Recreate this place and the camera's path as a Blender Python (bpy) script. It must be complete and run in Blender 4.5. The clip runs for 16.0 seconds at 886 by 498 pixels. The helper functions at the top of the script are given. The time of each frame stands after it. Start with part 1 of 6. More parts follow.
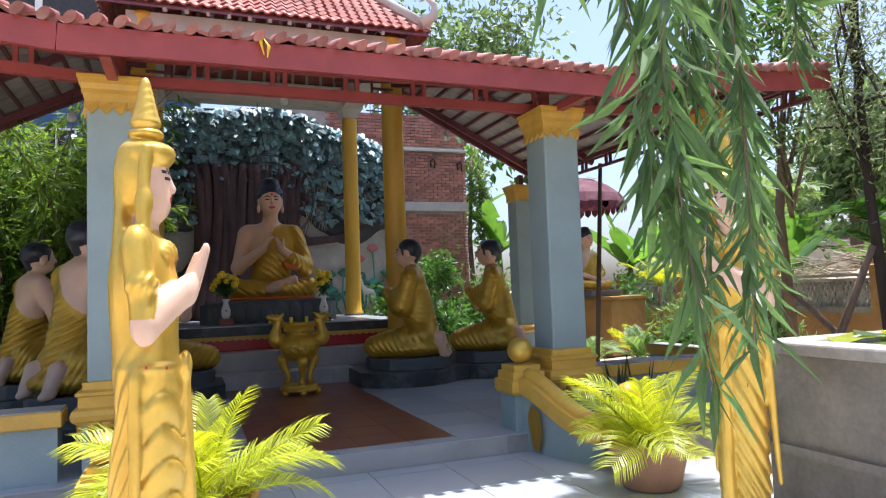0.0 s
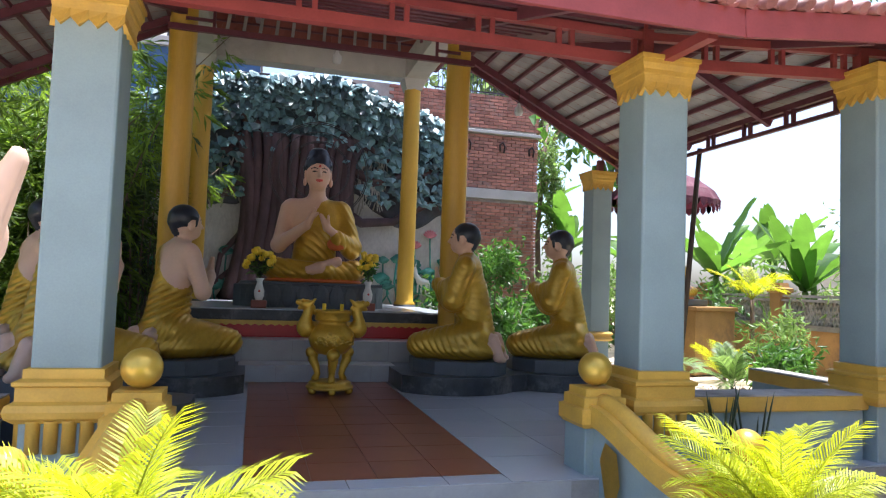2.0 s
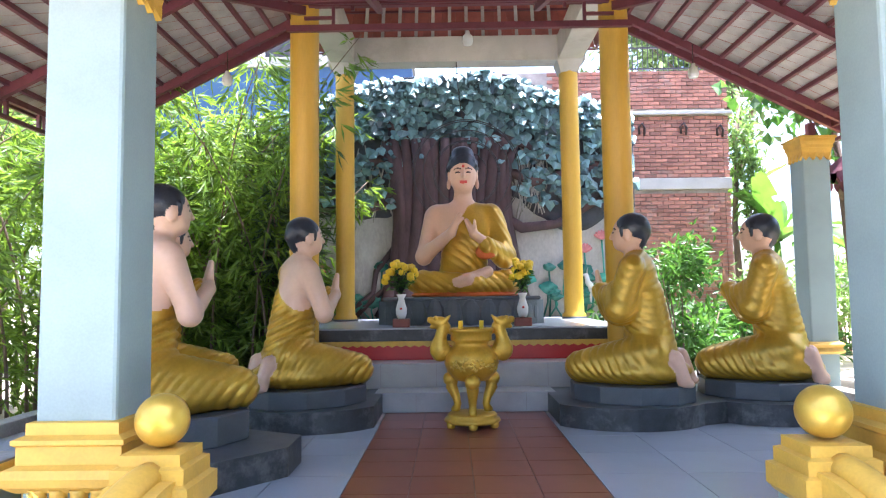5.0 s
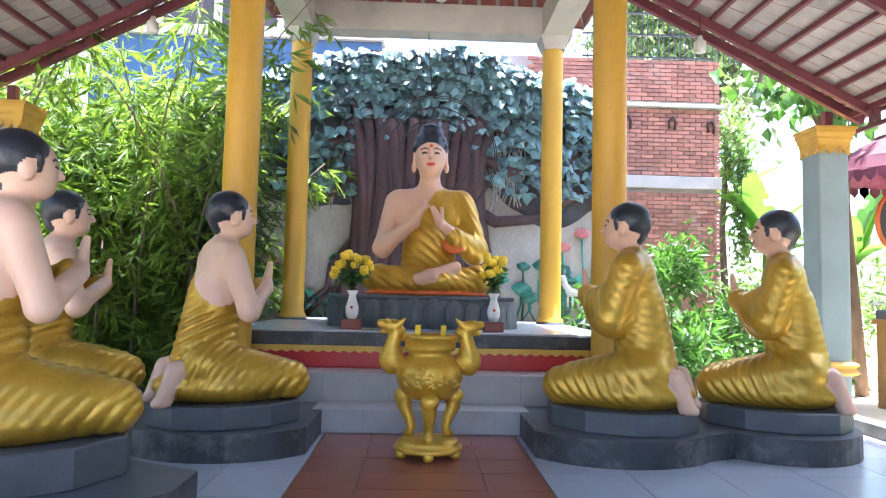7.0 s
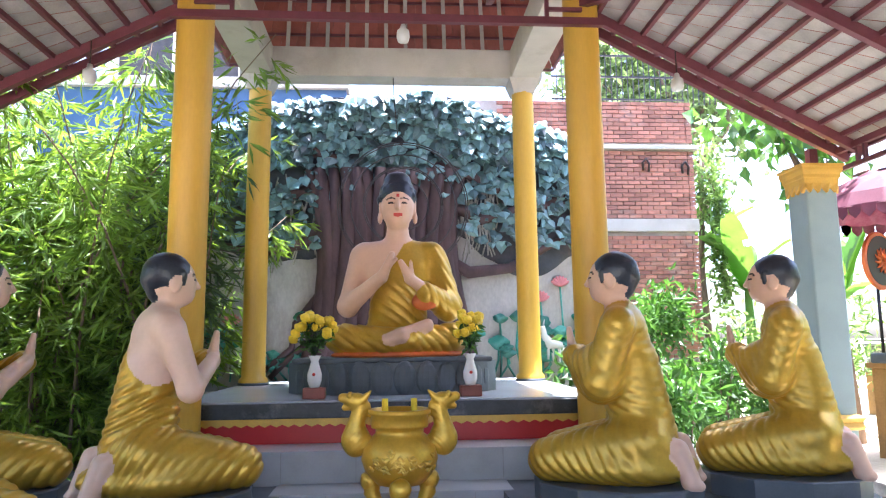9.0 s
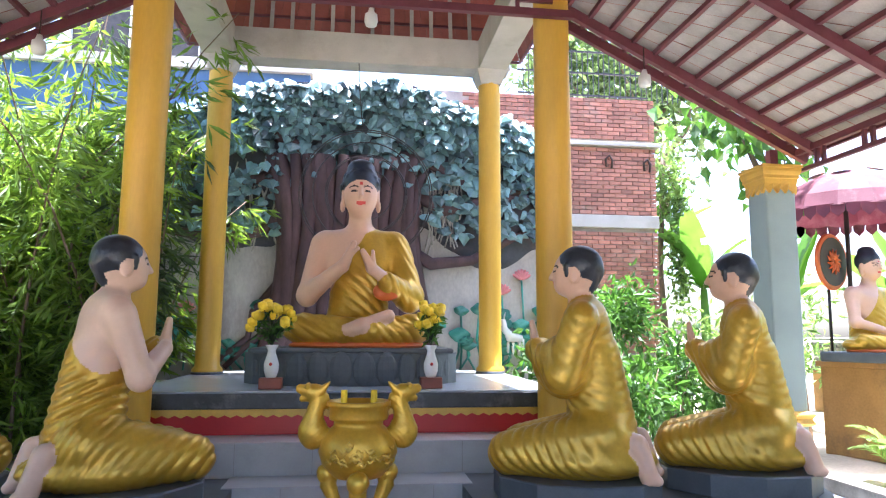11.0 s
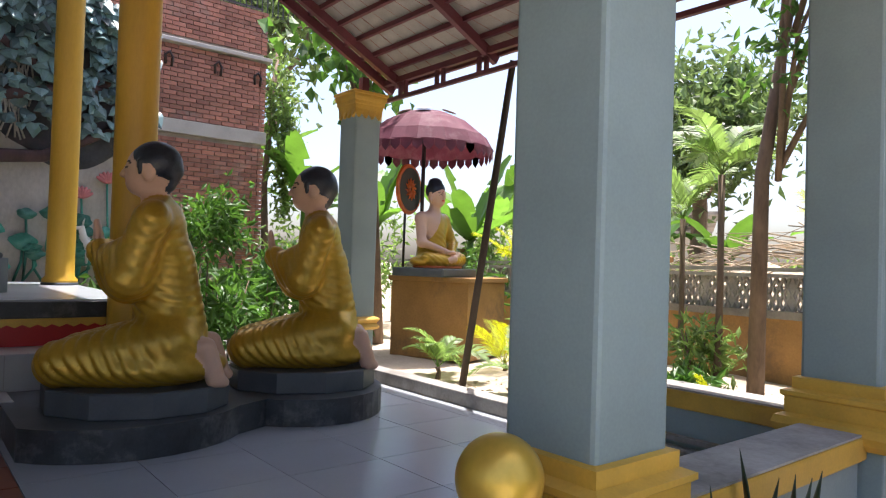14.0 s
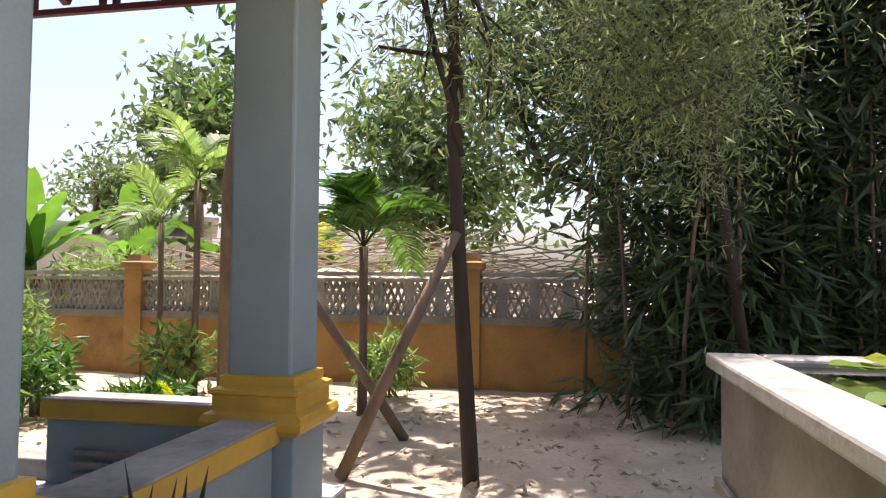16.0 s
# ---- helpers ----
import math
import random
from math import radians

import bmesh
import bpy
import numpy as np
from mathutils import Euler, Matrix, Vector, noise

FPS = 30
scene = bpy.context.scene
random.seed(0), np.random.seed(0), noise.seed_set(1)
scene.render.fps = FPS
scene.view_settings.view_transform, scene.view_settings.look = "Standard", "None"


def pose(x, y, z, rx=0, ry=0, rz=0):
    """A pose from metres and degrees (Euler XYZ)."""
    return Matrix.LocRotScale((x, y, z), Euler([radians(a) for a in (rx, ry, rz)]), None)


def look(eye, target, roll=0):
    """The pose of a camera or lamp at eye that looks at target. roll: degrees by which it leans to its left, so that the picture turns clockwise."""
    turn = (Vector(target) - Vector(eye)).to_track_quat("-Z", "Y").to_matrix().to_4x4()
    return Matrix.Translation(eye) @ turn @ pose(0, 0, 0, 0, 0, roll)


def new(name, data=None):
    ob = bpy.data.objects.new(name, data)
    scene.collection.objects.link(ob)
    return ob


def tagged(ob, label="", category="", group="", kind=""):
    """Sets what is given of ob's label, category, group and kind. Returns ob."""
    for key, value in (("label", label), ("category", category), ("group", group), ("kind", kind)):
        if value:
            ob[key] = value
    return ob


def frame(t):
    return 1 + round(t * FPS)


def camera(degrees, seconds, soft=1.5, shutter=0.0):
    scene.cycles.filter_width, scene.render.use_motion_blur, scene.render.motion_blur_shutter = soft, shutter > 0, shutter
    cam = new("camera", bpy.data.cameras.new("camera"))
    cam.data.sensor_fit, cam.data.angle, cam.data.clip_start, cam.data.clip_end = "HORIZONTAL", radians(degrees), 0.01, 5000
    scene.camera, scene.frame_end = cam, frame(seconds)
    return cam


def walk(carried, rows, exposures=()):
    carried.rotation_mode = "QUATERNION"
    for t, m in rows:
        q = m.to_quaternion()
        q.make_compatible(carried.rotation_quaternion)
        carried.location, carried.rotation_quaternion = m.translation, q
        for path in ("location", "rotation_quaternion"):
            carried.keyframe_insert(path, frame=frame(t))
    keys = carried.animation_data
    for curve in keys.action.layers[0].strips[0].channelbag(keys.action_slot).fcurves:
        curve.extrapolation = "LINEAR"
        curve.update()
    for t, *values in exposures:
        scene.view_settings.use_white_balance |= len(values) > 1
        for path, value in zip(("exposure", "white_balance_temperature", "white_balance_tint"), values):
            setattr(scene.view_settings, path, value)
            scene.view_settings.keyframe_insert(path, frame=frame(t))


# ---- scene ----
cam = camera(66.4, 16.0, 1.2)
PATH = [
    (0, (-1.283, -5.342, 1.196), (-0.569, -3.478, 1.323), -2.0),
    (0.5, (-1.071, -5.045, 1.196), (-0.409, -3.162, 1.32), 0.5),
    (1, (-0.995, -4.73, 1.2), (-0.391, -2.826, 1.306), 1.0),
    (1.5, (-0.9, -4.44, 1.181), (-0.302, -2.533, 1.267), 0.2),
    (2, (-0.78, -4.142, 1.175), (-0.25, -2.217, 1.287), 2.1),
    (2.5, (-0.715, -3.861, 1.154), (-0.281, -1.911, 1.264), 1.3),
    (3, (-0.617, -3.572, 1.185), (-0.292, -1.603, 1.315), -0.0),
    (3.5, (-0.497, -3.316, 1.166), (-0.32, -1.328, 1.288), -0.3),
    (3.7, (-0.432, -3.216, 1.199), (-0.36, -1.221, 1.327), 1.2),
    (5.8, (-0.063, -2.484, 1.161), (-0.103, -0.49, 1.302), -0.5),
    (6, (-0.054, -2.282, 1.186), (-0.064, -0.287, 1.318), 1.3),
    (6.5, (0.014, -2.035, 1.141), (0.064, -0.04, 1.276), 0.7),
    (7, (-0.04, -1.798, 1.171), (0.026, 0.197, 1.309), 1.3),
    (7.5, (-0.027, -1.615, 1.202), (0.078, 0.378, 1.33), 0.4),
    (8, (0.051, -1.387, 1.252), (0.135, 0.603, 1.429), 1.3),
    (8.5, (0.059, -1.264, 1.286), (0.139, 0.722, 1.501), 0.8),
    (8.7, (0.042, -1.28, 1.31), (0.152, 0.698, 1.582), -0.1),
    (10.8, (0.0, -1.179, 1.307), (0.254, 0.785, 1.585), 0.1),
    (11, (0.007, -1.183, 1.307), (0.263, 0.784, 1.557), 0.3),
    (11.5, (0.029, -1.179, 1.243), (0.298, 0.797, 1.388), 1.0),
    (12, (0.025, -1.178, 1.226), (0.316, 0.799, 1.314), 1.4),
    (12.5, (0.022, -1.17, 1.223), (0.33, 0.804, 1.295), 1.4),
    (13, (0.058, -1.217, 1.216), (0.632, 0.699, 1.26), 2.4),
    (13.5, (0.192, -1.2, 1.191), (1.146, 0.557, 1.232), 2.5),
    (14, (0.252, -1.217, 1.198), (1.516, 0.332, 1.239), 1.8),
    (14.5, (0.316, -1.237, 1.2), (1.807, 0.094, 1.257), 1.5),
    (15, (0.354, -1.281, 1.189), (2.059, -0.239, 1.269), 1.1),
    (15.5, (0.407, -1.383, 1.199), (2.265, -0.647, 1.286), 0.5),
    (16, (0.535, -1.504, 1.192), (2.495, -1.116, 1.279), 0.4),
]
walk(cam, [(t, look(eye, target, roll)) for t, eye, target, roll in PATH], [(0, 0.88, 5850, 15), (1.5, 1.15, 5800, 15), (3.5, 1.95, 5700, 15), (6, 2.85, 5600, 15), (8.5, 2.85, 5600, 16), (12.5, 2.35, 5700, 15), (14.5, 0.97, 6450, 19), (16, 0.98, 6600, 22)])

# ---- world and sun ----
world = bpy.data.worlds.new("world")
scene.world = world
world.use_nodes = True
wn = world.node_tree.nodes
sky = wn.new("ShaderNodeTexSky")
sky.sky_type, sky.sun_disc = "NISHITA", False
sky.sun_elevation, sky.sun_rotation = radians(78), radians(70)
sky.air_density, sky.dust_density, sky.ozone_density = 1.0, 3.5, 1.0
wn["Background"].inputs["Strength"].default_value = 0.15
world.node_tree.links.new(sky.outputs[0], wn["Background"].inputs["Color"])
sun = new("sun", bpy.data.lights.new("sun", "SUN"))
sun.data.energy, sun.data.angle, sun.data.color = 5.0, radians(0.5), (1.0, 0.95, 0.86)
sun.matrix_world = look((0.19 * 20, 0.07 * 20, 20), (0, 0, 0))


# ---- materials ----
def mat(name, col, rough=0.6, metal=0.0, var=0.25, scale=6.0, bump=0.15, fine=60.0, spec=0.5, rand=0.0, stain=None, stain_amount=0.0, stretch=(1, 1, 1)):
    m = bpy.data.materials.new(name)
    m.use_nodes = True
    n, l = m.node_tree.nodes, m.node_tree.links
    p = n["Principled BSDF"]
    p.inputs["Roughness"].default_value, p.inputs["Metallic"].default_value = rough, metal
    p.inputs["Specular IOR Level"].default_value = spec
    tc = n.new("ShaderNodeTexCoord")
    mp = n.new("ShaderNodeMapping")
    mp.inputs["Scale"].default_value = stretch
    l.new(tc.outputs["Object"], mp.inputs["Vector"])
    big, small = n.new("ShaderNodeTexNoise"), n.new("ShaderNodeTexNoise")
    big.inputs["Scale"].default_value, small.inputs["Scale"].default_value = scale, fine
    big.inputs["Detail"].default_value = small.inputs["Detail"].default_value = 5
    for t in (big, small):
        l.new(mp.outputs[0], t.inputs["Vector"])
    add = n.new("ShaderNodeMath")
    add.operation = "MULTIPLY_ADD"
    l.new(small.outputs["Fac"], add.inputs[0])
    add.inputs[1].default_value = 0.4
    l.new(big.outputs["Fac"], add.inputs[2])
    ramp = n.new("ShaderNodeMapRange")
    ramp.inputs["From Min"].default_value, ramp.inputs["From Max"].default_value = 0.4, 1.0
    ramp.inputs["To Min"].default_value, ramp.inputs["To Max"].default_value = 1 - var, 1 + var
    l.new(add.outputs[0], ramp.inputs["Value"])
    hsv = n.new("ShaderNodeHueSaturation")
    hsv.inputs["Color"].default_value = (*col, 1)
    l.new(ramp.outputs[0], hsv.inputs["Value"])
    last = hsv.outputs[0]
    if rand:
        oi, mr = n.new("ShaderNodeObjectInfo"), n.new("ShaderNodeMapRange")
        gi, sm = n.new("ShaderNodeNewGeometry"), n.new("ShaderNodeMath")
        sm.operation = "ADD"
        l.new(oi.outputs["Random"], sm.inputs[0])
        l.new(gi.outputs["Random Per Island"], sm.inputs[1])
        fr = n.new("ShaderNodeMath")
        fr.operation = "FRACT"
        l.new(sm.outputs[0], fr.inputs[0])
        mr.inputs["To Min"].default_value, mr.inputs["To Max"].default_value = 1 - rand, 1 + rand
        l.new(fr.outputs[0], mr.inputs["Value"])
        h2 = n.new("ShaderNodeHueSaturation")
        l.new(last, h2.inputs["Color"])
        l.new(mr.outputs[0], h2.inputs["Value"])
        last = h2.outputs[0]
    if stain:
        st, mx = n.new("ShaderNodeTexNoise"), n.new("ShaderNodeMix")
        st.inputs["Scale"].default_value, st.inputs["Detail"].default_value, st.inputs["Roughness"].default_value = scale * 0.45, 8, 0.7
        l.new(mp.outputs[0], st.inputs["Vector"])
        sr = n.new("ShaderNodeMapRange")
        sr.inputs["From Min"].default_value, sr.inputs["From Max"].default_value = 0.5, 0.68
        sr.inputs["To Max"].default_value = stain_amount
        l.new(st.outputs["Fac"], sr.inputs["Value"])
        mx.data_type = "RGBA"
        l.new(sr.outputs[0], mx.inputs["Factor"])
        l.new(last, mx.inputs["A"])
        mx.inputs["B"].default_value = (*stain, 1)
        last = mx.outputs["Result"]
    l.new(last, p.inputs["Base Color"])
    if bump:
        b = n.new("ShaderNodeBump")
        b.inputs["Strength"].default_value, b.inputs["Distance"].default_value = bump, 0.01
        l.new(add.outputs[0], b.inputs["Height"])
        l.new(b.outputs[0], p.inputs["Normal"])
    return m


def leaf_mat(name, col, rand=0.45, glow=0.45, rough=0.45):
    """Foliage: diffuse and glossy with light passing through the blade."""
    m = mat(name, col, rough, var=0.25, scale=3, bump=0.0, rand=rand)
    n, l = m.node_tree.nodes, m.node_tree.links
    p, out = n["Principled BSDF"], n["Material Output"]
    tr, mix = n.new("ShaderNodeBsdfTranslucent"), n.new("ShaderNodeMixShader")
    g = n.new("ShaderNodeHueSaturation")
    g.inputs["Value"].default_value, g.inputs["Saturation"].default_value, g.inputs["Hue"].default_value = 1.7, 1.1, 0.485
    l.new(p.inputs["Base Color"].links[0].from_socket, g.inputs["Color"])
    l.new(g.outputs[0], tr.inputs["Color"])
    mix.inputs[0].default_value = glow
    l.new(p.outputs[0], mix.inputs[1])
    l.new(tr.outputs[0], mix.inputs[2])
    l.new(mix.outputs[0], out.inputs["Surface"])
    return m


M = {
    "gold": mat("gold_paint", (0.56, 0.335, 0.035), 0.36, 0.45, 0.22, 5, 0.12, 40),
    "gold_bright": mat("bright_gold_paint", (0.66, 0.43, 0.07), 0.33, 0.5, 0.15, 7, 0.1, 50),
    "robe": mat("gold_robe_paint", (0.50, 0.30, 0.03), 0.34, 0.4, 0.25, 4, 0.12, 40),
    "skin": mat("skin_paint", (0.64, 0.40, 0.28), 0.42, 0, 0.06, 5, 0.05, 40),
    "pink": mat("pale_skin_paint", (0.66, 0.44, 0.32), 0.4, 0, 0.08, 6, 0.05, 40),
    "hair": mat("black_hair_paint", (0.02, 0.024, 0.034), 0.36, 0, 0.3, 20, 0.3, 80),
    "line": mat("dark_line_paint", (0.03, 0.015, 0.012), 0.5, 0, 0, 5, 0),
    "lip": mat("red_lip_paint", (0.55, 0.05, 0.04), 0.4, 0, 0, 5, 0),
    "white": mat("white_eye_paint", (0.8, 0.78, 0.74), 0.4, 0, 0, 5, 0),
    "orange": mat("orange_lining_paint", (0.62, 0.14, 0.03), 0.45, 0, 0.15, 6, 0.05),
    "pillar": mat("grey_blue_paint", (0.265, 0.34, 0.345), 0.6, 0, 0.16, 2.0, 0.12, 90, stain=(0.36, 0.41, 0.40), stain_amount=0.45),
    "yellow": mat("ochre_yellow_paint", (0.62, 0.37, 0.055), 0.5, 0, 0.18, 5, 0.15, 70, stain=(0.35, 0.24, 0.09), stain_amount=0.35),
    "column": mat("yellow_column_paint", (0.60, 0.355, 0.04), 0.4, 0, 0.14, 3, 0.08, 50, stretch=(1, 1, 0.25)),
    "black": mat("black_stone", (0.035, 0.038, 0.042), 0.45, 0, 0.45, 7, 0.25, 50, stain=(0.25, 0.25, 0.24), stain_amount=0.5),
    "plinth": mat("dark_grey_plinth", (0.075, 0.085, 0.095), 0.5, 0, 0.25, 5, 0.15, 60),
    "tile": mat("pale_grey_tile", (0.40, 0.43, 0.47), 0.22, 0, 0.06, 2, 0.02, 60, rand=0.05),
    "red_tile": mat("red_clay_tile", (0.24, 0.075, 0.045), 0.28, 0, 0.15, 4, 0.05, 60, rand=0.08),
    "joint": mat("tile_joint", (0.30, 0.29, 0.28), 0.8, 0, 0.2, 10, 0.1),
    "riser": mat("grey_step_tile", (0.36, 0.36, 0.36), 0.35, 0, 0.1, 4, 0.05, stain=(0.2, 0.2, 0.19), stain_amount=0.3),
    "slab": mat("concrete_slab", (0.52, 0.50, 0.46), 0.7, 0, 0.15, 2, 0.2, 70),
    "beam": mat("purple_red_steel", (0.15, 0.042, 0.055), 0.45, 0, 0.2, 8, 0.08),
    "eave": mat("red_fascia_paint", (0.30, 0.055, 0.05), 0.5, 0, 0.2, 5, 0.1),
    "roof": mat("red_roof_tile", (0.30, 0.10, 0.075), 0.6, 0, 0.25, 9, 0.2, 80, rand=0.25, stain=(0.42, 0.33, 0.28), stain_amount=0.4),
    "under": mat("grey_tile_underside", (0.40, 0.37, 0.34), 0.75, 0, 0.2, 6, 0.2, 60, rand=0.12),
    "under_red": mat("red_tile_underside", (0.30, 0.09, 0.07), 0.7, 0, 0.2, 6, 0.2, 60, rand=0.15),
    "concrete": mat("pale_concrete", (0.47, 0.45, 0.41), 0.75, 0, 0.15, 2.5, 0.15, 60, stain=(0.28, 0.24, 0.19), stain_amount=0.5),
    "mortar": mat("grey_mortar", (0.36, 0.33, 0.29), 0.9, 0, 0.3, 5, 0.4, 50),
    "brick": mat("red_brick", (0.37, 0.165, 0.115), 0.85, 0, 0.3, 7, 0.4, 60, rand=0.3, stain=(0.3, 0.27, 0.23), stain_amount=0.5),
    "blue": mat("blue_wall_paint", (0.05, 0.11, 0.22), 0.7, 0, 0.15, 1.5, 0.1),
    "mural": mat("mural_pale_render", (0.50, 0.47, 0.44), 0.8, 0, 0.3, 1.6, 0.3, 30, stain=(0.20, 0.14, 0.13), stain_amount=0.7, stretch=(1, 1, 0.5)),
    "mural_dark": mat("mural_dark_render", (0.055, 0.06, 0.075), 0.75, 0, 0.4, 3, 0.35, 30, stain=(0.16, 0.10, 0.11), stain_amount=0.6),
    "mural_leaf": mat("relief_leaf_paint", (0.125, 0.215, 0.225), 0.45, 0, 0.3, 6, 0.2, 50, rand=0.75),
    "trunk": mat("relief_trunk_paint", (0.075, 0.040, 0.042), 0.65, 0, 0.45, 6, 0.5, 40, stretch=(1, 1, 0.35)),
    "lotus": mat("relief_lotus_leaf_paint", (0.045, 0.25, 0.19), 0.5, 0, 0.4, 7, 0.25, 40, rand=0.4, stain=(0.25, 0.42, 0.36), stain_amount=0.5),
    "lotus_pink": mat("relief_lotus_flower_paint", (0.60, 0.20, 0.22), 0.5, 0, 0.3, 9, 0.1),
    "ground": mat("sandy_earth", (0.46, 0.385, 0.29), 0.95, 0, 0.35, 0.9, 0.6, 25, stain=(0.22, 0.16, 0.10), stain_amount=0.7),
    "ochre": mat("weathered_ochre_wall", (0.35, 0.19, 0.06), 0.85, 0, 0.3, 1.8, 0.3, 40, stain=(0.10, 0.07, 0.05), stain_amount=0.85),
    "mossy": mat("mossy_grey_concrete", (0.22, 0.20, 0.17), 0.9, 0, 0.35, 2.5, 0.5, 35, stain=(0.09, 0.08, 0.06), stain_amount=0.7),
    "rim": mat("worn_grey_rim", (0.33, 0.31, 0.28), 0.85, 0, 0.35, 3, 0.5, 40, stain=(0.12, 0.11, 0.09), stain_amount=0.7),
    "bark": mat("dark_bark", (0.045, 0.033, 0.025), 0.9, 0, 0.4, 8, 0.6, 50, stretch=(1, 1, 0.3)),
    "bark_pale": mat("grey_brown_bark", (0.17, 0.12, 0.085), 0.9, 0, 0.4, 8, 0.6, 50, stretch=(1, 1, 0.3)),
    "twig": mat("dry_straw", (0.45, 0.37, 0.27), 0.9, 0, 0.4, 8, 0.3, rand=0.4),
    "terracotta": mat("terracotta", (0.42, 0.22, 0.14), 0.8, 0, 0.2, 6, 0.2),
    "umbrella": mat("faded_purple_cloth", (0.22, 0.07, 0.10), 0.7, 0, 0.2, 4, 0.15, stain=(0.5, 0.35, 0.36), stain_amount=0.4),
    "steel": mat("dark_steel", (0.05, 0.045, 0.045), 0.5, 0.3, 0.3, 10, 0.1),
    "porcelain": mat("white_porcelain", (0.75, 0.74, 0.72), 0.2, 0, 0.05, 5, 0),
    "bulb": mat("white_plastic", (0.7, 0.7, 0.68), 0.3, 0, 0.05, 5, 0),
    "flower": mat("yellow_petals", (0.80, 0.56, 0.02), 0.6, 0, 0.2, 20, 0, rand=0.2),
    "violet": mat("violet_petals", (0.14, 0.06, 0.55), 0.5, 0, 0.2, 20, 0),
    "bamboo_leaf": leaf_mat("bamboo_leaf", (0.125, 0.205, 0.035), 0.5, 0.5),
    # darker copy of bamboo_leaf: the thicket's shade is put into the leaf colour
    "bamboo_shaded": leaf_mat("shaded_bamboo_leaf", (0.055, 0.09, 0.035), 0.5, 0.4),
    "palm_leaf": leaf_mat("areca_palm_leaf", (0.34, 0.39, 0.03), 0.35, 0.45),
    "green_leaf": leaf_mat("broad_green_leaf", (0.06, 0.145, 0.028), 0.45, 0.4),
    "pale_leaf": leaf_mat("pale_green_leaf", (0.15, 0.24, 0.07), 0.4, 0.45),
    "banana_leaf": leaf_mat("banana_leaf", (0.075, 0.17, 0.03), 0.35, 0.5),
    "willow_leaf": leaf_mat("narrow_grey_green_leaf", (0.085, 0.155, 0.05), 0.4, 0.4),
    "cypress": leaf_mat("cypress_foliage", (0.17, 0.215, 0.10), 0.5, 0.45),
    "snake_leaf": leaf_mat("stiff_dark_leaf", (0.025, 0.05, 0.02), 0.3, 0.1),
    "far_leaf": leaf_mat("far_tree_leaf", (0.11, 0.17, 0.06), 0.5, 0.4),
    "water": mat("dark_pond_water", (0.02, 0.025, 0.012), 0.06, 0, 0.2, 3, 0.02),
}


# ---- building tools ----
def mesh_of(name, verts, faces, material, smooth=False):
    me = bpy.data.meshes.new(name)
    me.from_pydata([tuple(map(float, v)) for v in verts], [], [tuple(map(int, f)) for f in faces])
    for m in material if isinstance(material, (list, tuple)) else [material]:
        me.materials.append(m)
    if smooth:
        me.shade_smooth()
    return me


def thing(name, label, category, m=None, group="", kind=""):
    ob = new(name)
    if m is not None:
        ob.matrix_world = m
    return tagged(ob, label, category, group, kind)


def put(name, me, parent=None, m=None, label=""):
    ob = new(name, me)
    if parent is not None:
        ob.parent = parent
    if m is not None:
        ob.matrix_basis = m
    if label:
        tagged(ob, label)
    return ob


def part(name, bm, material, parent=None, label="", smooth=False, m=None):
    me = bpy.data.meshes.new(name)
    bm.to_mesh(me)
    bm.free()
    for x in material if isinstance(material, (list, tuple)) else [material]:
        me.materials.append(x)
    if smooth:
        me.shade_smooth()
    return put(name, me, parent, m, label)


def box(bm, x0, x1, y0, y1, z0, z1, bevel=0.0, mi=0):
    v = [bm.verts.new((x, y, z)) for z in (z0, z1) for y in (y0, y1) for x in (x0, x1)]
    fs = [bm.faces.new([v[i] for i in q]) for q in ((0, 2, 3, 1), (4, 5, 7, 6), (0, 1, 5, 4), (2, 6, 7, 3), (0, 4, 6, 2), (1, 3, 7, 5))]
    for f in fs:
        f.material_index = mi
    if bevel:
        es = list({e for f in fs for e in f.edges})
        r = bmesh.ops.bevel(bm, geom=es, offset=bevel, segments=2, affect="EDGES", profile=0.5)
        for f in r["faces"]:
            f.material_index = mi
    return bm


def boxes(*rows, bevel=0.0):
    bm = bmesh.new()
    for r in rows:
        box(bm, *r, bevel=bevel)
    return bm


def lathe(bm, profile, n=32, c=(0, 0, 0), mi=0, square=False):
    """Turns (radius, z) pairs about the z axis; square: four-sided, flat faces along x and y."""
    k = 4 if square else n
    rings = []
    for r, z in profile:
        ring = []
        for i in range(k):
            a = 2 * math.pi * i / k + (math.pi / 4 if square else 0)
            q = r * (math.sqrt(2) if square else 1)
            ring.append(bm.verts.new((c[0] + q * math.cos(a), c[1] + q * math.sin(a), c[2] + z)))
        rings.append(ring)
    for a, b in zip(rings, rings[1:]):
        for i in range(k):
            f = bm.faces.new((a[i], a[(i + 1) % k], b[(i + 1) % k], b[i]))
            f.material_index, f.smooth = mi, not square
    for ring, flip in ((rings[0], True), (rings[-1], False)):
        f = bm.faces.new(ring[::-1] if flip else ring)
        f.material_index = mi
    return bm


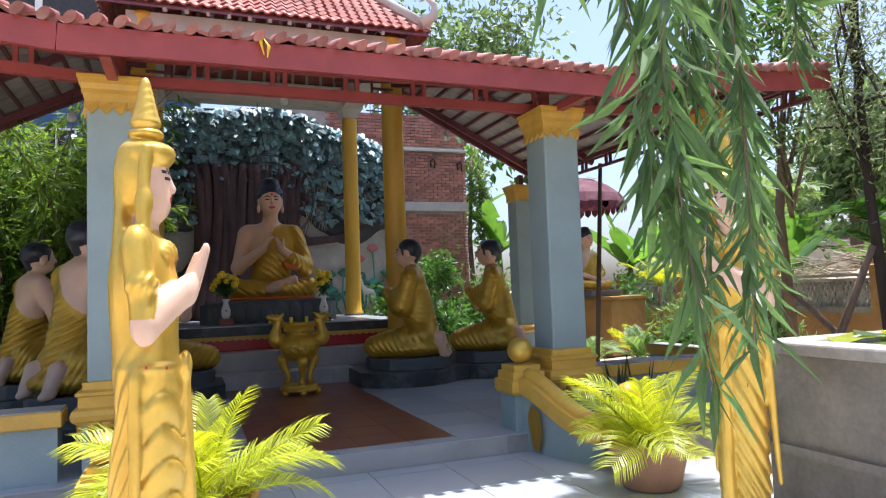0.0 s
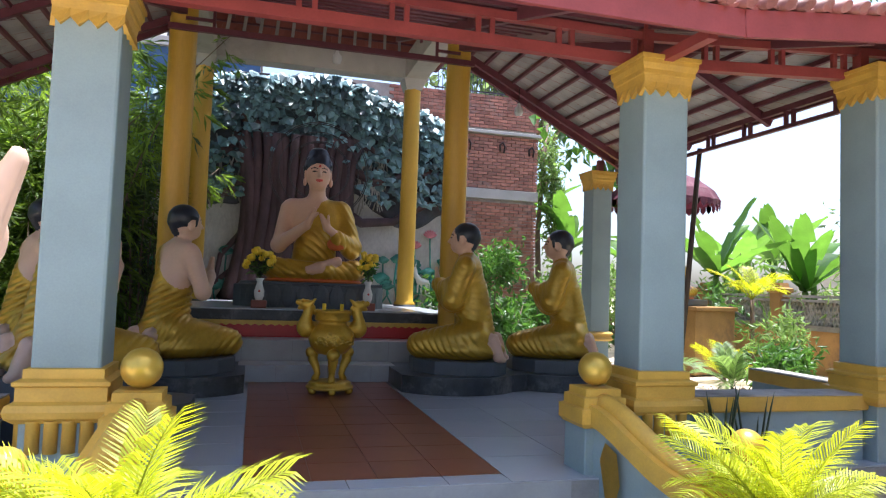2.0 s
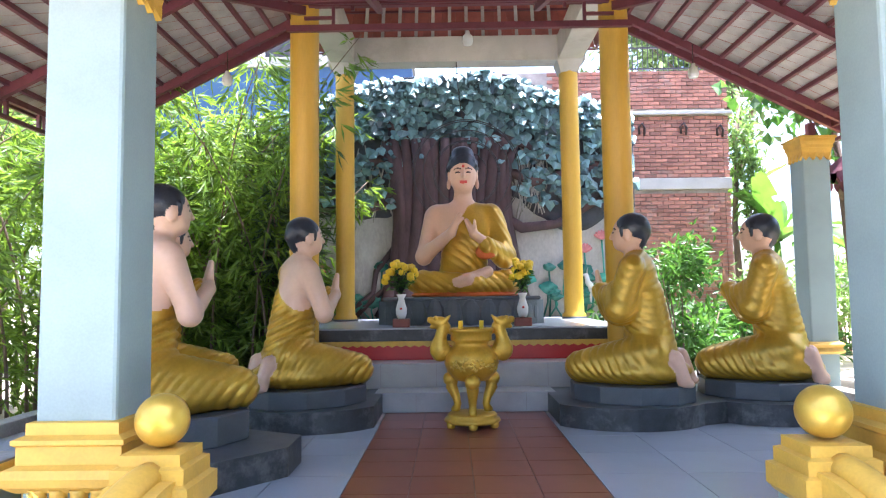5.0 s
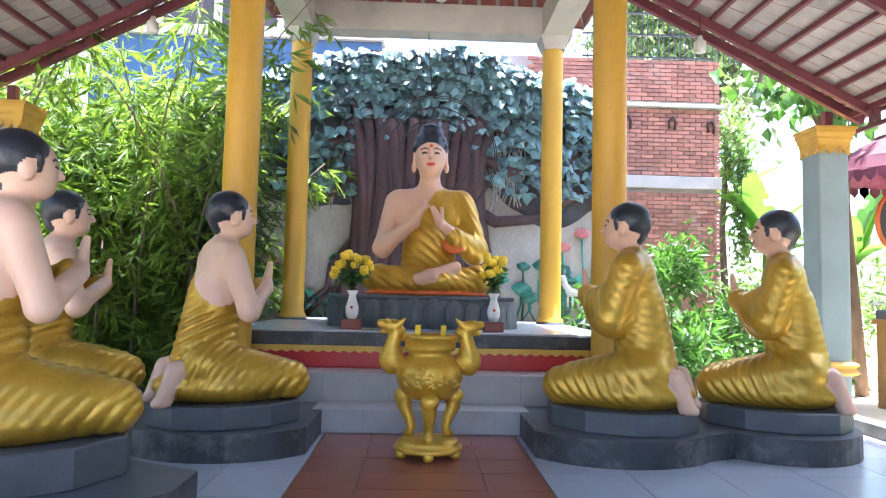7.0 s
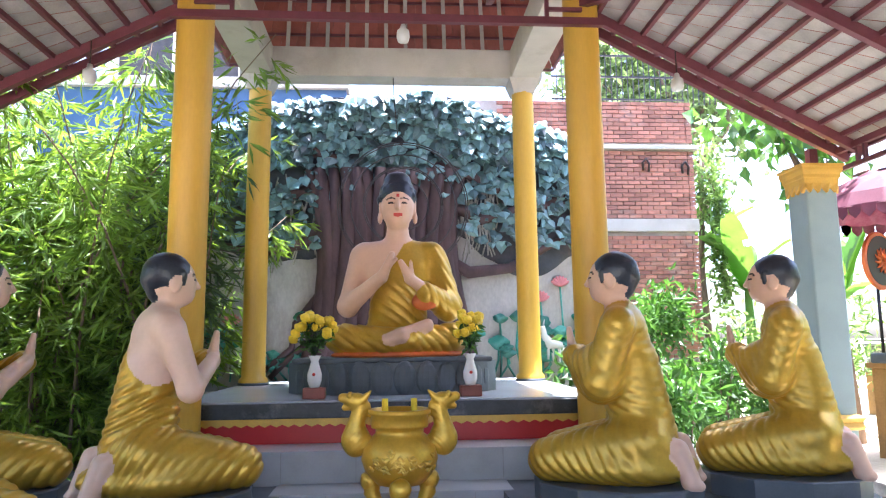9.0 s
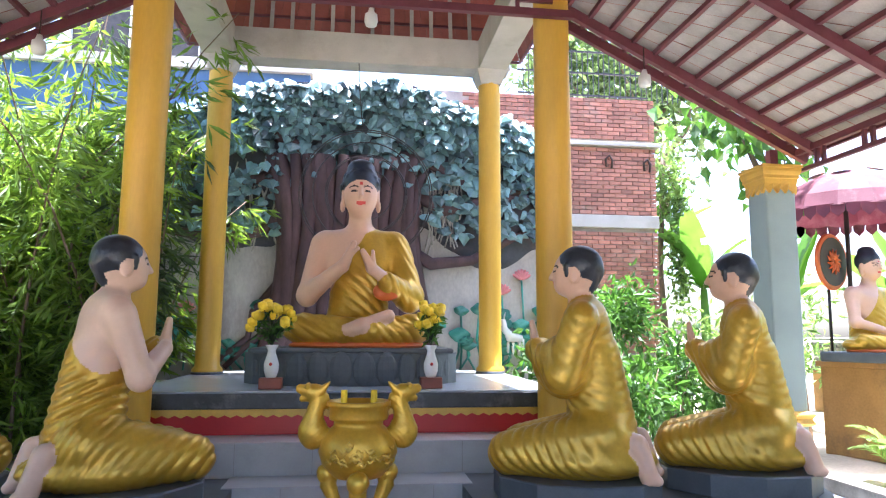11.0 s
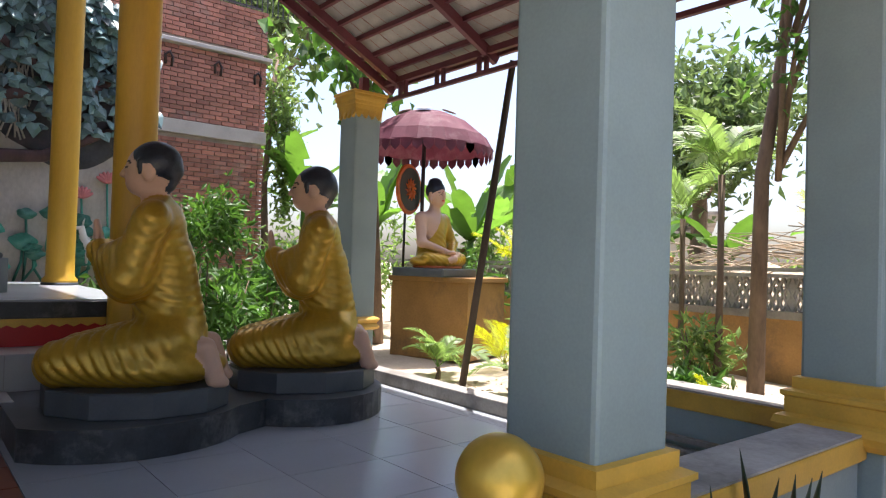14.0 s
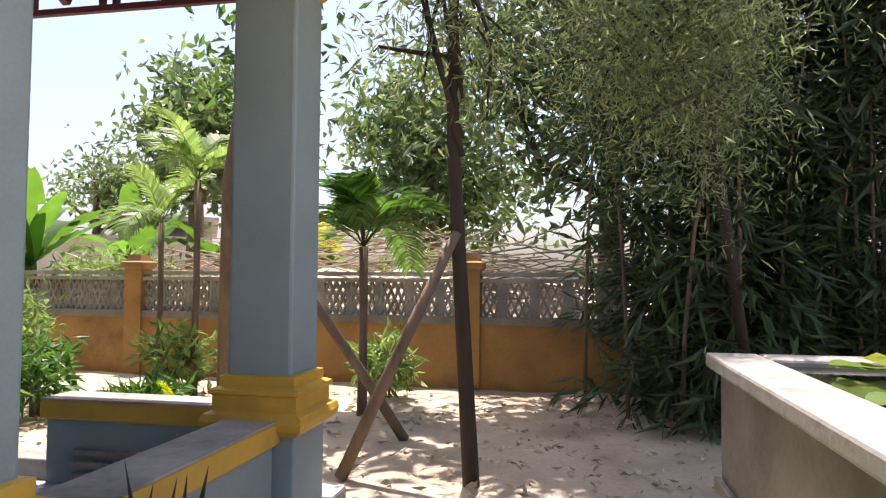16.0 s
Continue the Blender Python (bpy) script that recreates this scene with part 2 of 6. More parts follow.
def tube(bm, pts, radii, n=8, mi=0, flat=1.0):
    """A round bar along points, tapering by radii."""
    pts = [Vector(p) for p in pts]
    if not isinstance(radii, (list, tuple)):
        radii = [radii] * len(pts)
    radii = [float(r) for r in radii]
    rings, side = [], None
    for i, p in enumerate(pts):
        d = (pts[min(i + 1, len(pts) - 1)] - pts[max(i - 1, 0)]).normalized()
        if side is None:
            side = d.orthogonal().normalized()
        side = (side - d * side.dot(d)).normalized()
        up = d.cross(side)
        rings.append([bm.verts.new(p + radii[i] * (side * math.cos(2 * math.pi * k / n) + up * flat * math.sin(2 * math.pi * k / n))) for k in range(n)])
    for a, b in zip(rings, rings[1:]):
        for k in range(n):
            f = bm.faces.new((a[k], a[(k + 1) % n], b[(k + 1) % n], b[k]))
            f.smooth, f.material_index = True, mi
    for f in (bm.faces.new(rings[0][::-1]), bm.faces.new(rings[-1])):
        f.material_index = mi
    return bm


def bar(bm, a, b, w, h):
    """A square bar from a to b, w wide and h high."""
    a, b = Vector(a), Vector(b)
    d = (b - a).normalized()
    s = d.cross(Vector((0, 0, 1)))
    s = s.normalized() if s.length > 1e-3 else Vector((1, 0, 0))
    u = s.cross(d)
    v = [bm.verts.new(p + s * w * 0.5 * i + u * h * 0.5 * j) for p in (a, b) for i, j in ((-1, -1), (1, -1), (1, 1), (-1, 1))]
    for q in ((0, 1, 2, 3), (7, 6, 5, 4), (0, 4, 5, 1), (1, 5, 6, 2), (2, 6, 7, 3), (3, 7, 4, 0)):
        bm.faces.new([v[i] for i in q])
    return bm


def prism(bm, outline, z0, z1, mi_top=0, mi_side=0):
    lo = [bm.verts.new((x, y, z0)) for x, y in outline]
    hi = [bm.verts.new((x, y, z1)) for x, y in outline]
    n = len(outline)
    bm.faces.new(hi).material_index = mi_top
    bm.faces.new(lo[::-1]).material_index = mi_side
    for i in range(n):
        bm.faces.new((lo[i], lo[(i + 1) % n], hi[(i + 1) % n], hi[i])).material_index = mi_side
    return bm


def blades(points, ways, lengths, widths, rng, fold=0.25):
    """Many small leaves: each a pointed blade of two halves folded along its rib."""
    p, d = np.asarray(points, float), np.asarray(ways, float)
    d = d / np.linalg.norm(d, axis=1, keepdims=True)
    s = np.cross(d, rng.normal(size=d.shape))
    s /= np.linalg.norm(s, axis=1, keepdims=True)
    u = np.cross(s, d)
    L, W = np.asarray(lengths, float)[:, None], np.asarray(widths, float)[:, None]
    mid = p + d * L * 0.45
    v = np.stack([p, mid + s * W * 0.5 + u * W * fold, p + d * L - u * L * 0.12, mid - s * W * 0.5 + u * W * fold, mid], 1).reshape(-1, 3)
    k = np.arange(len(p))[:, None] * 5
    f = np.concatenate([k + [0, 4, 1], k + [4, 2, 1], k + [0, 3, 4], k + [4, 3, 2]], 0)
    return v, f


def sculpt(name, prims, lo, hi, cell, mats, paint=None):
    """A moulded figure: rounded masses blended into one skin on a fine grid."""
    ax = [np.arange(lo[i], hi[i] + cell, cell, dtype=np.float32) for i in range(3)]
    X, Y, Z = np.meshgrid(*ax, indexing="ij")

    def dist(pr, x, y, z):
        kind, a, b, r, fold = pr[0], pr[1], pr[2], pr[3], pr[6]
        if kind == "c":
            ab = [b[i] - a[i] for i in range(3)]
            t = ((x - a[0]) * ab[0] + (y - a[1]) * ab[1] + (z - a[2]) * ab[2]) / (ab[0] ** 2 + ab[1] ** 2 + ab[2] ** 2)
            t = np.clip(t, 0, 1)
            d = np.sqrt((x - a[0] - t * ab[0]) ** 2 + (y - a[1] - t * ab[1]) ** 2 + (z - a[2] - t * ab[2]) ** 2) - (r[0] + (r[1] - r[0]) * t)
        else:
            q = [(x - a[0]) / b[0], (y - a[1]) / b[1], (z - a[2]) / b[2]]
            k0 = np.sqrt(q[0] ** 2 + q[1] ** 2 + q[2] ** 2) + 1e-6
            k1 = np.sqrt((q[0] / b[0]) ** 2 + (q[1] / b[1]) ** 2 + (q[2] / b[2]) ** 2) + 1e-6
            d = k0 * (k0 - 1) / k1
        if fold:
            fx, fy, fz, freq, amp = fold[:5]
            ph = freq * (fx * x + fy * y + fz * z)
            deep = amp * (0.8 + 0.45 * np.sin(7 * x + 5 * y + 3 * z))
            if len(fold) > 5:
                deep = deep * fold[5](x, y, z)
            d = d + deep * (1 - np.abs(np.sin(ph + 1.2 * np.sin(4.5 * x + 5 * z + 2 * y) + 0.9 * np.sin(6 * y + 4.2 * x))) ** 0.8)
        return d

    D = np.full(X.shape, 9.0, np.float32)
    for pr in prims:
        d, k = dist(pr, X, Y, Z), pr[5]
        h = np.clip(0.5 + 0.5 * (D - d) / k, 0, 1)
        D = D + (d - D) * h - k * h * (1 - h)
    s = D < 0
    shape = tuple(n - 1 for n in D.shape)
    acc, cnt = np.zeros(shape + (3,), np.float32), np.zeros(shape, np.float32)
    for a in range(3):
        o1, o2 = [i for i in range(3) if i != a]
        for u in (0, 1):
            for v in (0, 1):
                sl0, sl1 = [None] * 3, [None] * 3
                sl0[a], sl1[a] = slice(0, -1), slice(1, None)
                sl0[o1] = sl1[o1] = slice(u, u + shape[o1])
                sl0[o2] = sl1[o2] = slice(v, v + shape[o2])
                d0, d1 = D[tuple(sl0)], D[tuple(sl1)]
                cross = (d0 < 0) != (d1 < 0)
                t = np.where(cross, d0 / np.where(cross, d0 - d1, 1), 0)
                acc[..., a] += np.where(cross, t, 0)
                acc[..., o1] += np.where(cross, u, 0)
                acc[..., o2] += np.where(cross, v, 0)
                cnt += cross
    act = cnt > 0
    ids = np.full(shape, -1, np.int64)
    ids[act] = np.arange(act.sum())
    base = np.stack(np.nonzero(act), 1)
    V = (base + acc[act] / cnt[act][:, None]) * cell + np.array(lo)
    quads = []
    for a in range(3):
        o1, o2 = [i for i in range(3) if i != a]
        sl = [slice(1, -1)] * 3
        sl0, sl1 = list(sl), list(sl)
        sl0[a], sl1[a] = slice(0, -1), slice(1, None)
        A, B = s[tuple(sl0)], s[tuple(sl1)]
        i = np.stack(np.nonzero(A != B), 1)
        flip = A[A != B]
        i[:, o1] += 1
        i[:, o2] += 1
        e1, e2 = np.zeros(3, int), np.zeros(3, int)
        e1[o1], e2[o2] = 1, 1
        q = np.stack([ids[tuple((i - e1 - e2).T)], ids[tuple((i - e2).T)], ids[tuple(i.T)], ids[tuple((i - e1).T)]], 1)
        if a == 1:
            flip = ~flip
        q[~flip] = q[~flip][:, ::-1]
        quads.append(q)
    Q = np.concatenate(quads)
    C = V[Q].mean(1)
    best, which = np.full(len(C), 9.0), np.zeros(len(C), int)
    for pr in prims:
        d = dist(pr, C[:, 0], C[:, 1], C[:, 2])
        m = d < best
        best[m], which[m] = d[m], pr[4]
    if paint:
        which = paint(C, which)
    me = mesh_of(name, V, Q, [M[k] for k in mats], True)
    me.polygons.foreach_set("material_index", which.astype(np.int32))
    return me


def C(a, b, r0, r1, mi, k=0.04, fold=None):
    return ("c", a, b, (r0, r1), mi, k, fold)


def E(c, r, mi, k=0.04, fold=None):
    return ("e", c, r, None, mi, k, fold)


def both(f):
    """The pieces for the two sides of a body."""
    return [q for s in (-1, 1) for q in f(s)]


# ---- ground, floors and steps ----
GROUND = -0.15
bm = bmesh.new()
bmesh.ops.create_grid(bm, x_segments=120, y_segments=120, size=14)
for v in bm.verts:
    p = v.co
    far = max(abs(p.x) / 14, abs(p.y) / 14)
    if p.x > 4.7 or p.y < -6 or abs(p.x) > 5:
        p.z = 0.05 * noise.noise(Vector((p.x * 0.9, p.y * 0.9, 0))) + 0.02 * noise.noise(Vector((p.x * 4, p.y * 4, 3)))
        p.z *= min(1, abs(p.x - 4.7))
    if far > 0.99:
        p.x, p.y = p.x * 60, p.y * 60
ground = part("ground", bm, M["ground"], smooth=True, m=pose(0, 0, GROUND - 0.02))
tagged(ground, "sandy bare earth with dry leaves and patches", "ground", kind="structure")

floor = part("floor", boxes((-4.3, 4.3, -0.2, 8.6, GROUND - 0.1, -0.012)), M["joint"])
tagged(floor, "pale grey tiled pavilion floor with red tiles in the middle", "floor", kind="structure")
slab = part("pavement", boxes((-2.4, 2.4, -3.4, -0.2, GROUND - 0.1, GROUND - 0.012)), M["joint"])
tagged(slab, "pale tiled entrance landing in front of the pavilion", "pavement", kind="structure")
path = part("pavement_path", boxes((-1.25, 1.25, -9.0, -3.4, GROUND - 0.1, GROUND - 0.004)), M["slab"])
tagged(path, "pale concrete path between the statues", "path", kind="structure")


def tiles(parent, x0, x1, y0, y1, w, z, material, name="tile", gap=0.003):
    """Square tiles laid from x0, y0; each lies on its own, slightly proud of the joint."""
    cache = {}
    y = y0
    while y < y1 - 0.02:
        d = min(w, y1 - y)
        x = x0
        while x < x1 - 0.02:
            e = min(w, x1 - x)
            key = (round(e, 3), round(d, 3))
            if key not in cache:
                b = boxes((gap, e - gap, gap, d - gap, -0.01, 0))
                me = bpy.data.meshes.new(name)
                b.to_mesh(me)
                b.free()
                me.materials.append(material)
                cache[key] = me
            put(name, cache[key], parent, pose(x, y, z + random.uniform(-0.0006, 0.0006)))
            x += e
        y += d


riser = part("riser", boxes((-1.19, 1.19, -0.215, -0.2, GROUND, -0.004)), M["riser"])
tagged(riser, "grey tiled riser of the front step", "step", kind="structure")


# ---- altar steps and altar ----
altar = thing("altar", "raised altar with black slab top, red frieze and yellow trim", "altar")
part("step", boxes((-0.92, 0.92, 4.02, 4.9, 0, 0.2), bevel=0.006), M["riser"], altar, "grey tiled lower step")
part("step", boxes((-1.75, 1.75, 4.42, 5.0, 0.0, 0.455), bevel=0.006), M["riser"], altar, "grey tiled upper step")
part("step_joint", boxes(*[(x, x + 0.006, 4.014, 4.02, 0.01, 0.19) for x in (-0.5, 0.1, 0.62)], *[(x, x + 0.006, 4.414, 4.42, 0.21, 0.445) for x in (-0.9, -0.3, 0.35, 0.9)]), M["joint"], altar)
tagged(bpy.data.objects["step_joint"], kind="stuff")
part("body", boxes((-1.8, 1.8, 4.87, 8.3, 0, 0.67)), M["plinth"], altar)
part("red_frieze", boxes((-1.66, 1.66, 4.84, 4.87, 0.456, 0.63)), mat("red_frieze_paint", (0.42, 0.012, 0.015), 0.4, 0, 0.1, 5, 0.05), altar, "deep red painted frieze")
bm = bmesh.new()
n = 66
pts = [(-1.66 + 3.32 * i / n, 0.622 - (0.022 if i % 2 else 0.0)) for i in range(n + 1)]
face = bm.faces.new([bm.verts.new((x, 4.826, z)) for x, z in pts] + [bm.verts.new((1.66, 4.826, 0.669)), bm.verts.new((-1.66, 4.826, 0.669))])
rim = bmesh.ops.extrude_face_region(bm, geom=[face])["geom"]
bmesh.ops.translate(bm, vec=(0, 0.013, 0), verts=[v for v in rim if isinstance(v, bmesh.types.BMVert)])
bmesh.ops.recalc_face_normals(bm, faces=bm.faces[:])
part("yellow_trim", bm, M["yellow"], altar, "yellow scalloped trim")
part("top_slab", boxes((-1.95, 1.95, 4.815, 8.35, 0.67, 0.80), bevel=0.008), M["black"], altar, "black stone slab")
part("top_tile", boxes((-1.93, 1.93, 4.86, 8.34, 0.80, 0.815), bevel=0.003), M["tile"], altar, "pale grey tiled top")
part("side_post", boxes((1.66, 1.82, 4.83, 4.88, 0.2, 0.67)), M["black"], altar)
part("side_post", boxes((-1.82, -1.66, 4.83, 4.88, 0.2, 0.67)), M["black"], altar)


# ---- columns ----
def round_column(x, y, r, z0, z1, label):
    t = thing("column", label, "column", pose(x, y, 0))
    bm = bmesh.new()
    lathe(bm, [(r * 1.25, z0), (r * 1.25, z0 + 0.06), (r * 1.02, z0 + 0.1), (r, z0 + 0.3), (r, z1 - 0.08), (r * 1.1, z1 - 0.05), (r * 1.1, z1)], 36)
    part("shaft", bm, M["column"], t)
    bm = bmesh.new()
    lathe(bm, [(r * 1.3, z0 - 0.0), (r * 1.3, z0 + 0.03)], 36)
    part("base_ring", bm, M["plinth"], t)
    return t


for s in (-1, 1):
    round_column(1.79 * s, 4.72, 0.165, 0.0 if s else 0, 5.2, "tall round yellow painted column beside the altar")
    round_column(1.75 * s, 7.46, 0.145, 0.815, 4.8, "round yellow painted column standing on the altar")


def square_pillar(x, y, w, label, top=2.74, plain=False, lift=0.04):
    """A grey-blue pillar on a fluted pedestal, with yellow mouldings and a leaf-edged capital."""
    t = thing("pillar", label, "pillar", pose(x, y, 0), group="square pillars of the pavilion")
    h = w / 2
    e = top - 2.74

    def hz(z):
        """Heights within the low capital."""
        return top + (z - 2.74) * 0.76

    bm = boxes((-h, h, -h, h, GROUND if plain else 0.6, 2.52 + e), bevel=0.018)
    part("shaft", bm, M["pillar"], t)
    if plain:
        bm = bmesh.new()
        lathe(bm, [(h, 0.47), (h + 0.03, 0.48), (h + 0.045, 0.50), (h + 0.03, 0.525), (h + 0.02, 0.54), (h + 0.03, 0.555), (h + 0.045, 0.58), (h + 0.03, 0.60), (h, 0.61)], square=True)
        part("band", bm, M["yellow"], t, "double ochre yellow band")
    else:
        part("pedestal", boxes((-h - 0.03, h + 0.03, -h - 0.03, h + 0.03, GROUND, 0.40 + lift), bevel=0.01), M["pillar"], t)
        bm = bmesh.new()
        lathe(bm, [(h + 0.05, 0.33 + lift), (h + 0.085, 0.36 + lift), (h + 0.095, 0.395 + lift), (h + 0.085, 0.43 + lift), (h + 0.05, 0.445 + lift), (h + 0.05, 0.52 + lift), (h + 0.065, 0.53 + lift), (h + 0.065, 0.55 + lift), (h + 0.025, 0.565 + lift), (h + 0.025, 0.615 + lift), (h, 0.62 + lift)], square=True)
        part("base_moulding", bm, M["yellow"], t, "stepped ochre yellow moulding")
        bm = bmesh.new()
        for i in range(4):
            for k in range(4):
                u = -h + (k + 0.5) * w / 4
                c = Matrix.Rotation(i * math.pi / 2, 3, "Z") @ Vector((u, -h - 0.035, 0))
                lathe(bm, [(0.036, 0.17 + lift), (0.036, 0.33 + lift), (0.045, 0.345 + lift)], 10, (c.x, c.y, 0))
        if lift < 0.06:
            part("flute", bm, M["yellow"], t, "row of short yellow flutes")
        else:
            bm.free()
    bm = bmesh.new()
    lathe(bm, [(h + 0.012, hz(2.50)), (h + 0.02, hz(2.56)), (h + 0.03, hz(2.57)), (h + 0.03, hz(2.61)), (h + 0.036, hz(2.625)), (h + 0.046, hz(2.66)), (h + 0.046, hz(2.70)), (h + 0.058, hz(2.705)), (h + 0.058, hz(2.74))], square=True)
    part("capital", bm, M["yellow"], t, "ochre yellow moulded capital")
    bm = bmesh.new()
    for i in range(4):
        r = Matrix.Rotation(i * math.pi / 2, 3, "Z")
        for k in range(4):
            u0, wd = -h - 0.012 + k * (w + 0.024) / 4, (w + 0.024) / 4
            y0 = -h - 0.012
            q = [(u0, hz(2.51)), (u0 + wd, hz(2.51)), (u0 + wd, hz(2.44)), (u0 + wd * 0.5, hz(2.375)), (u0, hz(2.44))]
            vs = [bm.verts.new(r @ Vector((a, y0 - (0.02 if j == 3 else 0.0), z))) for j, (a, z) in enumerate(q)]
            back = [bm.verts.new(r @ Vector((a, y0 + 0.012, z))) for a, z in q]
            bm.faces.new(vs)
            for j in range(5):
                bm.faces.new((vs[j], back[j], back[(j + 1) % 5], vs[(j + 1) % 5]))
    part("leaf_edge", bm, M["yellow"], t, "pointed yellow leaf edge")
    return t


PW = 0.35
for s in (-1, 1):
    square_pillar(1.925 if s > 0 else -1.75, 0.115 if s > 0 else 0.165, PW, "square grey-blue pillar with yellow base and capital beside the entrance", 2.83)
    square_pillar(3.90 * s, 0.07, PW, "square grey-blue corner pillar with yellow mouldings above a parapet", 3.0, False, 0.08)
    square_pillar(4.09 * s, 4.95, 0.31, "square grey-blue rear pillar with yellow bands beside the garden", 2.96, True)


# ---- parapets ----
def parapet(x0, x1, y0, y1, name, label):
    t = thing(name, label, "parapet", kind="structure")
    part("wall", boxes((x0, x1, y0, y1, GROUND, 0.37)), M["pillar"], t)
    part("cap", boxes((x0 - 0.03, x1 + 0.03, y0 - 0.03, y1 + 0.03, 0.37, 0.48), bevel=0.012), M["yellow"], t, "ochre yellow coping band")
    part("cap_top", boxes((x0 - 0.025, x1 + 0.025, y0 - 0.025, y1 + 0.025, 0.48, 0.49)), M["rim"], t, "worn pale top")
    return t


for s in (-1, 1):
    a, b = sorted((2.1 * s, 3.66 * s))
    parapet(a, b, -0.04, 0.18, "parapet_front", "low grey-blue parapet with yellow coping between the pillars")
    a, b = sorted((3.97 * s, 4.17 * s))
    t = parapet(a, b, 0.42, 1.5, "parapet_side", "low grey-blue side parapet with concrete louvres")
    bm = bmesh.new()
    xin = 3.95 * s
    for k in range(4):
        bar(bm, (xin, 0.62, 0.0 + 0.065 * k), (xin, 1.3, 0.0 + 0.065 * k), 0.05, 0.03)
    part("louvre", bm, M["rim"], t, "pale concrete louvre blades")
    k = part("kerb", boxes((min(4.02 * s, 4.2 * s), max(4.02 * s, 4.2 * s), 1.5, 4.75, -0.02, 0.12), bevel=0.01), M["rim"])
    tagged(k, "low worn concrete kerb along the floor edge", "kerb", kind="structure")


# ---- entrance newels, balls and swept rails ----
def entrance_rail(s):
    t = thing("entrance_balustrade", "yellow and grey-blue swept balustrade with gold balls beside the entrance step", "balustrade", group="balustrades of the entrance")
    x, y = (1.45, 0.0) if s > 0 else (-1.36, -0.04)
    dx = x - 1.37 * s
    part("newel", boxes((x - 0.13, x + 0.13, y - 0.13, y + 0.17, GROUND, 0.40), bevel=0.01), M["pillar"], t)
    bm = bmesh.new()
    lathe(bm, [(0.15, 0.30), (0.175, 0.33), (0.175, 0.42), (0.15, 0.43), (0.15, 0.49), (0.125, 0.50), (0.125, 0.545), (0.09, 0.55)], c=(x, y, 0), square=True)
    part("newel_cap", bm, M["yellow"], t, "stepped yellow newel cap")
    bm = bmesh.new()
    bmesh.ops.create_uvsphere(bm, u_segments=40, v_segments=24, radius=0.112)
    part("ball", bm, M["gold_bright"], t, "polished gold ball", True, pose(x, y, 0.665))
    # the rail sweeps down and outward in a curve
    rail, body, roll = bmesh.new(), bmesh.new(), bmesh.new()
    n = 18
    cs = []
    for i in range(n + 1):
        u = i / n
        cs.append(Vector((dx + s * (1.37 + 0.10 * u + 0.14 * u ** 2.4), y - 0.12 - 0.80 * u, 0.42 - 0.30 * (u * u * (3 - 2 * u)))))
    for i in range(n):
        a, b = cs[i], cs[i + 1]
        d = (b - a).normalized()
        side = Vector((-d.y, d.x, 0)).normalized()
        for bmx, w, z0, z1 in ((body, 0.07, None, -0.06), (rail, 0.12, -0.10, 0.03)):
            vs = []
            for p in (a, b):
                for q in (-w, w):
                    for zz in ((GROUND if z0 is None else p.z + z0), p.z + z1):
                        vs.append(bmx.verts.new((p.x + side.x * q, p.y + side.y * q, zz)))
            for f in ((0, 1, 3, 2), (4, 6, 7, 5), (0, 4, 5, 1), (2, 3, 7, 6), (1, 5, 7, 3), (0, 2, 6, 4)):
                bmx.faces.new([vs[k] for k in f])
    for bmx in (body, rail):
        bmesh.ops.remove_doubles(bmx, verts=bmx.verts[:], dist=0.012)
    tube(roll, [c + Vector((0, 0, 0.035)) for c in cs], 0.065, 12)
    part("body", body, M["pillar"], t)
    part("rail", rail, M["yellow"], t, "yellow rail band")
    part("rail_roll", roll, M["yellow"], t, "rounded yellow handrail")
    e = cs[-1]
    bm = bmesh.new()
    e = Vector((1.72 * s + dx, -1.04, 0))
    lathe(bm, [(0.11, GROUND), (0.11, 0.16), (0.135, 0.17), (0.135, 0.22), (0.11, 0.23), (0.11, 0.265), (0.085, 0.27), (0.085, 0.30)], c=(e.x, e.y, 0), square=True)
    part("end_newel", bm, M["yellow"], t)
    bm = bmesh.new()
    bmesh.ops.create_uvsphere(bm, u_segments=32, v_segments=20, radius=0.09)
    part("ball", bm, M["gold_bright"], t, "polished gold ball", True, pose(e.x, e.y, 0.385))
    # painted leaf panel on the inner face
    bm = bmesh.new()
    lo = [(-0.30, -0.12), (-0.22, 0.12), (-0.28, 0.24), (-0.42, 0.2), (-0.46, 0.02), (-0.40, -0.12)]
    vs = [bm.verts.new((dx + s * (1.37 - 0.075 + 0.02 * abs(a)), a, b)) for a, b in lo]
    bm.faces.new(vs)
    bmesh.ops.solidify(bm, geom=bm.faces[:], thickness=0.012)
    part("leaf_panel", bm, M["yellow"], t, "yellow leaf-shaped relief")


for s in (-1, 1):
    entrance_rail(s)


# ---- roof ----
EZ, FZ, RX, RYF, RYB, TOPX, TOPZ, TOPY = 3.15, 2.89, 4.5, -0.72, 4.98, 1.75, 4.55, 4.62


def side_z(x):
    return EZ + (TOPZ - EZ) * (RX - abs(x)) / (RX - TOPX)


def front_z(y):
    return FZ + (TOPZ - FZ) * (y - RYF) / (TOPY - RYF)


roof = thing("roof", "hipped pavilion roof of red clay tiles on purple-red steel", "roof", kind="structure")


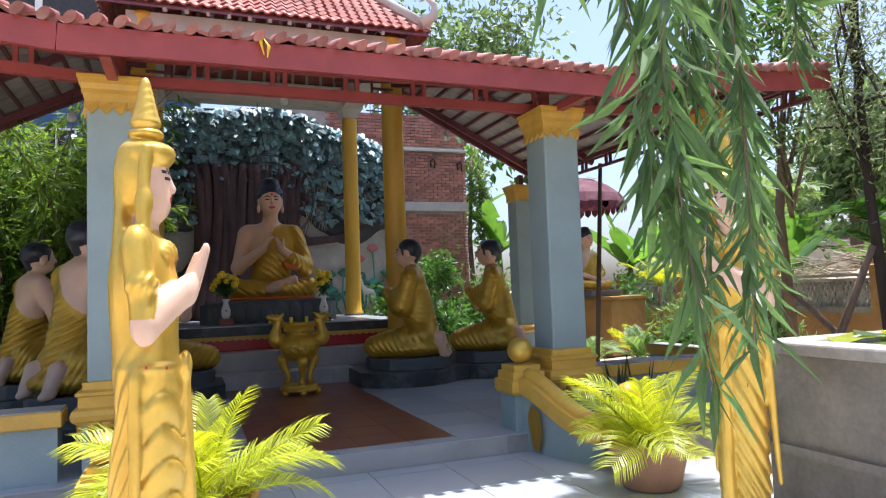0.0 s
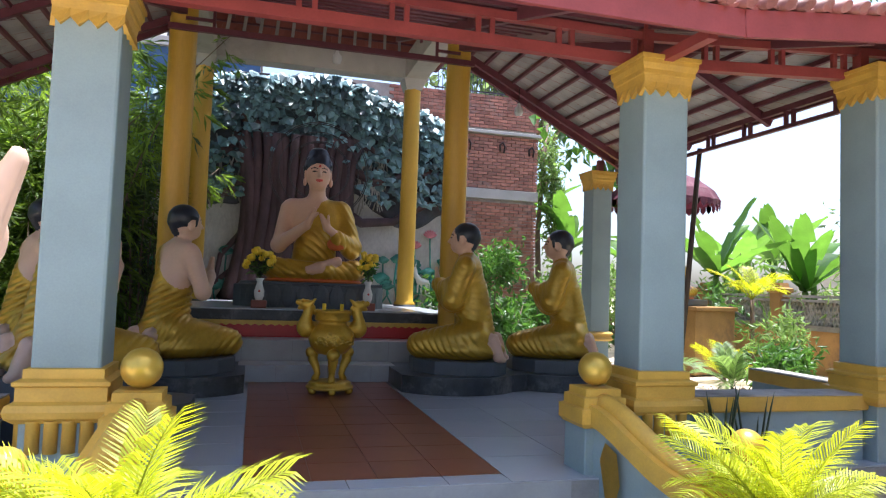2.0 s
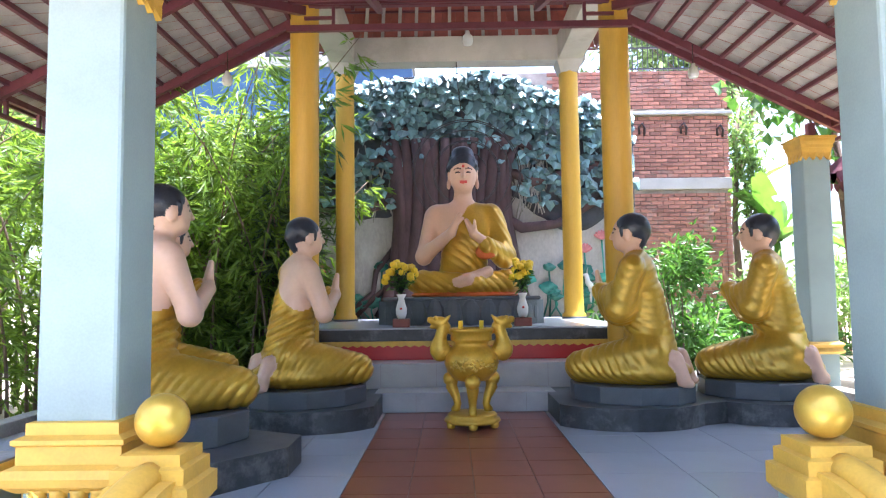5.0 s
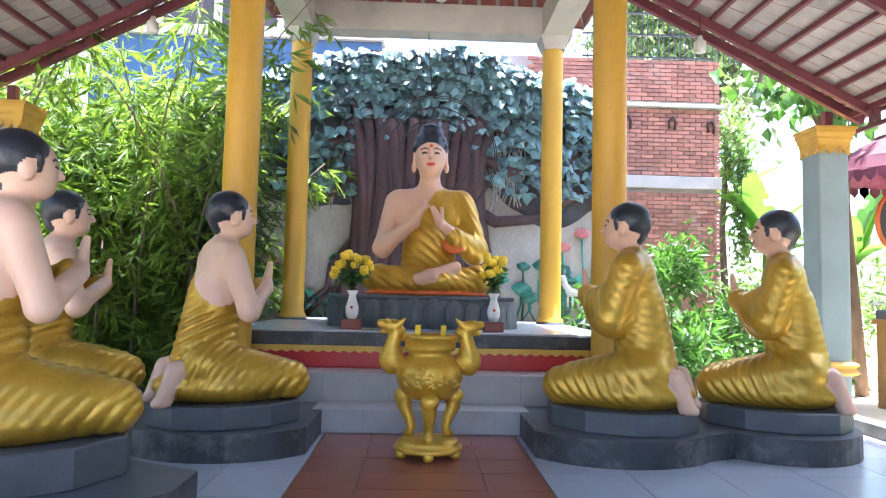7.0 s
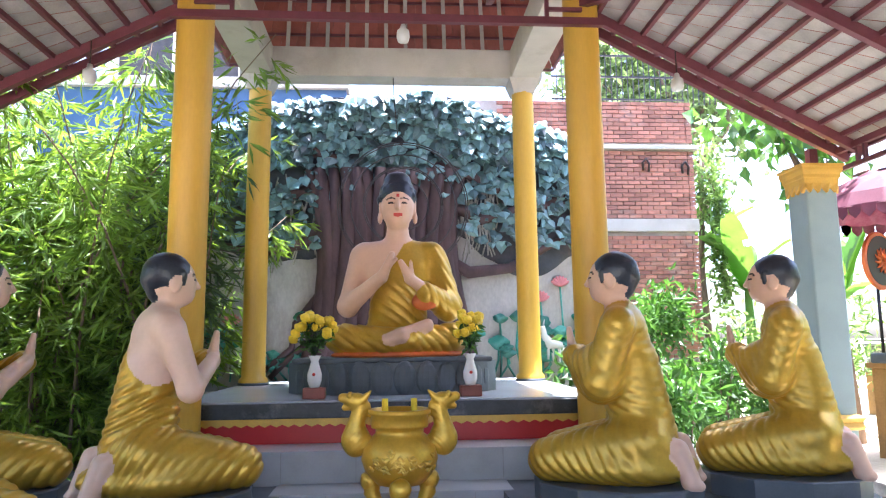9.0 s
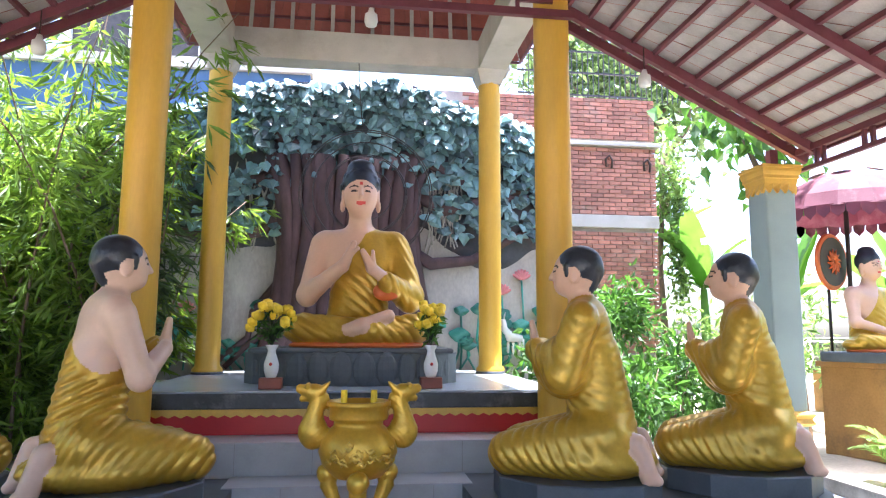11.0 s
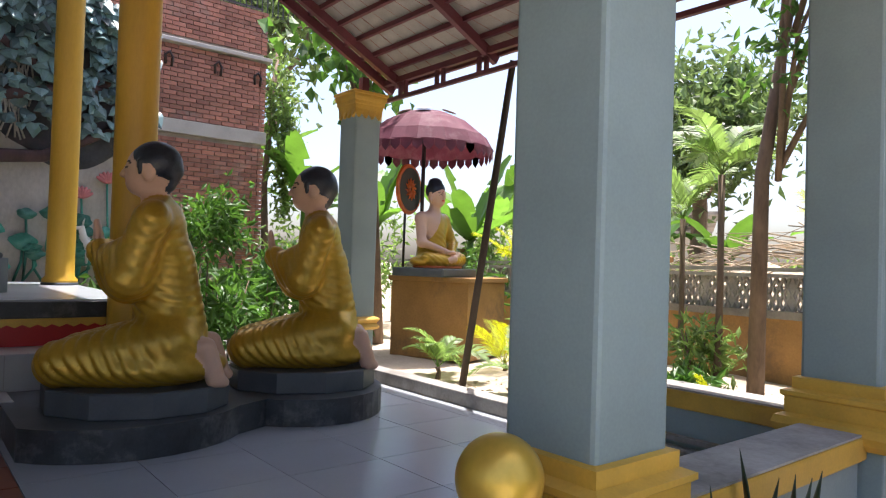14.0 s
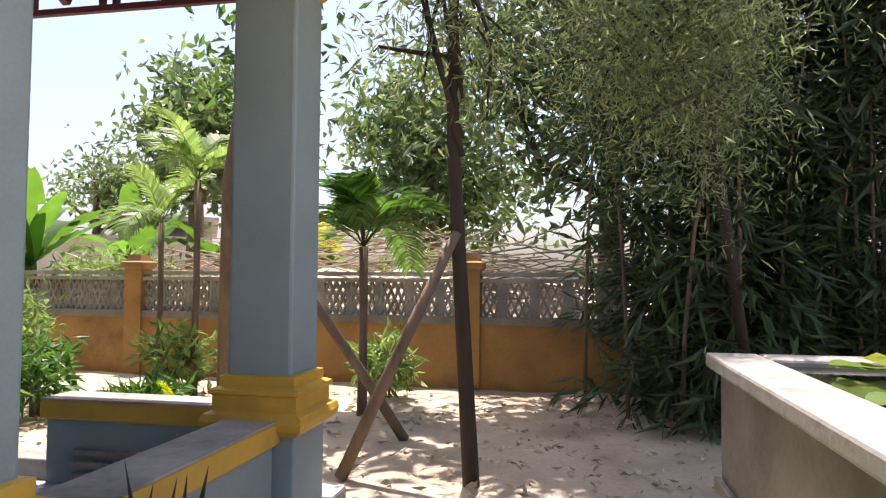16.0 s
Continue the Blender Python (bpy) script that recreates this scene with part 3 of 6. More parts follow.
def slope_tiles(parent, corners, pitch, course, material, lift, name, amp=0.018):
    """Corrugated clay tile courses over a four-cornered slope: bottom left, bottom right, top right, top left."""
    bl, br, tr, tl = [Vector(c) for c in corners]
    n = max(1, int(((tl + tr) / 2 - (bl + br) / 2).length / course))
    nor = ((br - bl).cross(tl - bl)).normalized()
    if nor.z < 0:
        nor = -nor
    V, F = [], []
    for k in range(n):
        v0, v1 = k / n, min(1.0, (k + 1.12) / n)
        a0, b0, a1, b1 = bl.lerp(tl, v0), br.lerp(tr, v0), bl.lerp(tl, v1), br.lerp(tr, v1)
        m = max(4, int((b0 - a0).length / pitch * 4))
        o = len(V)
        for i in range(m + 1):
            u = i / m
            p0, p1 = a0.lerp(b0, u), a1.lerp(b1, u)
            ph = (p0 - bl).dot((br - bl).normalized()) / pitch * 2 * math.pi
            w = amp * math.cos(ph)
            j = random.uniform(-0.003, 0.003)
            V += [p0 + nor * (lift + 0.022 + w + j), p1 + nor * (lift + w), p0 + nor * (lift + w - 0.004 + j)]
        for i in range(m):
            q = o + 3 * i
            F += [(q, q + 3, q + 4, q + 1), (q + 2, q + 5, q + 3, q)]
    me = mesh_of(name, V, F, material)
    return put(name, me, parent)


FCS = [[(-2, RYF, FZ), (2, RYF, FZ), (1.3, TOPY, TOPZ), (-1.3, TOPY, TOPZ)], [(2, RYF, FZ), (RX, RYF, EZ), (TOPX, TOPY, TOPZ), (1.3, TOPY, TOPZ)], [(-RX, RYF, EZ), (-2, RYF, FZ), (-1.3, TOPY, TOPZ), (-TOPX, TOPY, TOPZ)]]
for FC in FCS:
    tagged(slope_tiles(roof, FC, 0.2, 0.3, M["roof"], 0.05, "roof_slope_front"), "red clay tiles of the front slope", kind="stuff")
for s in (-1, 1):
    SC = [(RX * s, RYF, EZ), (RX * s, RYB, EZ), (TOPX * s, RYB, TOPZ), (TOPX * s, TOPY, TOPZ)]
    tagged(slope_tiles(roof, SC, 0.2, 0.3, M["roof"], 0.05, "roof_slope_side"), "red clay tiles of the side slope", kind="stuff")


def underside(parent, corners, course, gap, name, material, thick=0.012):
    """Tile bottoms seen between the battens: narrow courses along the eave, one lapped on the other."""
    bl, br, tr, tl = [Vector(c) for c in corners]
    n = max(1, int(((tl + tr) / 2 - (bl + br) / 2).length / course))
    nor = ((br - bl).cross(tl - bl)).normalized()
    if nor.z < 0:
        nor = -nor
    V, F = [], []
    for k in range(n):
        v0, v1 = k / n, (k + 1) / n
        a0, b0, a1, b1 = bl.lerp(tl, v0), br.lerp(tr, v0), bl.lerp(tl, v1), br.lerp(tr, v1)
        m = max(1, int((b0 - a0).length / 0.2))
        for i in range(m):
            g = 0.004 / max(0.2, (b0 - a0).length)
            for j, (u0, u1) in enumerate(((i / m + g, (i + 1) / m - g),)):
                o = len(V)
                t = random.uniform(0, 0.004)
                V += [a0.lerp(b0, u0) + nor * t, a0.lerp(b0, u1) + nor * t, a1.lerp(b1, u1) + nor * (t + 0.02), a1.lerp(b1, u0) + nor * (t + 0.02)]
                F.append((o, o + 3, o + 2, o + 1))
    return put(name, mesh_of(name, V, F, material), parent)


def battens(parent, corners, course, name, w=0.04, h=0.045, material=None):
    bl, br, tr, tl = [Vector(c) for c in corners]
    n = max(1, int(((tl + tr) / 2 - (bl + br) / 2).length / course))
    dz = Vector((0, 0, -0.025))
    for k in range(n + 1):
        b = bmesh.new()
        bar(b, bl.lerp(tl, k / n) + dz, br.lerp(tr, k / n) + dz, w, h)
        part(name, b, material or M["beam"], parent)


for FC in FCS:
    tagged(underside(roof, FC, 0.3, 0.02, "tile_underside", M["under"]), "grey undersides of the roof tiles", kind="stuff")
    battens(roof, FC, 0.3, "batten")
for s in (-1, 1):
    SC = [(RX * s, RYF, EZ), (RX * s, RYB, EZ), (TOPX * s, RYB, TOPZ), (TOPX * s, TOPY, TOPZ)]
    tagged(underside(roof, SC, 0.3, 0.02, "tile_underside", M["under"]), "grey undersides of the roof tiles", kind="stuff")
    battens(roof, SC, 0.3, "batten")
    # rafters of the side slope, the rear edge doubled
    for y in (4.95, 4.72, 3.3, 1.9, 0.6):
        xt = TOPX if y > 4.5 else max(TOPX, RX - (front_z(y) - EZ) / (TOPZ - EZ) * (RX - TOPX))
        b = bmesh.new()
        bar(b, (RX * s, y, EZ - 0.08), (xt * s, y, side_z(xt) - 0.08), 0.055, 0.09)
        part("rafter", b, M["beam"], roof)
    b = bmesh.new()
    bar(b, (RX * s, RYF, EZ - 0.09), (TOPX * s, TOPY, TOPZ - 0.09), 0.07, 0.1)
    part("hip_rafter", b, M["beam"], roof)
    # lattice girder under the side eave
    xg = (RX - 0.12) * s
    b = bmesh.new()
    bar(b, (xg, RYF + 0.1, EZ - 0.02), (xg, RYB, EZ - 0.02), 0.05, 0.06)
    bar(b, (xg, RYF + 0.1, EZ - 0.21), (xg, RYB, EZ - 0.21), 0.04, 0.04)
    k = RYF + 0.3
    while k < RYB:
        for o in (0, 0.1):
            bar(b, (xg, k + o, EZ - 0.21), (xg, k + o, EZ - 0.02), 0.035, 0.035)
        k += 0.62
    part("eave_girder", b, M["beam"], roof, "purple-red lattice girder under the eave")
for x in (-3.0, -0.9, 0.9, 3.0):
    y1 = TOPY if abs(x) < TOPX else RYF + (RX - abs(x)) / (RX - TOPX) * (TOPY - RYF)
    b = bmesh.new()
    bar(b, (x, RYF, FZ - 0.08 + 0.08 * max(0, abs(x) - 2)), (x, y1, front_z(y1) - 0.08 + 0.06 * max(0, abs(x) - 2)), 0.055, 0.09)
    part("rafter", b, M["beam"], roof)
b = bmesh.new()
for x0, z0, x1, z1 in ((-RX, EZ, -2, FZ), (-2, FZ, 2, FZ), (2, FZ, RX, EZ)):
    bar(b, (x0, RYF - 0.015, z0 - 0.055), (x1, RYF - 0.015, z1 - 0.055), 0.03, 0.17)
part("fascia", b, M["eave"], roof, "red painted front fascia")
b = bmesh.new()
for x in np.arange(-RX + 0.06, RX, 0.14):
    ez = FZ + (EZ - FZ) * max(0, abs(x) - 2) / 2.5
    tube(b, [(x, RYF - 0.09, ez + 0.055), (x, RYF + 0.25, ez + 0.165)], [0.05, 0.05], 10, flat=0.6)
part("eave_tile", b, M["roof"], roof, "rolled red tile ends along the eave")
# front girder on the pillars
b = bmesh.new()
bar(b, (-1.9, 0.18, 2.87), (1.9, 0.18, 2.87), 0.07, 0.08)
bar(b, (-1.9, 0.18, 3.06), (1.9, 0.18, 3.06), 0.05, 0.06)
for s in (-1, 1):
    bar(b, (1.9 * s, 0.18, 2.87), (RX * s - 0.1 * s, 0.18, 3.04), 0.07, 0.08)
    bar(b, (1.9 * s, 0.18, 3.06), (RX * s - 0.1 * s, 0.18, 3.24), 0.05, 0.06)
for x in np.arange(-4.2, 4.3, 0.6):
    e = 0.1 * max(0, abs(x) - 1.9)
    for o in (0, 0.1):
        bar(b, (x + o, 0.18, 2.87 + e), (x + o, 0.18, 3.06 + e), 0.035, 0.035)
part("front_girder", b, M["eave"], roof, "red lattice girder over the front pillars")
for s in (-1, 1):
    for x in (1.90 if s > 0 else 1.75, 3.87):
        b = bmesh.new()
        bar(b, (x * s, 0.12, 2.83 if x < 2 else 2.95), (x * s, -0.58, (FZ if x < 2 else EZ) - 0.07), 0.07, 0.07)
        part("bracket", b, M["eave"], roof, "slanted red bracket")
        b = bmesh.new()
        bar(b, (x * s, 0.18, 2.83 if x < 2 else 2.97), (x * s, 0.18, 3.2), 0.08, 0.08)
        part("short_post", b, M["eave"], roof)
    b = bmesh.new()
    bar(b, (4.12 * s, 4.95, 2.96), (4.12 * s, 4.95, 3.15), 0.08, 0.08)
    part("short_post", b, M["beam"], roof)
# girder between the tall columns
b = bmesh.new()
bar(b, (-1.95, 4.52, 4.22), (1.95, 4.52, 4.22), 0.06, 0.07)
bar(b, (-1.7, 4.52, 4.50), (1.7, 4.52, 4.50), 0.05, 0.06)
for s in (-1, 1):
    bar(b, (1.42 * s, 4.52, 4.22), (1.42 * s, 4.52, 4.5), 0.035, 0.035)
    bar(b, (1.42 * s, 4.52, 4.34), (1.75 * s, 4.52, 4.34), 0.035, 0.035)
    bar(b, (1.2 * s, 4.52, 4.42), (1.2 * s, 4.52, 4.5), 0.035, 0.035)
part("tie_beam", b, M["beam"], roof, "purple-red lattice tie beam between the tall columns")

# ---- upper roof over the altar ----
upper = thing("upper_roof", "small upper hipped roof of red tiles over the altar", "roof", kind="structure")
UX, UY0, UY1, UZ = 2.3, 4.35, 7.95, 5.22
RID = (6.15, 1.2, 6.75)
uf = [(-UX, UY0, UZ), (UX, UY0, UZ), (RID[1], RID[0] - 0.05, RID[2]), (-RID[1], RID[0] - 0.05, RID[2])]
ub = [(UX, UY1, UZ), (-UX, UY1, UZ), (-RID[1], RID[0] + 0.05, RID[2]), (RID[1], RID[0] + 0.05, RID[2])]
us = [[(UX, UY0, UZ), (UX, UY1, UZ), (RID[1], RID[0] + 0.05, RID[2]), (RID[1], RID[0] - 0.05, RID[2])],
      [(-UX, UY1, UZ), (-UX, UY0, UZ), (-RID[1], RID[0] - 0.05, RID[2]), (-RID[1], RID[0] + 0.05, RID[2])]]
for q in (uf, ub, *us):
    tagged(slope_tiles(upper, q, 0.16, 0.16, M["roof"], 0.05, "upper_slope", 0.022), "red clay tile courses", kind="stuff")
    tagged(underside(upper, q, 0.22, 0.02, "tile_underside", M["under_red"]), "red undersides of the roof tiles", kind="stuff")
    battens(upper, q, 0.22, "batten", 0.03, 0.03)
for x in np.arange(-1.5, 1.6, 0.28):
    for y0, y1 in ((UY0, RID[0]), (UY1, RID[0])):
        b = bmesh.new()
        bar(b, (x, y0, UZ - 0.06), (x * 0.75, y1, RID[2] - 0.06), 0.05, 0.06)
        part("rafter", b, M["under"], upper)
for sx in (-1, 1):
    for y0, yr in ((UY0, RID[0] - 0.05), (UY1, RID[0] + 0.05)):
        b = bmesh.new()
        tube(b, [(UX * sx, y0, UZ + 0.12), (RID[1] * sx, yr, RID[2] + 0.14)], 0.085, 10)
        part("hip_ridge", b, M["concrete"], upper, "pale cement hip ridge")
        b = bmesh.new()
        tube(b, [(UX * sx * 0.95, y0, UZ + 0.16), (UX * sx * 1.04, y0 - 0.04, UZ + 0.28), (UX * sx * 1.05, y0 - 0.06, UZ + 0.45), (UX * sx * 0.99, y0, UZ + 0.6), (UX * sx * 0.95, y0, UZ + 0.5)], [0.09, 0.08, 0.06, 0.035, 0.01], 8)
        part("finial", b, M["concrete"], upper, "curled pale cement finial")
b = bmesh.new()
tube(b, [(-RID[1], RID[0], RID[2] + 0.12), (RID[1], RID[0], RID[2] + 0.12)], 0.1, 10)
part("ridge", b, M["concrete"], upper)
for nm, q in (("ring_beam", (-2.0, 2.0, 7.3, 7.62, 4.8, 5.2)), ("ring_beam", (-2.0, 2.0, 4.57, 4.87, 4.86, 5.2)), ("ring_beam", (-1.95, -1.57, 4.87, 7.3, 4.8, 5.2)), ("ring_beam", (1.57, 1.95, 4.87, 7.3, 4.8, 5.2))):
    part(nm, boxes(q, bevel=0.01), M["concrete"], upper, "pale stained concrete beam")
for s in (-1, 1):
    bm = bmesh.new()
    lathe(bm, [(0.14, 4.62), (0.2, 4.8)], c=(1.75 * s, 7.46, 0), square=True)
    part("corbel", bm, M["concrete"], upper)


# ---- moulded figures; each one is a single painted mesh facing -y ----
def face_paint(c, r, w, p, line, lip, thin=0.045):
    """Brows, eyes and lips on the front of a head of centre c and radii r."""
    x, y, z = (p[:, i] - c[i] for i in range(3))
    front = (y < -0.45 * r[1]) & (np.abs(z) < r[2])
    u = np.abs(x) / r[0]
    v = z / r[2]
    brow = front & (u > 0.14) & (u < 0.68) & (np.abs(v - 0.27 + 0.9 * (u - 0.4) ** 2) < thin)
    eye = front & (u > 0.2) & (u < 0.58) & (np.abs(v - 0.06 + 0.6 * (u - 0.4) ** 2) < thin * 1.1)
    mouth = front & (u < 0.27) & (np.abs(v + 0.46 - 0.25 * u * u) < 0.065)
    w[brow | eye] = line
    w[mouth] = lip
    return w


def kneeling_figure(bare):
    R, S, H = 0, 1, 2
    side = 1 if bare else 0
    def cloth(x, y, z):
        return np.clip((x - 0.04 - 0.85 * (z - 0.95)) / 0.05, 0, 1) if bare else np.ones_like(x)

    wrap = (0.35, 0.3, 1.0, 54, 0.024 if bare else 0.017, cloth)
    leg = (0.5, 0.75, 0.55, 50, 0.015)
    pr = [
        E((0, -0.02, 0.12), (0.36, 0.54, 0.15), R, 0.05, leg),
        C((0, 0.17, 0.32), (0, 0.11, 0.78), 0.23, 0.195, R, 0.06, wrap),
        E((0, 0.08, 0.96), (0.25, 0.165, 0.24), R, 0.06, wrap),
        C((-0.21, 0.08, 1.07), (0.21, 0.08, 1.07), 0.085, 0.085, R, 0.07),
    ]
    pr += both(lambda s: [
        C((0.13 * s, 0.18, 0.26), (0.2 * s, -0.42, 0.15), 0.2, 0.145, R, 0.05, leg),
        C((0.17 * s, 0.40, 0.24), (0.17 * s, 0.47, 0.07), 0.07, 0.055, S, 0.03),
        C((0.17 * s, 0.46, 0.04), (0.16 * s, 0.52, 0.025), 0.05, 0.035, S, 0.02),
    ])
    for s in (-1, 1):
        skin = bare and s == -1
        m = S if skin else R
        f = None if skin else (0.8, 0.5, 0.75, 50, 0.015)
        w = 0.0 if skin else 0.022
        pr += [
            C((0.26 * s, 0.07, 1.02), (0.30 * s, -0.05, 0.66), 0.095 + w, 0.075 + w * 1.6, m, 0.05, f),
            C((0.30 * s, -0.05, 0.66), (0.08 * s, -0.25, 0.83), 0.072 + w * 2, 0.05 + w * 1.6, m, 0.04, f),
            C((0.09 * s, -0.24, 0.82), (0.032 * s, -0.275, 0.87), 0.042, 0.036, S, 0.02),
            C((0.021 * s, -0.275, 0.87), (0.014 * s, -0.295, 1.02), 0.034, 0.018, S, 0.006),
        ]
    if not bare:
        pr += both(lambda s: [E((0.2 * s, -0.06, 0.72), (0.13, 0.18, 0.21), R, 0.05, (0.8, 0.5, 0.75, 50, 0.015))])
    pr += [
        C((0, 0.06, 1.1), (0, 0.03, 1.24), 0.085, 0.075, S, 0.05),
        E((0, 0.01, 1.36), (0.125, 0.15, 0.165), S, 0.03),
        E((0, -0.05, 1.27), (0.085, 0.085, 0.075), S, 0.04),
        C((0, -0.135, 1.37), (0, -0.158, 1.325), 0.014, 0.02, S, 0.02),
        E((0, 0.045, 1.405), (0.142, 0.158, 0.145), H, 0.006),
        C((0, 0.135, 1.36), (0, 0.115, 1.27), 0.075, 0.05, H, 0.02),
    ]
    pr += both(lambda s: [E((0.128 * s, 0.02, 1.335), (0.022, 0.038, 0.062), S, 0.01), C((0.125 * s, -0.03, 1.40), (0.125 * s, -0.035, 1.33), 0.022, 0.01, H, 0.008)])

    def paint(p, w):
        x, y, z = p.T
        if bare:
            up = (w == R) & (z > 0.62) & (x < 0.02 + 0.85 * (z - 0.95)) & (y > -0.3)
            w[up] = S
        if not bare:
            w[(w == R) & (z > 0.5) & (z < 0.66) & (np.abs(x) < 0.13) & (y < -0.08)] = 4
        return face_paint((0, 0.01, 1.36), (0.125, 0.15, 0.165), w, p, 3, 5)

    return sculpt("kneeling_statue", pr, (-0.52, -0.66, -0.02), (0.52, 0.72, 1.62), 0.0125, ["robe", "skin" if not bare else "pink", "hair", "line", "orange", "lip"], paint)


def seated_figure(cell, curls=True, resting=False):
    R, S, H = 0, 1, 2
    leg = (0.8, 0.15, 1.0, 30, 0.013)
    pr = [
        E((0, -0.04, 0.13), (0.76, 0.40, 0.17), R, 0.06, leg),
        C((0, 0.12, 0.2), (0, 0.12, 0.6), 0.34, 0.30, R, 0.1, (0.6, 0.1, 0.9, 34, 0.014)),
        E((0, 0.11, 0.86), (0.385, 0.24, 0.32), R, 0.1),
        C((-0.34, 0.13, 1.04), (0.34, 0.13, 1.04), 0.13, 0.13, R, 0.1),
        C((-0.56, -0.22, 0.2), (0.16, -0.40, 0.16), 0.13, 0.10, R, 0.05, leg),
        C((0.56, -0.22, 0.2), (-0.16, -0.36, 0.14), 0.13, 0.10, R, 0.05, leg),
        C((0.05, -0.42, 0.2), (0.30, -0.36, 0.30), 0.075, 0.06, S, 0.03),
        C((0.05, -0.44, 0.2), (-0.12, -0.42, 0.16), 0.075, 0.05, S, 0.03),
        E((0, -0.06, 0.02), (0.70, 0.36, 0.06), 4, 0.02),
        C((0, 0.1, 1.12), (0, 0.06, 1.32), 0.14, 0.115, S, 0.07),
        E((0, 0.03, 1.52), (0.175, 0.19, 0.235), S, 0.04),
        E((0, -0.05, 1.39), (0.11, 0.10, 0.10), S, 0.05),
        C((0, -0.155, 1.545), (0, -0.188, 1.47), 0.017, 0.026, S, 0.025),
        E((0, 0.07, 1.62), (0.20, 0.205, 0.20), H, 0.008),
        E((0, 0.08, 1.80), (0.14, 0.13, 0.085), H, 0.06),
    ]
    pr += both(lambda s: [E((0.178 * s, 0.04, 1.50), (0.02, 0.045, 0.10), S, 0.012), E((0.185 * s, 0.03, 1.40), (0.026, 0.035, 0.06), S, 0.015)])
    if resting:
        # hands laid in the lap
        pr += [
            C((-0.38, 0.12, 1.0), (-0.50, -0.02, 0.52), 0.12, 0.095, S, 0.07),
            C((-0.50, -0.02, 0.52), (-0.08, -0.36, 0.34), 0.095, 0.055, S, 0.05),
            C((0.38, 0.12, 1.0), (0.50, -0.02, 0.52), 0.13, 0.12, R, 0.07, (0.7, 0.3, 0.4, 40, 0.013)),
            C((0.50, -0.02, 0.52), (0.08, -0.36, 0.34), 0.12, 0.06, R, 0.05, (0.7, 0.3, 0.4, 40, 0.013)),
            E((0, -0.40, 0.33), (0.15, 0.08, 0.04), S, 0.02),
        ]
    # right arm bare, left arm under the robe
    pr += [] if resting else [
        C((-0.40, 0.12, 1.0), (-0.53, -0.02, 0.50), 0.125, 0.10, S, 0.07),
        C((-0.53, -0.02, 0.50), (-0.17, -0.36, 0.76), 0.105, 0.06, S, 0.05),
        C((-0.16, -0.36, 0.76), (-0.06, -0.38, 0.98), 0.06, 0.03, S, 0.02),
        C((-0.12, -0.38, 0.84), (-0.02, -0.42, 0.93), 0.03, 0.02, S, 0.015),
        C((0.40, 0.12, 1.0), (0.54, -0.02, 0.52), 0.145, 0.14, R, 0.07, (0.7, 0.3, 0.4, 40, 0.013)),
        C((0.53, -0.02, 0.48), (0.28, -0.32, 0.62), 0.15, 0.10, R, 0.05, (0.7, 0.3, 0.4, 40, 0.013)),
        C((0.34, -0.28, 0.60), (0.12, -0.40, 0.74), 0.06, 0.055, S, 0.02),
        C((0.12, -0.40, 0.74), (0.03, -0.42, 0.90), 0.055, 0.028, S, 0.02),
        C((0.14, -0.40, 0.74), (0.13, -0.43, 0.90), 0.03, 0.018, S, 0.012),
        E((0.27, -0.29, 0.53), (0.13, 0.05, 0.09), 4, 0.03),
    ]
    if curls:
        rng = np.random.default_rng(5)
        for i in range(120):
            v = rng.normal(size=3)
            v /= np.linalg.norm(v)
            if v[2] > -0.25 and not (v[1] < -0.55 and v[2] < 0.35):
                pr.append(E((0.193 * v[0], 0.075 + 0.198 * v[1], 1.60 + 0.188 * v[2]), (0.03, 0.03, 0.03), H, 0.008))

    k, hc = 1.03, np.array((0, 0.06, 1.30))
    for i, q in enumerate(pr):
        if q[0] == "e" and q[1][2] > 1.36 or q[0] == "c" and q[1][2] > 1.5:
            a = tuple((np.array(q[1]) - hc) * k + hc)
            pr[i] = ("e", a, tuple(v * k for v in q[2]), *q[3:]) if q[0] == "e" else ("c", a, tuple((np.array(q[2]) - hc) * k + hc), tuple(v * k for v in q[3]), *q[4:])

    def paint(p, w):
        x, y, z = p.T
        bare = (w == R) & (z > 0.48) & (x < 0.10 + 0.62 * (z - 1.18)) & (y < 0.3)
        w[bare] = S
        h = (p - hc) / k + hc
        w = face_paint((0, 0.03, 1.51), (0.175, 0.19, 0.235), w, h, 3, 5, 0.03)
        x, y, z = h.T
        w[(np.abs(x) < 0.016) & (np.abs(z - 1.595) < 0.016) & (y < -0.1)] = 5
        return w

    return sculpt("seated_statue", pr, (-0.9, -0.6, -0.06), (0.9, 0.52, 2.06), cell, ["robe", "skin", "hair", "line", "orange", "lip"], paint)


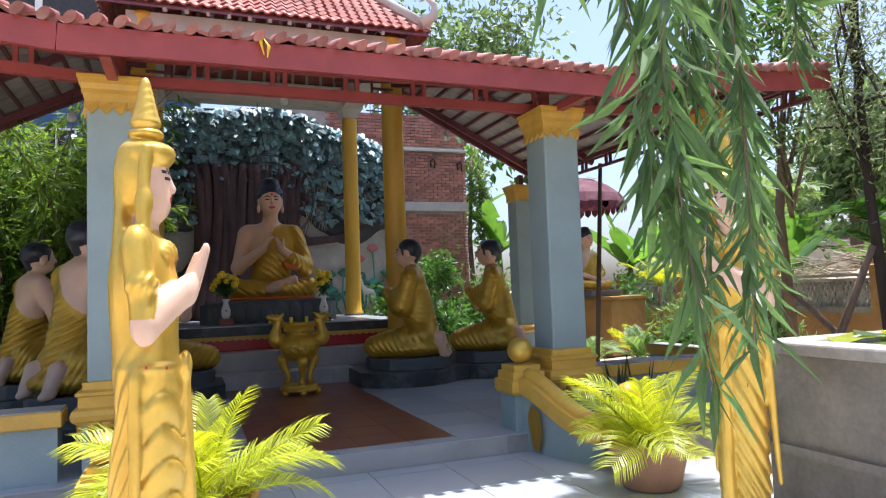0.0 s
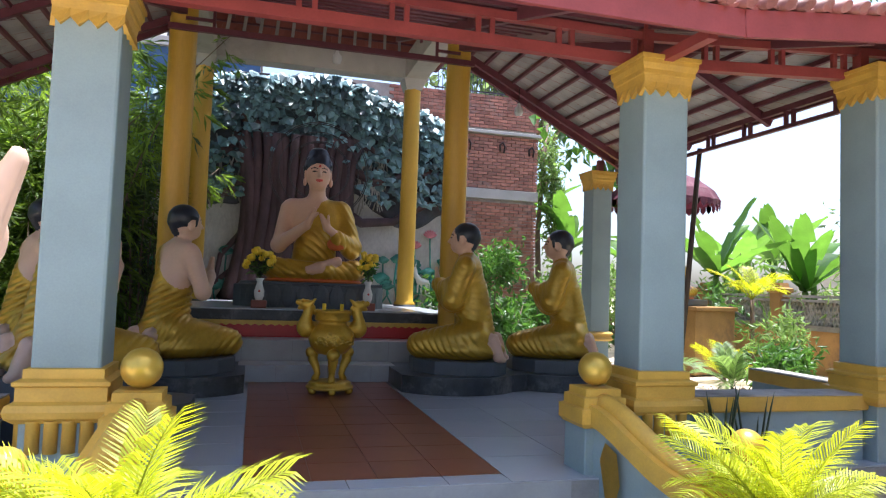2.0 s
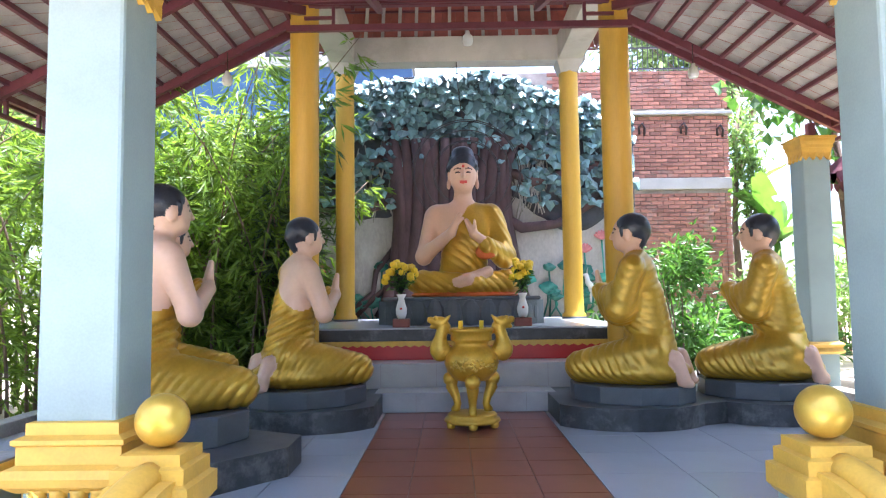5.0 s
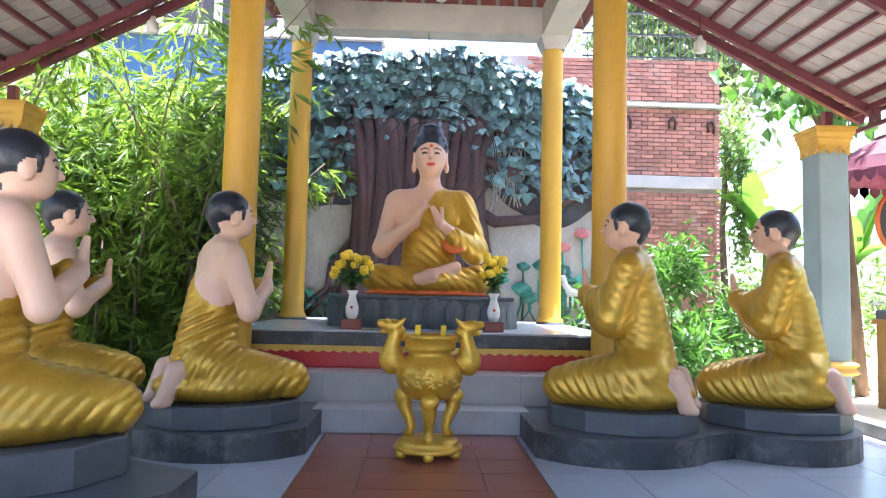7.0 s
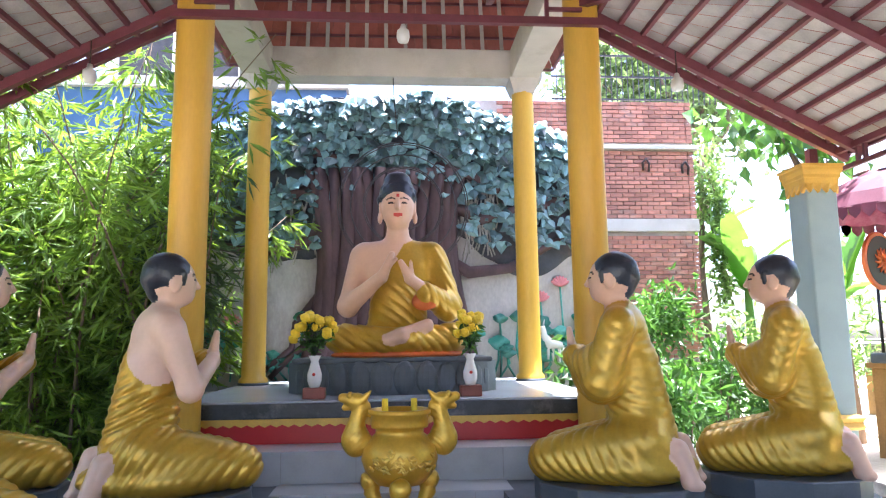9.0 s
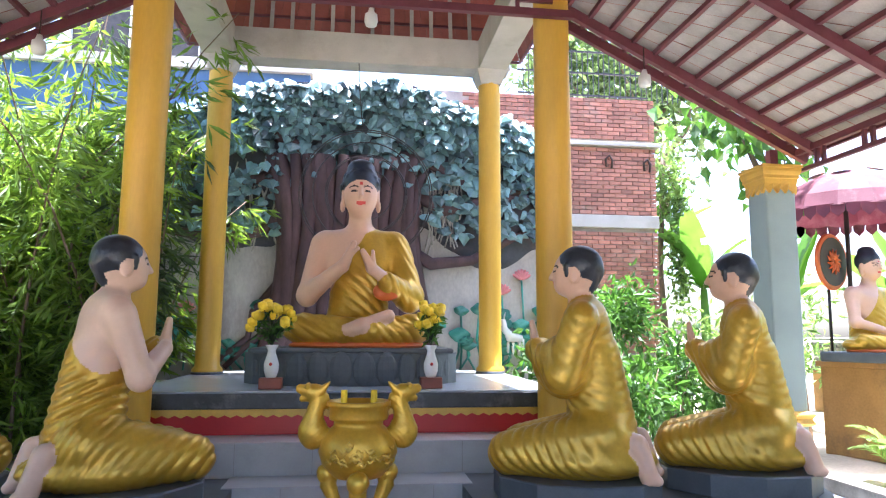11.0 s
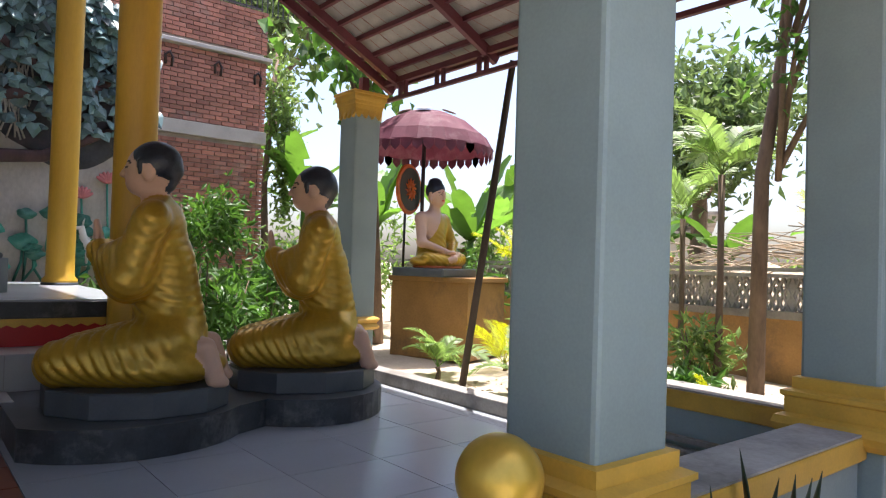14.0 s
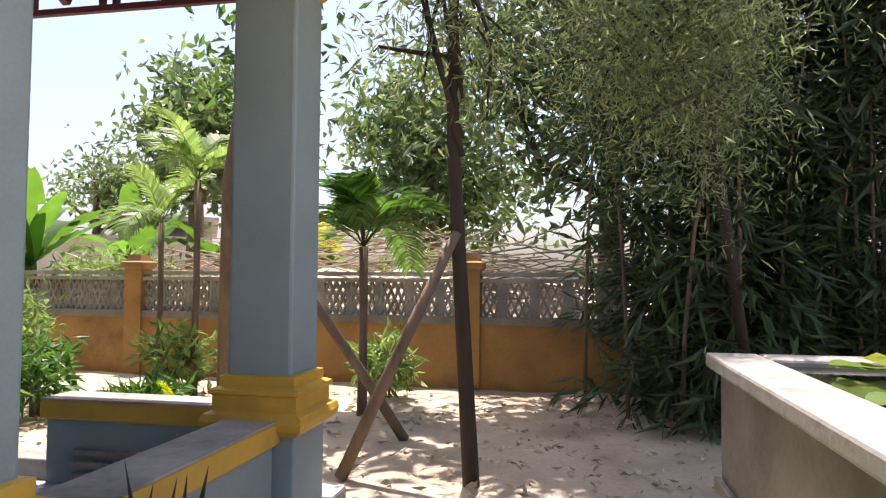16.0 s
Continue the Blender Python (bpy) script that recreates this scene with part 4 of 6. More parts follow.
def standing_figure():
    G, S = 0, 1
    fold = (0.75, 0.55, 0.9, 40, 0.02)
    pr = [
        C((0, 0.02, 0.05), (0, 0.01, 0.55), 0.175, 0.19, G, 0.06, fold),
        E((0, 0.0, 0.76), (0.215, 0.165, 0.26), G, 0.08, fold),
        C((0, 0.02, 0.9), (0, 0.02, 1.1), 0.155, 0.17, G, 0.06),
        E((0, 0.03, 1.18), (0.205, 0.135, 0.15), G, 0.06),
        C((-0.17, 0.04, 1.25), (0.17, 0.04, 1.25), 0.07, 0.07, G, 0.05),
        E((0, 0.0, 0.885), (0.205, 0.165, 0.03), G, 0.02),
        C((0, -0.165, 0.87), (0.0, -0.2, 0.06), 0.035, 0.05, G, 0.02, (1, 0.2, 0.1, 90, 0.008)),
        E((0, -0.175, 0.88), (0.06, 0.035, 0.05), G, 0.015),
        C((-0.1, -0.05, 0.02), (-0.1, -0.2, 0.02), 0.06, 0.045, S, 0.03),
        C((0.1, -0.05, 0.02), (0.1, -0.2, 0.02), 0.06, 0.045, S, 0.03),
        C((0, 0.03, 1.28), (0, 0.01, 1.38), 0.065, 0.058, S, 0.04),
        E((0, -0.005, 1.47), (0.086, 0.104, 0.122), S, 0.03),
        E((0, -0.05, 1.405), (0.06, 0.06, 0.055), S, 0.03),
        C((0, -0.105, 1.485), (0, -0.124, 1.45), 0.01, 0.014, S, 0.014),
        E((0, 0.055, 1.50), (0.112, 0.11, 0.135), G, 0.01),
        E((0, 0.0, 1.565), (0.132, 0.138, 0.058), G, 0.015, (1, 1, 0.4, 60, 0.008)),
        E((0, 0.01, 1.655), (0.09, 0.09, 0.035), G, 0.015),
        E((0, 0.01, 1.71), (0.078, 0.078, 0.035), G, 0.015),
        C((0, 0.01, 1.74), (0, 0.01, 1.92), 0.07, 0.026, G, 0.02, (1, 1, 2.0, 36, 0.010)),
        E((0, 0.13, 1.22), (0.11, 0.045, 0.26), G, 0.05, (1, 0, 0.1, 70, 0.006)),
        E((0, -0.075, 1.24), (0.13, 0.07, 0.05), G, 0.02, (1, 0, 1, 70, 0.012)),
    ]
    pr += both(lambda s: [
        C((0.225 * s, 0.04, 1.25), (0.26 * s, -0.0, 1.03), 0.07, 0.06, G, 0.04),
        E((0.248 * s, 0.012, 1.14), (0.08, 0.085, 0.05), G, 0.012, (0, 1, 1, 70, 0.012)),
        C((0.26 * s, -0.0, 1.02), (0.07 * s, -0.20, 1.13), 0.062, 0.046, S, 0.03),
        E((0.09 * s, -0.185, 1.115), (0.05, 0.05, 0.045), S, 0.02),
        C((0.024 * s, -0.215, 1.14), (0.016 * s, -0.285, 1.255), 0.04, 0.022, S, 0.012),
        C((0.02 * s, -0.19, 1.16), (0.014 * s, -0.235, 1.235), 0.02, 0.014, S, 0.008),
        C((0.118 * s, 0.0, 1.56), (0.122 * s, 0.015, 1.42), 0.03, 0.03, G, 0.015),
        E((0.132 * s, 0.01, 1.40), (0.036, 0.045, 0.05), G, 0.012),
        C((0.135 * s, 0.015, 1.38), (0.142 * s, 0.01, 1.28), 0.038, 0.034, G, 0.012),
        C((0.2 * s, 0.05, 0.85), (0.24 * s, 0.06, 0.2), 0.035, 0.02, G, 0.03, (1, 0.5, 0.2, 60, 0.006)),
    ])

    def paint(p, w):
        x, y, z = p.T
        rng = np.random.default_rng(3)
        w = face_paint((0, -0.005, 1.475), (0.092, 0.108, 0.128), w, p, 2, 3)
        for i in range(26):
            a, h = rng.uniform(-math.pi, 0), rng.choice([0.885, 0.60, 1.24, 1.59, 0.72, 1.1])
            q = np.array((0.2 * math.cos(a), 0.18 * math.sin(a), h + rng.normal() * 0.02))
            w[((p - q) ** 2).sum(1) < 0.009 ** 2] = 3
        return w

    return sculpt("standing_statue", pr, (-0.36, -0.4, -0.06), (0.36, 0.3, 1.98), 0.0105, ["gold_bright", "pink", "line", "lip"], paint)


lap_sage = seated_figure(0.017, False, True)
monk_bare, monk_robed, sage, deity = kneeling_figure(True), kneeling_figure(False), seated_figure(0.0105), standing_figure()
MS = Matrix.Scale(1.035, 4)
# tall figure under a low tiered crown
for v in deity.vertices:
    v.co.z = v.co.z * 1.1 if v.co.z < 1.58 else 1.738 + (v.co.z - 1.58) * 0.72


def plinth_outline(rx, ry, n=9, turn=0.0):
    return [(rx * math.cos(2 * math.pi * (i + 0.5) / n + turn), ry * math.sin(2 * math.pi * (i + 0.5) / n + turn)) for i in range(n)]


def kneeler(x, y, turn, bare, z=0.345):
    m = pose(x, y, z, 0, 0, turn)
    ob = put("kneeling_statue", monk_bare if bare else monk_robed, None, m @ MS)
    tagged(ob, "kneeling painted statue in a gold robe, one shoulder bare" if bare else "kneeling painted statue wrapped in a gold robe, hands joined in prayer", "statue", "kneeling statues before the altar")
    b = bmesh.new()
    prism(b, [(p, q - 0.02) for p, q in plinth_outline(0.46, 0.58, 10)], 0.19 - z, 0.006)
    bmesh.ops.bevel(b, geom=[e for e in b.edges if abs(e.verts[0].co.z - e.verts[1].co.z) < 1e-4], offset=0.01, segments=1, affect="EDGES")
    p = part("statue_plinth", b, M["plinth"], m=m)
    tagged(p, "dark grey many-sided plinth under a kneeling statue", "plinth", "plinths of the kneeling statues")


def scalloped(s, lobes):
    """The outline of a low platform made of two rounded lobes with a straight inner edge."""
    pts = [(0.84 * s, 4.4), (0.84 * s, 3.74)]
    for cx, cy, rx, ry, a0, a1 in lobes:
        for i in range(13):
            a = radians(a0 + (a1 - a0) * i / 12)
            pts.append(((cx + rx * math.cos(a)) * s, cy + ry * math.sin(a)))
    pts.append((3.62 * s, 4.4))
    return pts if s > 0 else pts[::-1]


for s in (-1, 1):
    b = bmesh.new()
    prism(b, scalloped(s, [(1.50, 3.62, 0.78, 0.70, 212, 322), (2.85, 3.78, 0.66, 0.72, 222, 352)]), 0, 0.192, 0, 1)
    p = part("statue_platform", b, [M["plinth"], M["black"]])
    tagged(p, "low dark platform with a wavy worn black edge", "platform", "platforms of the kneeling statues")
kneeler(1.57, 3.52, -116, False)
kneeler(2.87, 3.70, -118, False)
kneeler(-1.50, 3.50, 122, True)
kneeler(-2.85, 3.7, 122, True)
kneeler(-2.12, 1.80, 130, True, 0.39)
b = bmesh.new()
prism(b, [(-2.95, 0.95), (-1.75, 0.95), (-1.22, 1.6), (-1.22, 2.0), (-2.0, 2.4), (-2.95, 2.3)], 0, 0.192, 0, 1)
p = part("statue_platform", b, [M["plinth"], M["black"]])
tagged(p, "low dark angular platform under a kneeling statue", "platform", "platforms of the kneeling statues")

big = put("seated_buddha_statue", sage, None, pose(0.05, 5.98, 1.17) @ Matrix.Diagonal((1.0, 1.02, 1.06, 1)))
tagged(big, "large seated painted statue in a gold robe, hands raised", "statue")
b = bmesh.new()
V = plinth_outline(1.06, 0.62, 22)
prism(b, [(x * (1 + 0.02 * (i % 2)), y) for i, (x, y) in enumerate(V)], 0.815, 1.12)
for i in range(14):
    a = math.pi + math.pi * (i + 0.5) / 14
    q = Matrix.Translation((1.0 * math.cos(a), 0.6 * math.sin(a), 0.97)) @ Matrix.Rotation(a + math.pi / 2, 4, "Z") @ Matrix.Diagonal((0.12, 0.05, 0.17, 1))
    bmesh.ops.create_uvsphere(b, u_segments=12, v_segments=8, radius=1, matrix=q)
box(b, -0.98, 0.98, -0.55, 0.55, 1.12, 1.17, 0.02)
p = part("lotus_plinth", b, M["plinth"], m=pose(0, 5.98, 0))
tagged(p, "dark grey lotus plinth with carved petals on the altar", "plinth")
# rings of the halo
halo = thing("halo", "thin dark concentric halo rings behind the seated statue", "halo")
for r in (0.30, 0.46, 0.48, 0.63, 0.76, 0.785):
    b = bmesh.new()
    tube(b, [(r * math.cos(a), 0, r * math.sin(a)) for a in np.linspace(0, 2 * math.pi, 65)], 0.007, 6)
    part("ring", b, M["steel"], halo, m=pose(0.12, 6.75, 2.95))
b = bmesh.new()
bar(b, (0.08, 6.75, 0.815), (0.08, 6.75, 2.71), 0.02, 0.02)
part("stay", b, M["steel"], halo)

for s in (-1, 1):
    sx, sy = (1.34, -2.62) if s > 0 else (-1.40, -2.74)
    st = put("standing_statue", deity, None, pose(sx, sy, 0.0, 0, 0, 88 if s < 0 else -76) @ Matrix.Diagonal((0.70, 0.67, 1, 1)))
    tagged(st, "standing gold painted deity statue with a tall crown, palms joined", "statue", "standing statues at the entrance")
    b = bmesh.new()
    prism(b, plinth_outline(0.34, 0.34, 8), GROUND, 0.005)
    p = part("statue_plinth", b, M["rim"], m=pose(sx, sy, 0))
    tagged(p, "low concrete plinth under a standing statue", "plinth", "plinths of the standing statues")

# ---- incense urn ----
urn = thing("incense_urn", "large gold tripod incense urn with dragon handles", "urn", pose(0.05, 3.27, 0) @ Matrix.Scale(0.95, 4))
b = bmesh.new()
lathe(b, [(0.06, 0.42), (0.16, 0.44), (0.235, 0.52), (0.262, 0.60), (0.25, 0.68), (0.19, 0.75), (0.165, 0.77), (0.165, 0.80), (0.195, 0.81), (0.20, 0.83), (0.195, 0.89), (0.215, 0.90), (0.215, 0.93), (0.18, 0.93), (0.17, 0.88), (0.0005, 0.86)], 48)
part("bowl", b, M["gold"], urn)
b = bmesh.new()
for i in range(3):
    a = -math.pi / 2 + i * 2 * math.pi / 3
    u = Vector((math.cos(a), math.sin(a), 0))
    tube(b, [u * r + Vector((0, 0, z)) for r, z in ((0.17, 0.5), (0.215, 0.44), (0.225, 0.36), (0.175, 0.27), (0.155, 0.20), (0.175, 0.155), (0.21, 0.135))], [0.045, 0.06, 0.058, 0.042, 0.035, 0.042, 0.03], 12)
    bb = bmesh.new()
    bmesh.ops.create_icosphere(bb, subdivisions=2, radius=0.075)
    for v in bb.verts:
        v.co *= 1 + 0.22 * noise.noise(v.co * 30)
    part("mask", bb, M["gold"], urn, "moulded lion mask", True, Matrix.Translation(u * 0.235 + Vector((0, 0, 0.44))))
    part("leg", b, M["gold"], urn, "", True)
    b = bmesh.new()
b.free()
b = bmesh.new()
lathe(b, [(0.25, 0.045), (0.27, 0.06), (0.26, 0.085), (0.235, 0.095), (0.24, 0.115), (0.22, 0.13), (0.1, 0.135)], 32)
part("base", b, M["gold"], urn)
for i in range(6):
    a = radians(30 + 60 * i)
    bb = bmesh.new()
    bmesh.ops.create_icosphere(bb, subdivisions=2, radius=0.045)
    for v in bb.verts:
        v.co.z = max(v.co.z, -0.035)
    part("foot", bb, M["gold"], urn, "", True, pose(0.235 * math.cos(a), 0.235 * math.sin(a), 0.037))
rough = (1.0, 0.7, 0.9, 95, 0.010)
dragon = sculpt("dragon_handle", [
    E((0.30, 0, 0.73), (0.10, 0.085, 0.11), 0, 0.03, rough), C((0.18, 0, 0.70), (0.30, 0, 0.68), 0.05, 0.06, 0, 0.03), C((0.30, 0, 0.82), (0.27, 0, 0.93), 0.062, 0.055, 0, 0.03, rough),
    E((0.295, 0, 0.985), (0.075, 0.06, 0.06), 0, 0.02, rough), C((0.33, 0, 0.995), (0.39, 0, 1.01), 0.046, 0.032, 0, 0.015), C((0.33, 0, 0.955), (0.375, 0, 0.945), 0.03, 0.022, 0, 0.01),
    C((0.25, 0.03, 1.0), (0.20, 0.05, 1.05), 0.03, 0.008, 0, 0.015), C((0.25, -0.03, 1.0), (0.20, -0.05, 1.05), 0.03, 0.008, 0, 0.015), E((0.34, -0.04, 1.03), (0.02, 0.02, 0.02), 0, 0.006), E((0.34, 0.04, 1.03), (0.02, 0.02, 0.02), 0, 0.006),
    C((0.23, 0, 0.95), (0.20, 0, 0.88), 0.035, 0.015, 0, 0.02, rough)], (0.1, -0.13, 0.58), (0.46, 0.13, 1.1), 0.0075, ["gold"])
for s in (-1, 1):
    put("dragon_handle", dragon, urn, Matrix.Diagonal((s, 1, 1, 1)), "moulded gold dragon handle")
    b = bmesh.new()
    lathe(b, [(0.022, 0.88), (0.022, 1.0), (0.018, 1.0), (0.018, 0.9)], 16, (0.10 * s, 0.0, 0))
    part("candle_cup", b, M["flower"], urn, "small yellow cup")
rng = np.random.default_rng(8)
b = bmesh.new()
for k in range(34):
    a0, h0 = rng.uniform(-2.5, -0.6), rng.uniform(0.54, 0.68)
    pts = []
    for q in range(5):
        a, h = a0 + 0.05 * q, h0 + 0.012 * math.sin(q * 1.7 + k)
        rr = 0.262 - 2.2 * (h - 0.60) ** 2 + 0.002
        pts.append((rr * math.cos(a), rr * math.sin(a), h))
    tube(b, pts, [0.004, 0.009, 0.011, 0.009, 0.003], 5)
tagged(part("relief", b, M["gold_bright"], urn, "raised dragon and cloud relief"), kind="stuff")

# ---- vases with yellow flowers ----
def flower_vase(x, y):
    t = thing("flower_vase", "white porcelain vase of yellow chrysanthemums on a red block", "vase", pose(x, y, 0.815), "vases on the altar")
    part("stand", boxes((-0.10, 0.10, -0.07, 0.07, 0, 0.10), bevel=0.008), mat("red_brown_block", (0.20, 0.05, 0.03), 0.5, 0, 0.2, 8, 0.1), t, "red-brown block")
    b = bmesh.new()
    lathe(b, [(0.045, 0.10), (0.065, 0.16), (0.068, 0.22), (0.04, 0.31), (0.035, 0.34), (0.06, 0.39), (0.055, 0.39), (0.03, 0.34)], 24)
    part("vase", b, M["porcelain"], t)
    b = bmesh.new()
    bmesh.ops.create_icosphere(b, subdivisions=1, radius=0.018)
    part("painted_flower", b, M["lip"], t, "red painted blossom", True, pose(0.0, -0.062, 0.22))
    g = np.random.default_rng(int(abs(x) * 100) + (3 if x > 0 else 0))
    P, W, Ls, Ws = [], [], [], []
    st = bmesh.new()
    for i in range(22):
        a, r, h = g.uniform(0, 6.28), g.uniform(0.02, 0.21), g.uniform(0.62, 0.80)
        c = Vector((r * math.cos(a), r * math.sin(a), h - r * 0.4))
        tube(st, [(0, 0, 0.38), (c.x * 0.4, c.y * 0.4, 0.38 + (c.z - 0.38) * 0.6), tuple(c)], 0.004, 5)
        for k in range(7):
            q = g.uniform(0.25, 0.9)
            P.append((c.x * q, c.y * q, 0.38 + (c.z - 0.38) * q))
            W.append((g.normal(), g.normal(), g.normal() * 0.6))
            Ls.append(0.09), Ws.append(0.03)
        bb = bmesh.new()
        bmesh.ops.create_icosphere(bb, subdivisions=2, radius=0.046)
        for v in bb.verts:
            v.co = v.co * (1 + 0.35 * noise.noise(v.co * 70 + c)) * Vector((1, 1, 0.7)).length / 1.58
        part("flower", bb, M["flower"], t, "yellow chrysanthemum head", False, Matrix.Translation(c))
    part("stem", st, M["snake_leaf"], t)
    v, f = blades(P, W, Ls, Ws, g)
    tagged(put("leaves", mesh_of("leaves", v, f, M["green_leaf"]), t), kind="stuff")


for s in (-1, 1):
    flower_vase(0.72 * s, 5.12)


# ---- mural wall behind the altar ----
mural = thing("mural_wall", "painted relief wall with a leafy tree, roots and lotus pond", "mural wall", kind="structure")
MX0, MX1, MY = -3.3, 3.05, 8.62


def mural_top(x):
    return 5.05 - 0.20 * max(0, x - 0.4) ** 1.5 - 0.19 * max(0, -x - 0.6) ** 1.4 + 0.05 * math.sin(3 * x)


bm = bmesh.new()
n = 48
xs = [MX0 + (MX1 - MX0) * i / n for i in range(n + 1)]
fr = [[bm.verts.new((x, MY, z)) for x in xs] for z in (0.0,)] + [[bm.verts.new((x, MY, mural_top(x))) for x in xs]]
bk = [[bm.verts.new((x, MY + 0.25, z if z == 0 else mural_top(x))) for x in xs] for z in (0, 1)]
for i in range(n):
    bm.faces.new((fr[0][i], fr[0][i + 1], fr[1][i + 1], fr[1][i]))
    bm.faces.new((bk[0][i + 1], bk[0][i], bk[1][i], bk[1][i + 1]))
    bm.faces.new((fr[1][i], fr[1][i + 1], bk[1][i + 1], bk[1][i]))
for k in (0, -1):
    q = [fr[0][k], fr[1][k], bk[1][k], bk[0][k]]
    bm.faces.new(q if k == 0 else q[::-1])
part("wall", bm, M["mural"], mural)
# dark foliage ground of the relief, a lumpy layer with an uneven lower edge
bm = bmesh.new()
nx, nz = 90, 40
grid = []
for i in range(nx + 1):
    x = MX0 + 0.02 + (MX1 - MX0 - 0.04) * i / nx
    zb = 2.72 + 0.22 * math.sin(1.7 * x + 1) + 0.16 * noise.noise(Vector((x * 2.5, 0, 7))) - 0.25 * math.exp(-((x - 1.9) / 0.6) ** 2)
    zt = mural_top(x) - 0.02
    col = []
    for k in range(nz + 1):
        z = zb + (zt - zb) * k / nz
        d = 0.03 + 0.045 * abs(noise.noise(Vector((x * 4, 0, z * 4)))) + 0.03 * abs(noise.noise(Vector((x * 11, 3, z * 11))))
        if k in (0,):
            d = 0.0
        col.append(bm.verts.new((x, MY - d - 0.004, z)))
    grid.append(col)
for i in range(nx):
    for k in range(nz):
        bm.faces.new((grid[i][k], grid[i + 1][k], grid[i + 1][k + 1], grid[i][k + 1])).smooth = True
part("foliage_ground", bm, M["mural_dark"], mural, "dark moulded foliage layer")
# the trunk with flaring roots and the great limbs
rng = np.random.default_rng(11)
bm = bmesh.new()
for i in range(17):
    x0 = -0.95 + 1.75 * i / 16
    flare = (x0 + 0.05) * 0.9
    pts = [(x0 + flare * 0.35 * (1 - u) ** 2 + 0.25 * (x0 + 0.07) * u ** 4 + 0.06 * math.sin(4 * u + 1.3 * i), MY - 0.10 - 0.08 * math.cos((x0 + 0.07) * 1.6) - 0.02 * (i % 2), 0.8 + 3.05 * u) for u in np.linspace(0, 1, 9)]
    tube(bm, pts, [0.16 - 0.07 * u for u in np.linspace(0, 1, 9)], 8)
part("trunk", bm, M["trunk"], mural, "dark red-brown moulded trunk", True)
limbs = [
    [(-0.8, 3.3), (-1.3, 2.75), (-1.9, 2.62), (-2.7, 2.75), (-3.2, 2.55)], [(0.6, 2.6), (1.1, 2.32), (1.7, 2.38), (2.3, 2.72), (3.0, 3.0)],
    [(-0.7, 3.9), (-1.2, 4.15), (-1.9, 4.0), (-2.6, 4.3)], [(0.5, 3.9), (1.1, 3.8), (1.7, 3.45), (2.4, 3.4), (3.0, 3.75)],
    [(0.7, 3.4), (1.3, 3.1), (2.0, 3.3), (2.9, 3.35)], [(-0.9, 3.6), (-1.6, 3.45), (-2.4, 3.5), (-3.1, 3.2)],
    [(0.5, 1.3), (0.95, 1.1), (1.3, 0.82)], [(0.6, 1.0), (1.0, 0.9), (1.15, 0.82)],
]
for q in limbs:
    b = bmesh.new()
    r0 = 0.11 if len(q) > 3 else 0.06
    tube(b, [(x, MY - 0.09, z) for x, z in q], [r0 * (1 - 0.6 * i / (len(q) - 1)) for i in range(len(q))], 9)
    part("limb", b, M["trunk"], mural, "", True)
for q in ([(-0.75, 2.0), (-1.0, 1.75), (-1.2, 1.35), (-1.5, 1.1), (-1.75, 0.84)], [(-0.8, 1.7), (-1.0, 1.5), (-1.1, 1.2), (-1.05, 0.84)], [(-0.78, 2.3), (-1.05, 2.05), (-1.4, 1.6), (-1.45, 1.25), (-1.95, 0.84)], [(-0.8, 1.4), (-0.95, 1.2), (-1.3, 1.0), (-1.4, 0.84)]):
    b = bmesh.new()
    tube(b, [(x, MY - 0.06, z) for x, z in q], [0.06, 0.055, 0.05, 0.045, 0.04][: len(q)], 8)
    part("root", b, M["trunk"], mural, "", True)
bm = bmesh.new()
for i in range(70):
    x = rng.choice([rng.uniform(-1.75, -0.85), rng.uniform(0.75, 1.55)])
    z1 = rng.uniform(3.4, 3.85)
    z0 = z1 - rng.uniform(0.5, 1.1)
    pts = [(x + 0.05 * math.sin(7 * u + i), MY - 0.10, z1 + (z0 - z1) * u) for u in np.linspace(0, 1, 6)]
    tube(bm, pts, 0.012, 5)
tagged(part("aerial_root", bm, M["rim"], mural, "pale hanging aerial roots", True), kind="stuff")


def heart(w, h, dome):
    """One heart-shaped moulded leaf with a raised rib, hanging tip down."""
    o = [(0, 0.0), (0.28, 0.08), (0.5, -0.1), (0.48, -0.38), (0.26, -0.72), (0, -1.1), (-0.26, -0.72), (-0.48, -0.38), (-0.5, -0.1), (-0.28, 0.08)]
    v = [(0, -dome, -0.42 * h)] + [(x * w, -dome * 0.25 * (1 - abs(x)), z * h) for x, z in o] + [(x * w * 0.96, dome * 0.2, z * h) for x, z in o]
    f = [(0, 1 + i, 1 + (i + 1) % 10) for i in range(10)] + [(1 + i, 11 + i, 11 + (i + 1) % 10, 1 + (i + 1) % 10) for i in range(10)]
    return v, f


hv, hf = heart(0.185, 0.18, 0.04)
leaf_mesh = mesh_of("relief_leaf", hv, hf, M["mural_leaf"], False)
spots = []
for k in range(1500):
    x = rng.uniform(MX0 + 0.1, MX1 - 0.08)
    zt = mural_top(x)
    z = zt - 0.03 - abs(rng.normal()) * (0.45 + 0.30 * math.exp(-(x / 1.4) ** 2))
    if z < 2.9 or (z < 3.65 - 0.25 * abs(x) ** 0.7 and abs(x) < 0.9):
        continue
    spots.append((x, z, rng.uniform(0.75, 1.35), rng.uniform(-40, 40)))
for k in range(330):
    spots.append((rng.choice([rng.uniform(-3.1, -1.0), rng.uniform(1.1, 2.9)]), rng.uniform(2.75, 3.7), rng.uniform(0.6, 1.1), rng.uniform(-60, 60)))
spots.sort(key=lambda q: -q[1])
